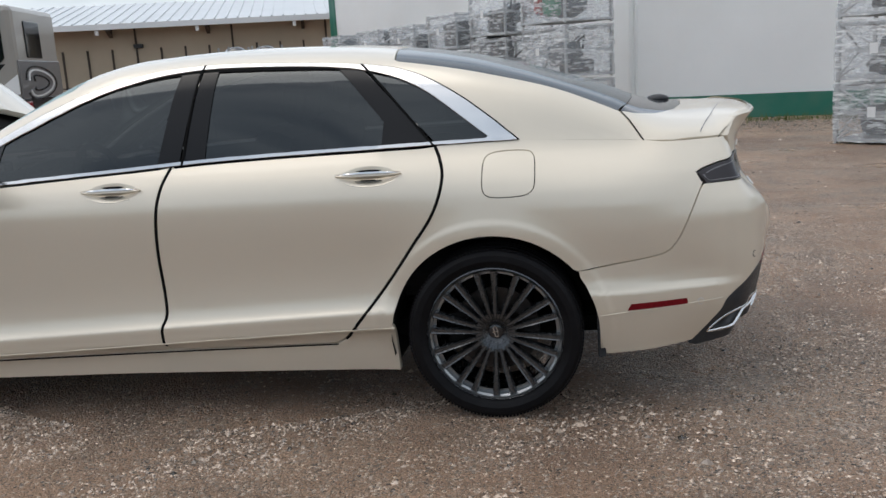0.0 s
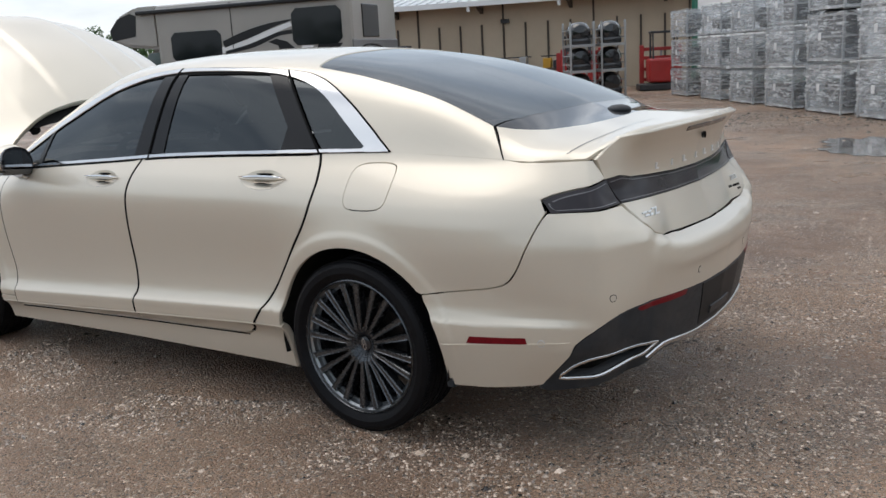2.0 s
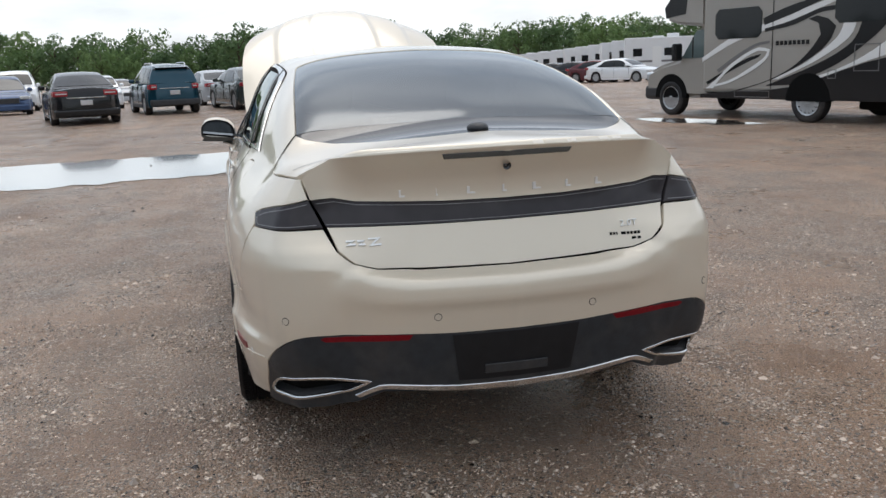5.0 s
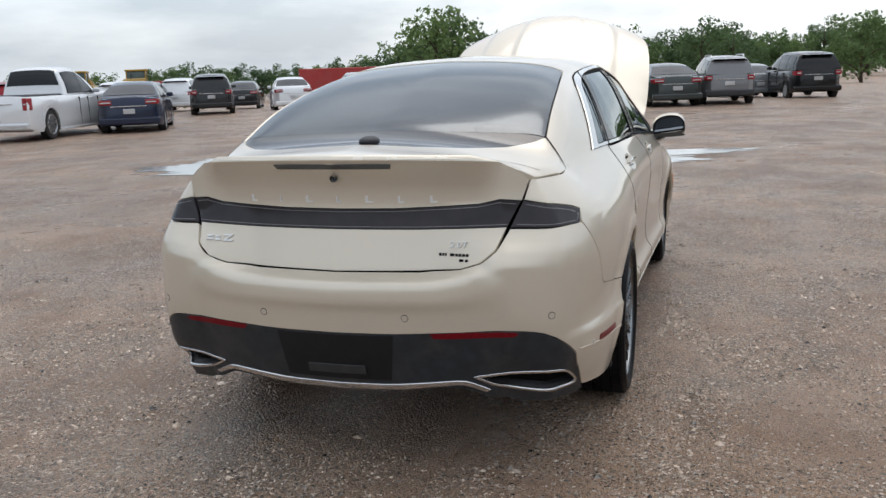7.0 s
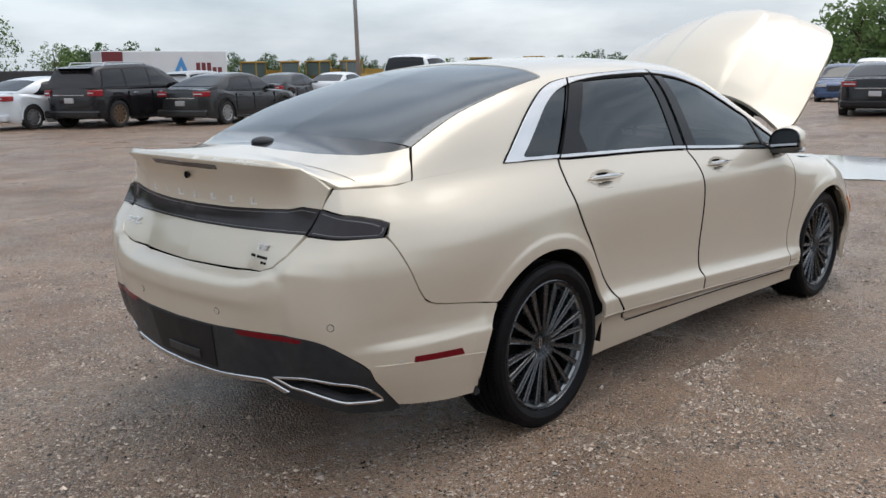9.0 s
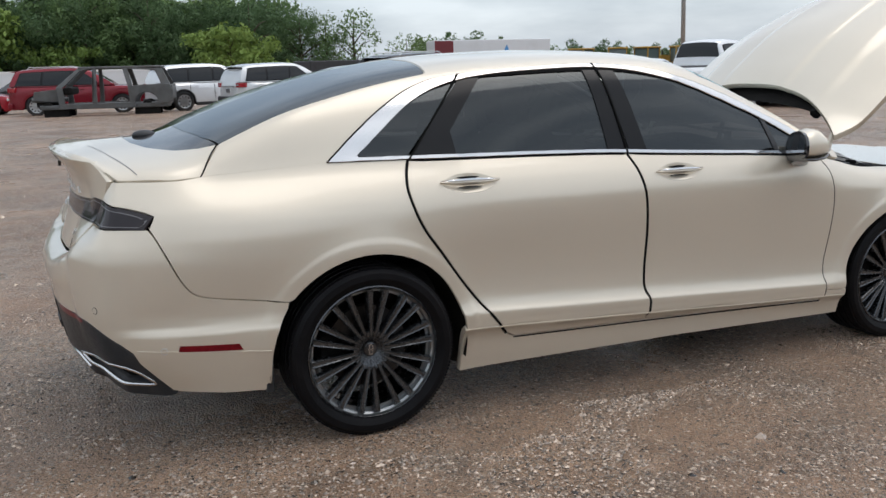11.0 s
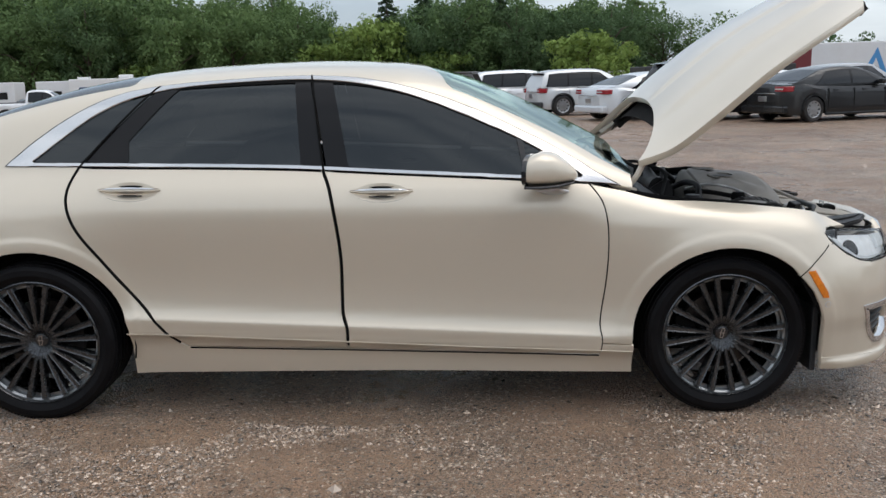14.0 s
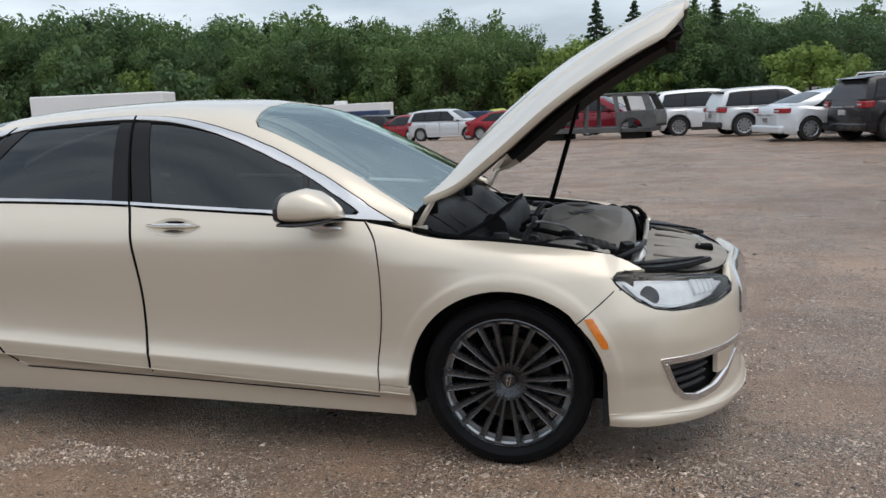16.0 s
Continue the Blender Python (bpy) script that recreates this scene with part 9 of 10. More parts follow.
def film_material():
    m = bpy.data.materials.new("stretch_film")
    m.use_nodes = True
    n, l = m.node_tree.nodes, m.node_tree.links
    n.clear()
    out = n.new("ShaderNodeOutputMaterial")
    tr = n.new("ShaderNodeBsdfTransparent")
    tr.inputs[0].default_value = (0.93, 0.94, 0.95, 1)
    p = n.new("ShaderNodeBsdfPrincipled")
    p.inputs["Base Color"].default_value = (0.94, 0.95, 0.95, 1)
    p.inputs["Roughness"].default_value = 0.22
    tc = n.new("ShaderNodeTexCoord")
    mp = n.new("ShaderNodeMapping")
    mp.inputs["Scale"].default_value = (2.4, 2.4, 11)
    mp.inputs["Rotation"].default_value = (0.3, 0.25, 0)
    nz = n.new("ShaderNodeTexNoise")
    nz.inputs["Scale"].default_value, nz.inputs["Detail"].default_value, nz.inputs["Roughness"].default_value = 1.6, 7, 0.72
    rp = n.new("ShaderNodeMapRange")
    rp.inputs["From Min"].default_value, rp.inputs["From Max"].default_value = 0.50, 0.72
    rp.inputs["To Min"].default_value, rp.inputs["To Max"].default_value = 0.20, 0.95
    bp = n.new("ShaderNodeBump")
    bp.inputs["Strength"].default_value, bp.inputs["Distance"].default_value = 0.7, 0.02
    mx = n.new("ShaderNodeMixShader")
    l.new(tc.outputs["Object"], mp.inputs["Vector"])
    l.new(mp.outputs[0], nz.inputs["Vector"])
    l.new(nz.outputs["Fac"], rp.inputs["Value"])
    l.new(nz.outputs["Fac"], bp.inputs["Height"])
    l.new(bp.outputs[0], p.inputs["Normal"])
    l.new(rp.outputs[0], mx.inputs[0])
    l.new(tr.outputs[0], mx.inputs[1])
    l.new(p.outputs[0], mx.inputs[2])
    l.new(mx.outputs[0], out.inputs["Surface"])
    return m


M_FILM = film_material()
crate_rg = random.Random(21)


def crate(at, yaw, z, size, label, film=True, brace=False, extra=None):
    """A steel stacking crate full of car parts, wrapped in film. at: its near corner; x along the row, y inwards."""
    sx, sy, sz = size
    c = thing("wrapped_crate" if film else "steel_crate", (at[0], at[1], z), label, "crate", "stacked crates", yaw=yaw)
    t = 0.045
    for x in (0, sx - t):
        for y in (0, sy - t):
            part("post", boxm((x, y, 0), (x + t, y + t, sz), 0.004), M_STEEL, c)
    for zz in (0.05, sz * 0.52, sz - 0.05):
        for y in (0.004, sy - t * 0.7):
            part("rail", boxm((t, y, zz - 0.02), (sx - t, y + t * 0.6, zz + 0.02), 0.003), M_STEEL, c)
        for x in (0.004, sx - t * 0.7):
            part("rail", boxm((x, t, zz - 0.02), (x + t * 0.6, sy - t, zz + 0.02), 0.003), M_STEEL, c)
    if brace:
        for y in (0.02, sy - 0.04):
            part("brace", tubem([(0.03, y, sz * 0.95), (sx * 0.45, y, sz * 0.5), (0.03, y, sz * 0.08)], 0.018, 6), M_STEEL, c)
        part("brace", tubem([(0.02, 0.03, sz * 0.95), (0.02, sy * 0.6, sz * 0.5), (0.02, 0.03, sz * 0.1)], 0.018, 6), M_STEEL, c)
    part("deck", boxm((t, t, 0.05), (sx - t, sy - t, 0.08), 0), M_STEEL, c)
    for k in range(crate_rg.randint(2, 3)):
        lx, ly, lz = crate_rg.uniform(0.3, 0.6) * sx, crate_rg.uniform(0.25, 0.5) * sy, crate_rg.uniform(0.2, 0.62) * sz
        ox, oy = crate_rg.uniform(0.08, sx - lx - 0.08), crate_rg.uniform(0.08, sy - ly - 0.08)
        bm = boxm((0, 0, 0), (lx, ly, lz), 0.05)
        bmesh.ops.transform(bm, matrix=pose(ox, oy, 0.10 + 0.12 * k * (k < 3), 0, crate_rg.uniform(-14, 14), crate_rg.uniform(-12, 12)), verts=bm.verts)
        part("car_part", bm, crate_rg.choice(M_PARTS), c)
    if crate_rg.random() < 0.4:
        part("panel_part", boxm((sx * 0.3, 0.10, 0.12), (sx * 0.9, 0.16, sz * crate_rg.uniform(0.35, 0.6)), 0.03), crate_rg.choice(M_PARTS), c)
    for k in range(3):
        x0, y0 = crate_rg.uniform(0.1, sx * 0.6), crate_rg.uniform(0.1, sy * 0.6)
        part("loose_part", tubem([(x0, y0, 0.2), (x0 + 0.25, y0 + 0.1, sz * 0.6), (x0 + 0.35, y0 + 0.3, sz * 0.8), (x0 + 0.2, y0 + 0.35, sz * 0.4)], 0.025, 7), crate_rg.choice(M_PARTS + [M_STEEL]), c, "", True)
    if extra:
        for mat, lo, hi in extra:
            part("bright_part", boxm(lo, hi, 0.1), mat, c)
    part("label_sheet", boxm((sx * 0.35, -0.028, sz * 0.45), (sx * 0.35 + 0.11, -0.024, sz * 0.45 + 0.14)), M_RVWHITE, c, "small white paper sheet")
    if film:
        nn, mm = 26, 9
        V, F = [], []
        ring = [(u * sx, -0.02) for u in np.linspace(0, 1, 8)] + [(sx + 0.02, u * sy) for u in np.linspace(0, 1, 8)] + [((1 - u) * sx, sy + 0.02) for u in np.linspace(0, 1, 8)] + [(-0.02, (1 - u) * sy) for u in np.linspace(0, 1, 8)]
        for j in range(mm):
            zz = 0.03 + (sz - 0.03) * j / (mm - 1)
            for i, (x, y) in enumerate(ring):
                k = 0.02 * noise.noise((i * 0.7 + at[0], zz * 4, z + yaw))
                V.append((x + (x - sx / 2) * k * 2, y + (y - sy / 2) * k * 2, zz + 0.015 * noise.noise((i * 1.1, j, at[1]))))
        r = len(ring)
        F = [(j * r + i, j * r + (i + 1) % r, (j + 1) * r + (i + 1) % r, (j + 1) * r + i) for j in range(mm - 1) for i in range(r)]
        f = mesh_from("film", V, F, M_FILM, c, "clear stretch film", smooth=True)
        f.visible_shadow = False
    return c


ROW = -52.0
ra = Vector((math.cos(radians(ROW)), math.sin(radians(ROW)), 0))
for d, ln, dp, tiers, hts in ((0.0, 1.38, 1.10, 3, 0.96), (1.95, 1.35, 1.15, 3, 0.90), (3.9, 1.3, 1.15, 3, 0.80), (5.9, 1.3, 1.15, 3, 0.76), (7.9, 1.3, 1.15, 3, 0.76), (10.4, 1.3, 1.1, 3, 0.76)):
    for k in range(tiers):
        o = Vector((-0.06, -12.27, 0)) + ra * d
        ex = None
        if d == 0 and k == 2:
            ex = [(M_GREENBOX, (0.5, 0.10, 0.15), (0.95, 0.6, 0.62)), (M_REDBOX, (0.15, 0.15, 0.2), (0.4, 0.5, 0.8))]
        # the row's x axis runs along it; inwards is to its right, so the crate is turned to keep its near corner
        crate((o.x + ra.x * ln, o.y + ra.y * ln), ROW + 180, k * (hts + 0.03), (ln, dp, hts), ("lowest", "middle", "top")[k] + " wire crate of dark car parts wrapped in clear film", True, False, ex)
for k in range(3):
    crate((-3.74, -8.70), 139, k * 0.83, (1.3, 1.1, 0.81), ("lowest", "middle", "top")[k] + " steel crate of dark parts beside the tarpaulin wall", True, True)


def tall_rack(at, yaw):
    r = thing("parts_rack", (at[0], at[1], 0), "galvanised rack with three tiers of black mower housings", "rack", "parts racks", yaw=yaw)
    for x in (0, 0.66):
        for y in (0, 0.9):
            part("post", boxm((x, y, 0), (x + 0.05, y + 0.05, 2.16), 0.004), M_STEEL, r)
    for k in range(3):
        z = 0.08 + 0.70 * k
        part("shelf", boxm((0, 0, z), (0.71, 0.95, z + 0.07), 0.005), M_STEEL, r)
        for h in (0.22, 0.45):
            part("side_rail", boxm((0.0, 0.05, z + h), (0.03, 0.9, z + h + 0.03)), M_STEEL, r)
            part("side_rail", boxm((0.68, 0.05, z + h), (0.71, 0.9, z + h + 0.03)), M_STEEL, r)
        bm = bmesh.new()
        add_lathe(bm, [(0.02, 0.0), (0.16, 0.0), (0.20, 0.04), (0.28, 0.06), (0.31, 0.14), (0.31, 0.55), (0.22, 0.66), (0.02, 0.68)], 24, "y", (0.36, 0.12, z + 0.38))
        add_box(bm, (0.08, 0.10, z + 0.07), (0.63, 0.82, z + 0.24), 0.04)
        part("mower_housing", bm, M_BLACK_GLOSS, r, "black plastic housing", True, 40)
        # small white boxes stand for the glints on the glossy housing
        for q in range(5):
            part("bolt", boxm((0.08 + 0.12 * q, 0.07, z + 0.25 + 0.05 * (q % 3)), (0.12 + 0.12 * q, 0.13, z + 0.29 + 0.05 * (q % 3)), 0.01), M_RVWHITE, r)
    return r


tall_rack((9.15, -20.15), 40)
tall_rack((8.50, -20.75), 40)

# ---------------------------------------------------------------- machines and benches along the tan wall
sd = Vector((math.cos(radians(18)), math.sin(radians(18)), 0))
sn = Vector((-sd.y, sd.x, 0))


def by_wall(along, out):
    p = Vector((8.6, -28.4, 0)) + sd * along + sn * out
    return (p.x, p.y, 0)


for k in range(7):
    b = thing("work_bench", by_wall(3.2 + 2.5 * k, 2.3 + 0.2 * (k % 2)), "dark steel bench loaded with tools and crates", "bench", "benches along the wall", yaw=18)
    part("top", boxm((0, 0, 0.78), (2.2, 0.8, 0.86), 0.01), M_BATTEN, b)
    for x in (0.05, 2.1):
        for y in (0.05, 0.7):
            part("leg", boxm((x, y, 0), (x + 0.06, y + 0.06, 0.78)), M_TRIM2, b)
    part("lower_shelf", boxm((0.05, 0.05, 0.25), (2.15, 0.75, 0.30)), M_TRIM2, b)
    part("rail", boxm((0, 0.02, 1.25), (2.2, 0.05, 1.29)), M_TRIM2, b)
    part("front_panel", boxm((0.12, 0.03, 0.08), (2.10, 0.05, 0.62 + 0.1 * (k % 2)), 0.004), M_UNDER, b, "dark steel front")
    part("edge_strip", boxm((0.0, -0.015, 0.80), (2.2, 0.0, 0.85)), M_STEEL, b)
    part("notice", boxm((0.6 + 0.3 * (k % 3), 0.018, 0.30), (0.82 + 0.3 * (k % 3), 0.028, 0.58)), M_RVWHITE, b, "white paper notice")
    part("strut", tubem([(1.3, 0.0, 0.12), (1.75, 0.0, 0.76)], 0.03, 6), M_TRIM2, b)
    rr = random.Random(40 + k)
    for q in range(5):
        x = 0.1 + 0.42 * q
        mat = rr.choice((M_YELLOWBOX, M_RVWHITE, M_TRIM2, M_STEEL, M_BLUEBOX, M_REDBOX))
        part("tool_box", boxm((x, 0.1, 0.86), (x + rr.uniform(0.18, 0.36), 0.5, 0.86 + rr.uniform(0.12, 0.42)), 0.02), mat, b)
    for q in range(3):
        x = 0.15 + 0.7 * q
        part("stored_part", boxm((x, 0.1, 0.30), (x + 0.5, 0.65, 0.30 + rr.uniform(0.15, 0.4)), 0.04), rr.choice((M_TRIM2, M_STEEL, M_REDBOX, M_UNDER)), b)


def machine(at, yaw, k):
    m = thing("red_machine", at, "red lifting machine with an open mast and a black cab frame", "machine", "red machines", yaw=yaw)
    part("base", boxm((-0.1, 0.10, 0.02), (1.5, 1.10, 0.22), 0.03), M_TRIM2, m)
    for x in (0.02, 1.24):
        part("mast", boxm((x, 0.0, 0.15), (x + 0.14, 0.16, 1.45 - 0.1 * (k % 2)), 0.02), M_REDBOX, m, "red mast post")
    for z in (0.28, 0.62, 0.98, 1.26):
        part("cross_bar", boxm((0.16, 0.02, z), (1.24, 0.12, z + 0.11), 0.015), M_REDBOX, m)
    part("body", boxm((0.20, 0.20, 0.25), (1.20, 1.05, 1.02), 0.08), M_REDBOX, m, "red painted body")
    part("engine", boxm((0.30, 0.13, 0.42), (1.08, 0.30, 0.94), 0.05), M_BLACK_GLOSS, m, "black engine behind the mast")
    part("ram", tubem([(0.68, 0.06, 0.2), (0.68, 0.06, 1.3)], 0.035, 8), M_STEEL, m, "bright lifting ram", True)
    for x in (0.0, 1.22):
        part("fork", boxm((x, -0.55, 0.10), (x + 0.16, 0.02, 0.18), 0.01), M_REDBOX, m)
    for x in (0.30, 1.06):
        part("cab_post", tubem([(x, 0.32, 1.0), (x, 0.34, 1.82), (x, 0.85, 1.84), (x, 0.98, 1.0)], 0.035, 8), M_TRIM2, m)
    part("cab_roof", boxm((0.24, 0.28, 1.80), (1.12, 0.90, 1.87), 0.02), M_TRIM2, m)
    for q in range(4):
        part("sign_bar", boxm((0.30 + 0.20 * q, -0.004, 1.29), (0.44 + 0.20 * q, 0.018, 1.35)), M_RVWHITE, m)
    return m


for k, (a, o, y) in enumerate(((3.0, 4.2, 18), (4.6, 4.0, 200), (9.4, 3.6, 18), (13.6, 3.9, 18), (0.6, 3.0, 30))):
    p = by_wall(a, o)
    machine(p, y, k)

# ---------------------------------------------------------------- far yard: trailers, containers, loaders, pole
M_TRAILER = material("white_trailer", (0.70, 0.71, 0.72), 0.4, 0, 0.2, 0.5, 0.05, 0.6, dirt=(0.3, 0.28, 0.25), dirt_amount=0.3, dirt_scale=0.6)
M_BLUE = material("blue_trailer_panel", (0.06, 0.26, 0.55), 0.4, 0, 0.2)
M_YELLOWCOVER = material("yellow_cover", (0.42, 0.45, 0.06), 0.6, 0, 0, 0.4, 0.15, 2)
NAVY_PANEL = material("navy_panel", (0.018, 0.040, 0.105), 0.4, 0, 0.2, 0.5, 0.1, 1)
M_MAROON = material("maroon_trailer_panel", (0.16, 0.02, 0.025), 0.4)


def trailer(name, label, at, yaw, size, mat=None, cat="trailer", group="", windows=0, base=None):
    ln, wd, ht = size
    z0 = float(height(at[0], at[1])) if base is None else base
    t = thing(name, (at[0], at[1], z0), label, cat, group, yaw=yaw)
    part("box", boxm((-ln / 2, -wd / 2, 0.75), (ln / 2, wd / 2, ht), 0.06), mat or M_TRAILER, t)
    part("chassis", boxm((-ln / 2 + 0.3, -wd * 0.35, 0.5), (ln / 2 - 0.3, wd * 0.35, 0.78), 0.02), M_UNDER, t)
    for g in (1, -1):
        for q in (0.16, 0.24) if ln > 8 else (0.45, 0.58):
            simple_wheel(t, -ln / 2 + ln * q, g * (wd / 2 - 0.14), 0.45 if ln > 8 else 0.36, M_RIM2, 8)
        for k in range(windows):
            x = -ln / 2 + ln * (0.18 + 0.64 * k / max(1, windows - 1))
            y0, y1 = sorted((g * (wd / 2 - 0.01), g * (wd / 2 + 0.012)))
            part("window", boxm((x, y0, ht * 0.55), (x + 0.7, y1, ht * 0.74), 0.004), M_GLASS2, t)
        if windows:
            y0, y1 = sorted((g * (wd / 2 - 0.01), g * (wd / 2 + 0.010)))
            part("stripe", boxm((-ln / 2 + 0.2, y0, ht * 0.40), (ln / 2 - 0.4, y1, ht * 0.45), 0.003), M_RVGREY, t)
            part("door", boxm((ln * 0.12, y0, 0.8), (ln * 0.12 + 0.7, y1 + 0.004 * g, ht * 0.78), 0.004), M_RVWHITE, t)
    if windows:
        part("roof_unit", boxm((-0.5, -0.4, ht), (0.4, 0.4, ht + 0.28), 0.06), M_RVWHITE, t)
    return t


at1 = trailer("moving_trailer", "white moving trailer with a blue sail emblem and blue stripe", (27.0, 49.8), -12, (8.0, 2.5, 3.55))
for g in (-1,):
    y0, y1 = sorted((g * 1.25, g * 1.268))
    part("stripe", boxm((-3.9, y0, 0.95), (3.9, y1, 1.7)), M_BLUE, at1, "blue stripe")
    part("emblem", prismm([(0.2, 1.7), (0.95, 3.2), (1.55, 1.7), (1.25, 1.7), (0.9, 2.6), (0.55, 1.7)], y0 - 0.004, y1), M_BLUE, at1, "blue sail emblem")
    for k in range(5):
        part("name_bar", boxm((1.9 + 0.36 * k, y0, 1.95), (2.16 + 0.36 * k, y1, 2.5 + 0.3 * (k in (0, 1, 2)))), M_MAROON, at1)
    part("front_panel", boxm((-3.95, y0, 1.8), (-2.7, y1 + 0.002, 3.5)), M_MAROON, at1)
for k in range(11):
    b, d = radians(-18.6 - 0.88 * k), 116 - 4.2 * k
    trailer("caravan", "white travel trailer parked in a row", (-3.7 + d * math.cos(b), 0.8 + d * math.sin(b)), 62 + 5 * (k % 3), (7.5, 2.4, 3.2), None, "caravan", "row of caravans", 3)
for x, ln, ht in ((-1.6, 8.8, 3.1), (9.2, 12.4, 3.1), (22.3, 12.6, 3.2), (35.2, 12.4, 3.1)):
    box = trailer("container", "pale ribbed box trailer along the tree line", (x, 86.0 - 0.05 * x), -3, (ln, 2.5, ht), None, "trailer", "trailers along the trees")
    part("top_rail", boxm((-ln / 2, -1.285, ht - 0.16), (ln / 2, -1.25, ht + 0.02), 0.01), M_RVWHITE, box)
    part("corner_post", boxm((-ln / 2 - 0.01, -1.29, 0.7), (-ln / 2 + 0.14, -1.25, ht), 0.01), M_TRIM2, box)
    for k in range(int(ln / 0.62)):
        part("rib", boxm((-ln / 2 + 0.4 + 0.62 * k, -1.275, 0.8), (-ln / 2 + 0.45 + 0.62 * k, -1.25, ht - 0.16), 0), M_TRAILER, box)
trailer("travel_trailer", "white rounded travel trailer beside the box trailers", (-8.0, 80.0), -3, (4.6, 2.4, 2.9), None, "caravan", "", 2)
trailer("travel_trailer", "cream camper with dark windows by the tree line", (-22.9, 66.0), -4, (8.4, 2.4, 3.05), M_RVWHITE, "caravan", "", 3)
trailer("box_trailer", "navy blue box trailer with a white roof edge", (-16.9, 50.0), -3, (6.0, 2.1, 2.0), NAVY_PANEL, "trailer")
trailer("box_trailer", "small blue box trailer behind the silver suv", (-9.8, 58.0), -3, (2.4, 1.9, 1.82), NAVY_PANEL, "trailer")
trailer("box_trailer", "low white trailer behind the parked cars", (-13.8, 62.0), -3, (3.7, 2.0, 2.0), None, "trailer")
boat = thing("covered_boat", (-8.75, 62.0, float(height(-8.75, 62.0))), "small boat under a yellow cover on a trailer", "boat")
part("hull", loft([[(x, w * math.sin(a), 0.8 + h * 0.5 + h * 0.5 * math.cos(a)) for a in np.linspace(0, 2 * math.pi, 13)[:-1]] for x, w, h in ((-1.2, 0.5, 0.8), (-0.6, 0.9, 1.2), (0.4, 0.9, 1.25), (1.2, 0.25, 0.7))]), M_YELLOWCOVER, boat, "", True)
part("cradle", boxm((-1.0, -0.6, 0.0), (1.0, 0.6, 0.84), 0.03), M_UNDER, boat)
rails = thing("rail_rack", (-6.5, 52.0, float(height(-6.5, 52.0))), "low black steel rack behind the red sedan", "rack", yaw=-3)
for z in (0.45, 0.9, 1.4):
    part("rail", boxm((-1.9, -0.05, z - 0.05), (1.9, 0.05, z + 0.05), 0.01), M_TRIM2, rails)
for k in range(6):
    part("post", boxm((-1.9 + 0.74 * k, -0.06, 0.0), (-1.8 + 0.74 * k, 0.06, 1.44), 0.01), M_TRIM2, rails)
for k in range(3):
    trailer("caravan", "pale caravan by the tree line", (-27.0 - 9 * k, 68.0), 5, (7.0, 2.4, 3.0), None, "caravan", "row of caravans", 2)
trailer("flat_truck", "dark flat trailer stacked low behind the suv row", (17.5, 47.0), 8, (9.0, 2.5, 2.3), M_TRIM2)
trailer("box_trailer", "plain white box trailer parked far along the yard", (-22.5, 33.0), 14, (6.2, 2.1, 2.85), M_RVWHITE, "trailer")
M_LOADER = material("loader_yellow", (0.36, 0.22, 0.03), 0.5, 0, 0.2, 0.4, 0.12, 2, dirt=MUD, dirt_amount=0.3, dirt_scale=1.5)


def loader(at, yaw):
    v = thing("wheel_loader", (at[0], at[1], float(height(*at))), "yellow wheel loader with a glazed cab", "loader", "yellow loaders", yaw=yaw)
    part("rear_body", boxm((-3.0, -1.1, 1.0), (-0.4, 1.1, 2.3), 0.15), M_LOADER, v)
    part("front_frame", boxm((-0.3, -0.7, 0.9), (1.8, 0.7, 1.7), 0.1), M_LOADER, v)
    part("cab", boxm((-0.78, -0.72, 2.2), (0.58, 0.72, 3.3), 0.06), M_GLASS3, v, "glazed cab")
    part("exhaust_stack", tubem([(-1.6, 0.3, 2.2), (-1.6, 0.3, 3.1)], 0.06, 8), M_TRIM2, v)
    part("engine_hood", prismm([(-3.0, 2.25), (-0.9, 2.25), (-1.1, 2.75), (-2.8, 2.65)], -0.8, 0.8), M_LOADER, v)
    part("cab_roof", boxm((-0.9, -0.84, 3.3), (0.7, 0.84, 3.44), 0.05), M_LOADER, v)
    for x in (-0.82, 0.54):
        for y in (-0.76, 0.68):
            part("cab_post", boxm((x, y, 2.2), (x + 0.09, y + 0.09, 3.3)), M_LOADER, v)
    for y in (-0.6, 0.6):
        part("lift_arm", tubem([(0.3, y, 1.9), (1.8, y, 1.5), (2.7, y, 0.8)], 0.13, 8), M_LOADER, v)
    part("bucket", prismm([(2.5, 0.2), (3.6, 0.15), (2.9, 0.9), (2.6, 1.3), (2.4, 1.0)], -1.3, 1.3), M_TRIM2, v, "dark steel bucket")
    for x in (-2.0, 1.2):
        for y in (-1.0, 1.0):
            simple_wheel(v, x, y, 0.75, M_LOADER, 6)
    return v


for p, y in (((40.3, 58.7), 200), ((42.7, 56.9), 235), ((44.5, 55.5), 190), ((46.6, 53.8), 160), ((54.2, 45.9), 210), ((57.5, 42.8), 30)):
    loader(p, y)
for k, (x, y) in enumerate(((46.5, 65.0), (56.0, 48.0), (62.0, 44.0))):
    trailer("red_truck", "red tipper body parked among the loaders", (x, y), 20 + 10 * k, (6.5, 2.4, 2.6), M_REDBOX, "truck")
trailer("red_container", "red waste container behind the parked cars", (60.0, 26.0), 105, (6.5, 2.4, 2.6), M_REDBOX, "container")
pole = thing("light_pole", (37.1, 42.0, float(height(37.1, 42.0))), "tall grey steel pole above the yard", "pole")
part("shaft", tubem([(0, 0, 0), (-0.15, 0, 7), (-0.35, 0, 15)], [0.16, 0.13, 0.09], 12), M_STEEL, pole, "", True)
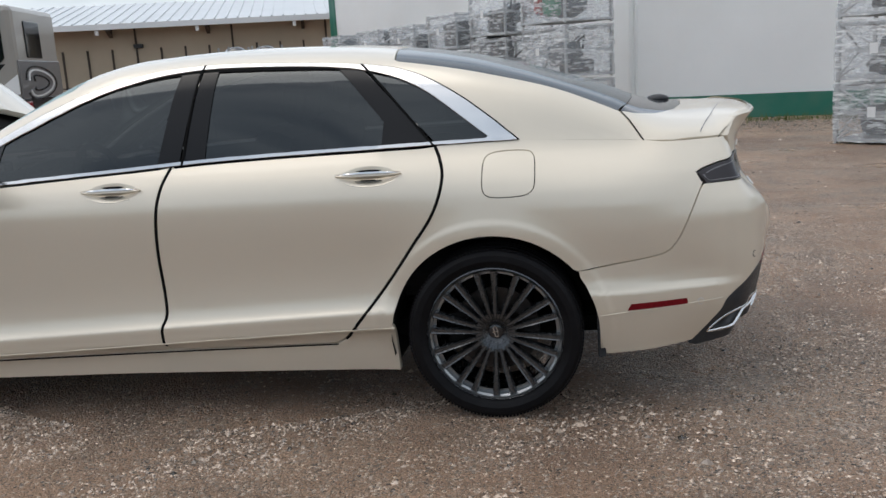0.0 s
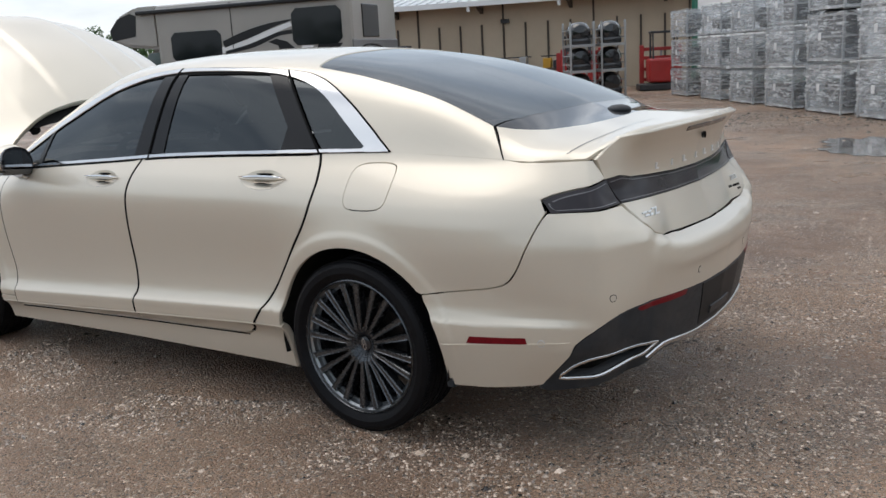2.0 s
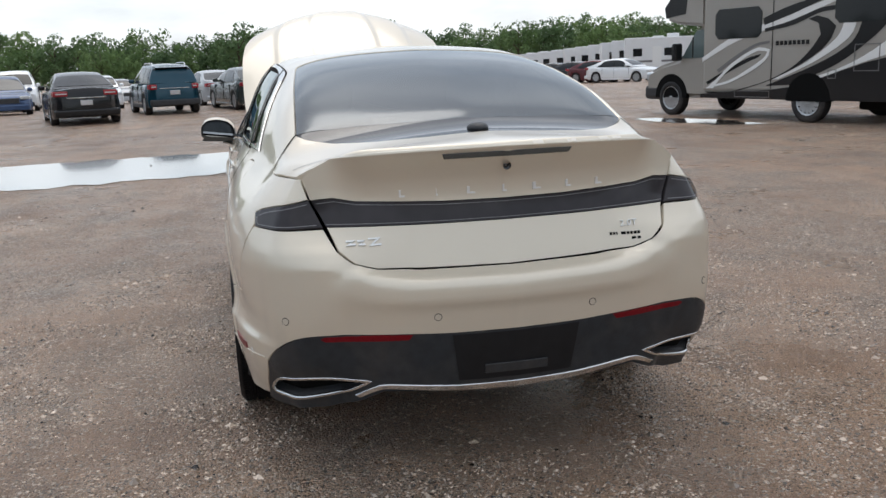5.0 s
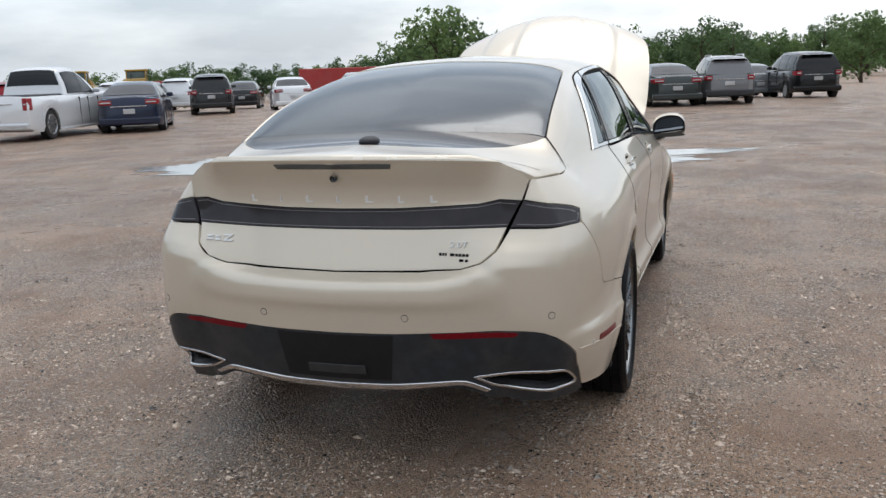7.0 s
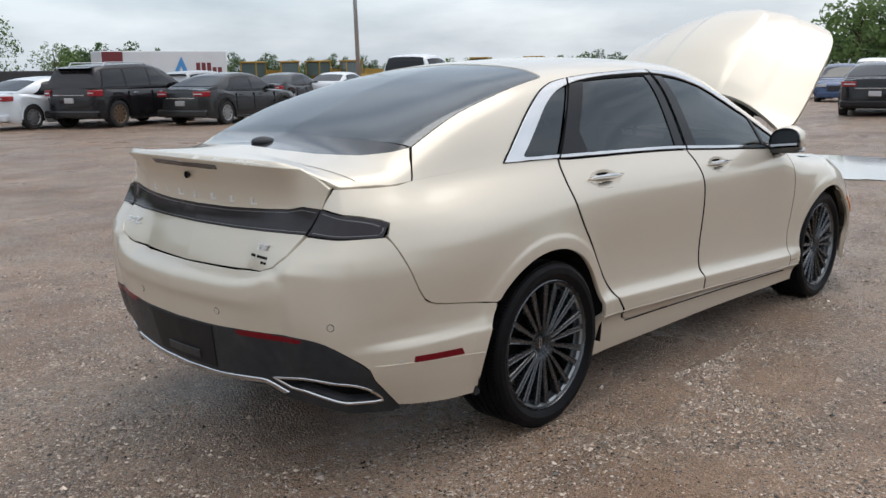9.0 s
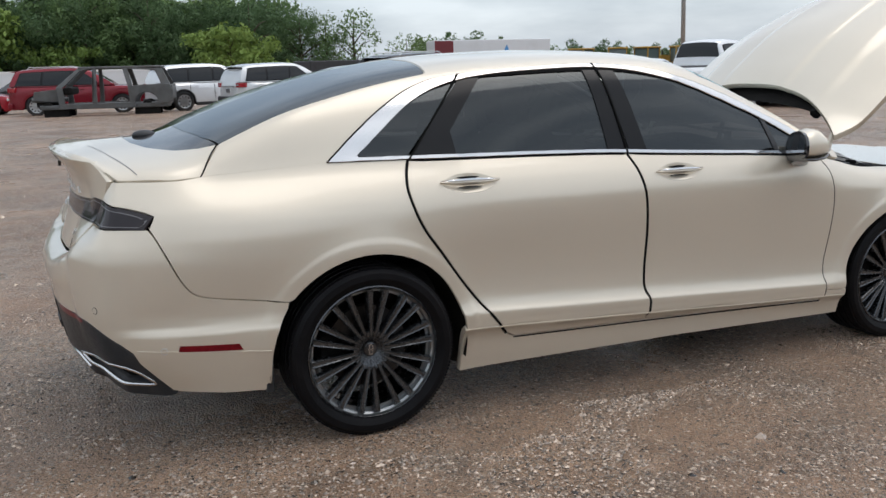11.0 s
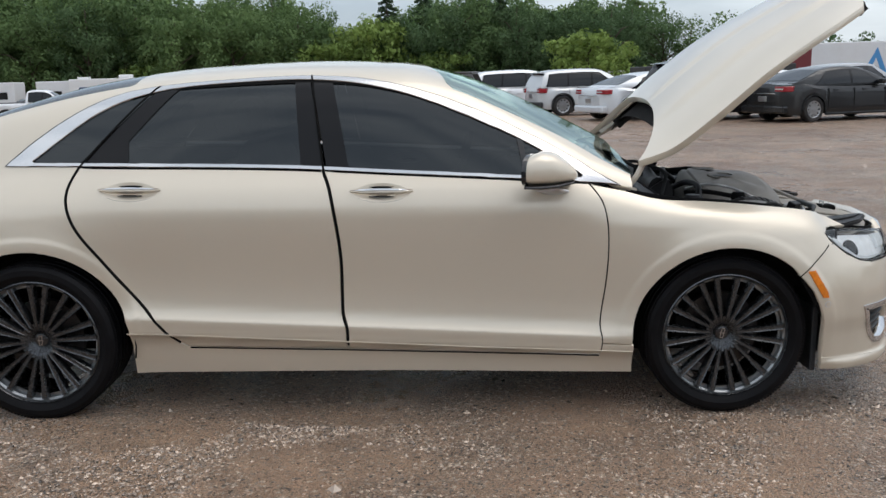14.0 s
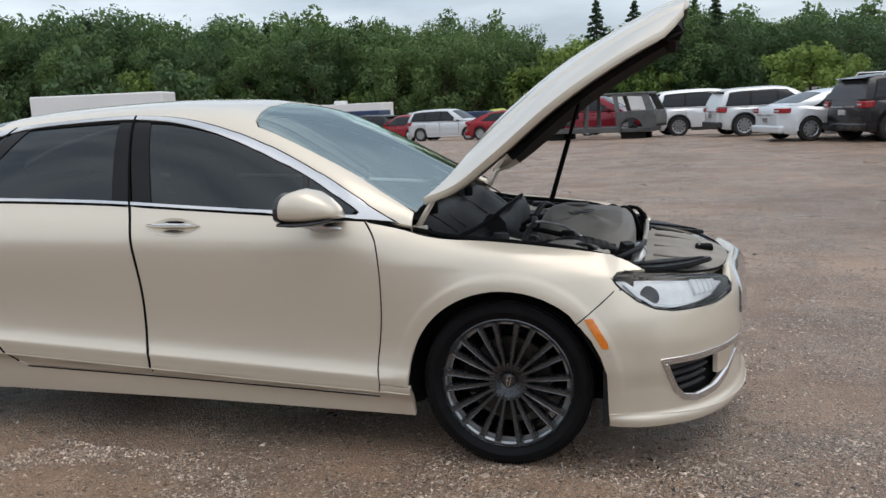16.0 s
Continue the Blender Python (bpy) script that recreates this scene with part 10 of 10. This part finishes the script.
part("foot", boxm((-0.3, -0.3, 0), (0.3, 0.3, 0.3), 0.03), M_RVWHITE, pole, "pale concrete foot")
house = thing("far_shed", (158.0, 52.0, float(height(158.0, 52.0))), "low sheds with grey roofs far behind the cars", "building", yaw=100)
part("wall", boxm((-10, -5, 0), (10, 5, 3.0)), M_TRAILER, house)
part("roof", prismm([(-5.6, 2.9), (5.6, 2.9), (0, 5.0)], -10.5, 10.5, "x"), M_RVGREY, house)

# the stripped shell of a car: side frames with empty door openings
shell = thing("stripped_car_shell", (1.1, 28.7, float(height(1.1, 28.7))), "stripped dark grey car shell with no doors or wheels", "car", yaw=168)
M_SHELL = material("bare_shell", (0.105, 0.108, 0.108), 0.5, 0.3, 0, 0.4, 0.3, 3, dirt=(0.10, 0.07, 0.05), dirt_amount=0.5, dirt_scale=2)


def shell_piece(name, outline, g, y0, y1, lean=0.0):
    bm = bmesh.new()
    add_prism(bm, outline, *sorted((g * y0, g * y1)))
    for v in bm.verts:
        v.co.y -= g * lean * max(0.0, v.co.z - 0.95)
    bmesh.ops.bevel(bm, geom=bm.edges[:], offset=0.012, segments=1, affect="EDGES")
    part(name, bm, M_SHELL, shell)


arc_r = [(-1.42 + 0.40 * math.cos(a), 0.36 + 0.40 * math.sin(a)) for a in np.linspace(math.pi, 0, 11)]
for g in (1, -1):
    shell_piece("rear_quarter", [(-2.28, 0.42), *arc_r, (-0.98, 0.36), (-0.92, 0.98), (-2.22, 1.02), (-2.30, 0.80)], g, 0.78, 0.88)
    shell_piece("rear_pillar", [(-2.24, 1.0), (-1.94, 1.0), (-1.72, 1.56), (-1.98, 1.55)], g, 0.79, 0.86, 0.28)
    shell_piece("side_pillar", [(-1.02, 0.40), (-0.88, 0.40), (-0.84, 1.0), (-0.70, 1.60), (-0.86, 1.60), (-1.00, 1.0)], g, 0.80, 0.87, 0.28)
    shell_piece("door_pillar", [(0.16, 0.40), (0.32, 0.40), (0.28, 1.0), (0.25, 1.60), (0.13, 1.60), (0.15, 1.0)], g, 0.80, 0.87, 0.28)
    shell_piece("screen_pillar", [(1.16, 0.40), (1.36, 0.40), (1.42, 0.98), (0.72, 1.58), (0.60, 1.54), (1.22, 0.95)], g, 0.80, 0.87, 0.28)
    shell_piece("sill", [(-1.05, 0.26), (1.36, 0.26), (1.36, 0.42), (-1.05, 0.44)], g, 0.74, 0.88)
    shell_piece("roof_rail", [(-2.0, 1.53), (-0.6, 1.63), (0.3, 1.63), (0.8, 1.53), (0.8, 1.48), (0.3, 1.56), (-0.6, 1.56), (-1.95, 1.47)], g, 0.80, 0.87, 0.28)
    part("front_rail", tubem([(1.3, g * 0.55, 0.55), (2.25, g * 0.55, 0.58)], 0.08, 7), M_SHELL, shell)
    shell_piece("inner_wing", [(1.36, 0.50), (2.2, 0.55), (2.15, 0.85), (1.42, 0.92)], g, 0.62, 0.66)
    part("wheel_stub", tubem([(1.75, g * 0.5, 0.35), (1.75, g * 0.78, 0.33)], 0.16, 10), M_UNDER, shell)
    part("wheel_stub", tubem([(-1.42, g * 0.5, 0.35), (-1.42, g * 0.76, 0.33)], 0.16, 10), M_UNDER, shell)
part("floor", boxm((-2.1, -0.8, 0.25), (2.0, 0.8, 0.40), 0.03), M_SHELL, shell)
part("roof", boxm((-1.98, -0.70, 1.56), (0.70, 0.70, 1.64), 0.035), M_SHELL, shell)
part("tailgate_frame", boxm((-2.29, -0.78, 0.50), (-2.22, 0.78, 1.0), 0.03), M_SHELL, shell)
part("dashboard", boxm((0.95, -0.72, 0.72), (1.25, 0.72, 0.98), 0.08), M_UNDER, shell)
part("engine", boxm((1.45, -0.5, 0.3), (2.15, 0.5, 0.80), 0.08), M_UNDER, shell)
for bx, by in ((-1.5, -0.5), (-1.5, 0.5), (1.4, -0.5), (1.4, 0.5)):
    part("block", boxm((bx - 0.3, by - 0.2, 0.0), (bx + 0.5, by + 0.2, 0.28), 0.02), M_UNDER, shell)



# ---------------------------------------------------------------- trees
def leaf_material(name, a, b):
    m = bpy.data.materials.new(name)
    m.use_nodes = True
    n, l = m.node_tree.nodes, m.node_tree.links
    p = n["Principled BSDF"]
    geo = n.new("ShaderNodeNewGeometry")
    oi = n.new("ShaderNodeObjectInfo")
    nz = n.new("ShaderNodeTexNoise")
    nz.inputs["Scale"].default_value = 0.5
    l.new(geo.outputs["Position"], nz.inputs["Vector"])
    ad = n.new("ShaderNodeMath")
    ad.operation = "ADD"
    half = n.new("ShaderNodeMath")
    half.operation = "MULTIPLY_ADD"
    half.inputs[1].default_value, half.inputs[2].default_value = 0.55, 0.22
    l.new(geo.outputs["Random Per Island"], half.inputs[0])
    l.new(half.outputs[0], ad.inputs[0])
    l.new(oi.outputs["Random"], ad.inputs[1])
    ad2 = n.new("ShaderNodeMath")
    ad2.operation = "MULTIPLY_ADD"
    ad2.inputs[1].default_value = 0.32
    l.new(ad.outputs[0], ad2.inputs[0])
    sc = n.new("ShaderNodeMath")
    sc.operation = "MULTIPLY"
    sc.inputs[1].default_value = 0.45
    l.new(nz.outputs["Fac"], sc.inputs[0])
    l.new(sc.outputs[0], ad2.inputs[2])
    r = n.new("ShaderNodeValToRGB")
    r.color_ramp.elements[0].position, r.color_ramp.elements[0].color = 0.2, (*a, 1)
    r.color_ramp.elements[1].position, r.color_ramp.elements[1].color = 0.85, (*b, 1)
    l.new(ad2.outputs[0], r.inputs["Fac"])
    l.new(r.outputs["Color"], p.inputs["Base Color"])
    p.inputs["Roughness"].default_value = 0.6
    p.inputs["Specular IOR Level"].default_value = 0.25
    tl = n.new("ShaderNodeBsdfTranslucent")
    l.new(r.outputs["Color"], tl.inputs["Color"])
    mx = n.new("ShaderNodeMixShader")
    mx.inputs[0].default_value = 0.35
    l.new(p.outputs[0], mx.inputs[1])
    l.new(tl.outputs[0], mx.inputs[2])
    l.new(mx.outputs[0], n["Material Output"].inputs["Surface"])
    return m


M_LEAF = leaf_material("leaves", (0.084, 0.147, 0.058), (0.190, 0.285, 0.099))
M_LEAF_DARK = leaf_material("dark_leaves", (0.060, 0.113, 0.053), (0.140, 0.220, 0.090))
M_LEAF_PALE = leaf_material("pale_leaves", (0.130, 0.205, 0.052), (0.26, 0.36, 0.09))
M_NEEDLE = leaf_material("needles", (0.036, 0.066, 0.037), (0.080, 0.125, 0.062))
M_BARK = material("bark", (0.085, 0.065, 0.05), 0.85, 0, 0, 0.2, 0.3, 6, 0.5, 30)


def leaf_cloud(centres, count, leaf, rng, flat=1.0):
    """Small bent leaves in clumps round centres (x, y, z, radius); they face out of their clump."""
    cs = np.array(centres)
    w = cs[:, 3] ** 2
    c = cs[rng.choice(len(cs), count, p=w / w.sum())]
    unit = lambda v: v / np.maximum(np.linalg.norm(v, axis=1), 1e-9)[:, None]
    d = unit(rng.normal(size=(count, 3)))
    p = c[:, :3] + d * (c[:, 3] * rng.uniform(0.55, 1.08, count))[:, None] * (1, 1, flat)
    n = unit(d + rng.normal(size=(count, 3)) * 0.7)
    t = unit(np.cross(n, rng.normal(size=(count, 3))))
    b = np.cross(n, t)
    s = (leaf * rng.uniform(0.6, 1.4, count))[:, None]
    V = np.stack([p - t * s, p - b * s * 0.55 + n * s * 0.15, p + t * s, p + b * s * 0.55 + n * s * 0.15], 1)
    k = 4 * np.arange(count)[:, None]
    F = np.concatenate([k + (0, 1, 2), k + (0, 2, 3)], 0)
    soft = unit(d * (1, 1, 0.9) + (0, 0, 0.25) + rng.normal(size=(count, 3)) * 0.14)
    return V.reshape(-1, 3), F, np.repeat(soft, 4, 0)


def crown_mesh(V, F, N, mat, tree):
    me = bpy.data.meshes.new("crown")
    me.from_pydata(V.tolist(), [], F.tolist())
    me.shade_smooth()
    me.normals_split_custom_set_from_vertices(N.tolist())
    me.materials.append(mat)
    ob = new("crown", me)
    ob.parent = tree


def broad_tree(name, seed, tall, spread, leaves, mat, label, leaf=0.19, low=-0.06, gaps=0.0):
    rng = np.random.RandomState(seed)
    tree = thing(name, (0, 0, -400), label, "tree", "trees")
    bm = bmesh.new()
    add_tube(bm, [(0, 0, -0.3), (0.1, 0.05, tall * 0.3), (0.0, 0.1, tall * 0.62), (0.1, 0, tall * 0.9)], [tall * 0.026, tall * 0.02, tall * 0.012, 0.03], 8)
    cs = []
    for k in range(15):
        a = k * 2.4 + rng.uniform(-0.4, 0.4)
        z = tall * (low + 0.16 + 0.62 * (k / 14))
        frac = (z / tall - low) / (1 - low)
        reach = spread * (0.55 + 0.75 * math.sin(math.pi * min(1, max(0.05, frac * 0.9 + 0.1))) ** 0.8) * rng.uniform(0.55, 0.95)
        e = np.array((reach * math.cos(a), reach * math.sin(a), z + tall * 0.07))
        add_tube(bm, [(0, 0, z - tall * 0.10), tuple(e * (0.5, 0.5, 1) - (0, 0, tall * 0.04)), tuple(e)], [tall * 0.009, tall * 0.006, 0.02], 5)
        cs.append((*e, spread * rng.uniform(0.30, 0.46)))
        for q in range(3):
            o = rng.normal(size=3) * spread * 0.30
            cs.append((e[0] + o[0], e[1] + o[1], e[2] + abs(o[2]) * 0.8, spread * rng.uniform(0.18, 0.34)))
    for q in range(9):
        o = rng.normal(size=3) * spread * 0.35
        cs.append((o[0], o[1], tall * rng.uniform(0.55, 0.95), spread * rng.uniform(0.22, 0.42)))
    part("trunk", bm, M_BARK, tree, "", True)
    crown_mesh(*leaf_cloud(cs, leaves, leaf, rng), mat, tree)
    return tree


def fir_tree(name, seed, tall, spread, leaves, label):
    rng = np.random.RandomState(seed)
    tree = thing(name, (0, 0, -400), label, "tree", "trees")
    bm = bmesh.new()
    add_tube(bm, [(0, 0, -0.3), (0, 0, tall * 0.5), (0, 0, tall)], [tall * 0.018, tall * 0.011, 0.02], 7)
    cs = []
    for k in range(70):
        u = (k / 69) ** 0.85
        z = tall * (0.12 + 0.86 * u)
        r = spread * (1 - u) ** 0.9 * rng.uniform(0.6, 1.1) + 0.12
        a = k * 2.399
        e = (r * math.cos(a), r * math.sin(a), z - r * 0.25)
        add_tube(bm, [(0, 0, z), e], [0.05, 0.015], 4)
        for f in (0.45, 0.75, 1.0):
            cs.append((e[0] * f, e[1] * f, z + (e[2] - z) * f, 0.24 + 0.42 * (1 - u)))
    part("trunk", bm, M_BARK, tree, "", True)
    crown_mesh(*leaf_cloud(cs, leaves, 0.17, rng, 0.5), M_NEEDLE, tree)
    return tree


OAK_KIND = ((1, 13.0, 4.2, M_LEAF, "tall leafy green tree in full summer crown"), (2, 11.5, 3.6, M_LEAF_DARK, "dark green leafy tree with a dense crown"),
            (3, 14.5, 4.0, M_LEAF_DARK, "tall dark green tree with an uneven crown"), (4, 10.0, 3.4, M_LEAF, "round-crowned green tree in full leaf"))
OAK = [broad_tree("tree", k, tall, wide, 10500, mat, label, 0.155) for k, tall, wide, mat, label in OAK_KIND]
OAK_BACK = [broad_tree("tree", k + 10, tall, wide, 4500, mat, label, 0.24) for k, tall, wide, mat, label in OAK_KIND]
OAK_FAR = [broad_tree("tree", k + 20, tall, wide, 2000, mat, label, 0.36) for k, tall, wide, mat, label in OAK_KIND]
PALE = broad_tree("tree", 5, 6.0, 2.2, 4500, M_LEAF_PALE, "young pale green tree at the wood's edge", 0.16, 0.02)
THIN = broad_tree("tree", 6, 9.5, 2.6, 1500, M_LEAF, "thin half-bare tree with few leaves", 0.16)
FIR = fir_tree("fir_tree", 7, 15.5, 4.3, 11000, "tall dark fir tree above the wood")
tr = random.Random(3)


def plant(proto, x, y, s, spin=None, z=None):
    z = float(height(x, y)) if z is None else z
    m = Matrix.Translation((x, y, z)) @ Matrix.Rotation(tr.uniform(0, 6.28) if spin is None else spin, 4, "Z") @ Matrix.Diagonal((s * tr.uniform(0.9, 1.12), s * tr.uniform(0.9, 1.12), s, 1))
    t = copy_thing(proto, m)
    t.matrix_basis = m
    return t


# the wood along the yard's far side, its crowns following an uneven skyline
SKY_X = [-140, -84, -67, -58, -50, -41, -34, -28, -25, -21, -15, -13, -10, -7, 3, 5, 8, 11, 15, 18, 21, 24, 27, 29, 31]
SKY_Z = [15.5, 15.4, 14.6, 13.4, 12.8, 13.2, 12.6, 10.2, 10.2, 11.7, 10.8, 8.2, 6.9, 7.0, 11.2, 10.0, 10.2, 10.4, 10.9, 9.8, 9.6, 10.2, 9.2, 7.0, 5.0]


def wood_tree(kinds, x, y, share):
    k = tr.randrange(len(kinds))
    far = (y + 4) / 104
    tall = float(np.interp(3 + (x - 3) / far, SKY_X, SKY_Z)) * far - float(height(x, y))
    plant(kinds[k], x, y, tall * share / (1.06 * OAK_KIND[k][1]))


for k in range(66):
    u = k / 65
    x, y = -112 + 138 * u, 101 - 6 * u + 3.5 * math.sin(k * 1.7)
    wood_tree(OAK, x + tr.uniform(-1.2, 1.2), y + tr.uniform(-2, 3), tr.uniform(0.88, 1.12))
for k in range(46):
    u = k / 45
    wood_tree(OAK_BACK, -115 + 139 * u + tr.uniform(-1.5, 1.5), 111 - 6 * u + tr.uniform(-2, 3), tr.uniform(1.02, 1.14))
for x, y, s in ((-3.9, 97, 0.90), (0.2, 97.5, 0.88), (6.6, 98, 0.86), (8.8, 97, 0.88), (-70, 99, 1.05), (-64, 97, 0.98), (-47, 104, 0.96), (-43, 105, 0.98), (-39, 104, 0.95)):
    plant(FIR, x, y, s)
for x, y, s in ((-57, 91, 1.45), (-52.5, 92, 1.35), (-62, 91, 0.9), (-5.9, 94, 1.55), (-8.2, 93, 1.2), (-11, 94, 1.15), (1.6, 90, 0.95), (16.6, 84, 1.15), (19, 88, 1.0), (-30, 93, 0.9), (-85, 94, 1.2)):
    plant(PALE, x, y, s)
for x, y, s in ((-66, 106, 1.75), (-31, 105, 1.45), (-29.5, 106, 1.35)):
    plant(THIN, x, y, s)
for x, y, s in ((30, 96, 0.95), (33.5, 96, 1.0), (38.5, 92, 0.7), (41, 96, 0.6), (-24, 95, 1.25)):
    plant(THIN, x, y, s)
for k in range(12):
    plant(tr.choice(OAK_FAR), 49 + 3.6 * k + tr.uniform(-1, 1), 108 - 1.6 * k + tr.uniform(-3, 3), (0.68 if k < 3 else 0.48 - 0.012 * k) * tr.uniform(0.9, 1.1))
# scattered low trees beyond the loaders, and the far wood ahead
for k in range(34):
    a = radians(58 - 22 * k / 33)
    plant(tr.choice(OAK_FAR), 230 * math.cos(a) + tr.uniform(-8, 8), 230 * math.sin(a), tr.uniform(0.40, 0.66))
for row, (r0, r1, s0, s1, count) in enumerate(((185, 205, 0.62, 0.85, 62), (215, 245, 0.8, 1.12, 58))):
    for k in range(count):
        a = radians(36 - 78 * (k + 0.5 * row) / count)
        r = tr.uniform(r0, r1)
        plant(tr.choice(OAK_FAR), r * math.cos(a), r * math.sin(a), tr.uniform(s0, s1) * (0.75 if a > 0.35 else 1.0))
for b, d, s in ((33.5, 150, 0.62), (37.0, 150, 0.52), (24.5, 150, 0.62), (21.6, 150, 0.56), (16.9, 110, 0.85), (15.9, 114, 0.75), (7.6, 120, 0.56), (8.5, 124, 0.52), (0.3, 140, 0.70), (-1.6, 120, 0.56), (-8.7, 140, 0.78),
                (-17.4, 130, 0.66), (-19.0, 135, 0.72), (-22.6, 130, 0.66), (-25.5, 130, 0.6), (-0.6, 150, 0.7), (63, 118, 0.62), (62, 120, 0.5)):
    plant(tr.choice(OAK_FAR), -3.4 + d * math.cos(radians(b)), -0.5 + d * math.sin(radians(b)), s)
# added out of view behind the camera's start: low trees for the paint to mirror
for k in range(26):
    a = radians(120 + 150 * k / 25)
    plant(tr.choice(OAK_FAR), 95 * math.cos(a), 95 * math.sin(a), tr.uniform(0.7, 1.0))
for p in OAK + OAK_BACK + OAK_FAR + [PALE, THIN, FIR]:
    for o in (*p.children_recursive, p):
        bpy.data.objects.remove(o)

# weeds at the tarpaulin's foot
M_WEED = leaf_material("weeds", (0.06, 0.09, 0.025), (0.20, 0.21, 0.06))
wr = np.random.RandomState(8)
V, F = [], []
for k in range(900):
    u = wr.uniform()
    x = -8 + 7.0 * u
    y = -13.0 - 0.19 * (x + 1.3) - 0.75 + wr.normal() * 0.22
    h, a = wr.uniform(0.05, 0.16), wr.uniform(0, 6.28)
    V += [(x, y, 0), (x + 0.012, y, 0), (x + 0.05 * math.cos(a), y + 0.05 * math.sin(a), h)]
    F.append((3 * k, 3 * k + 1, 3 * k + 2))
tagged(mesh_from("weeds", V, F, M_WEED), "short weeds and grass at the foot of the tarpaulin", "grass", kind="stuff")
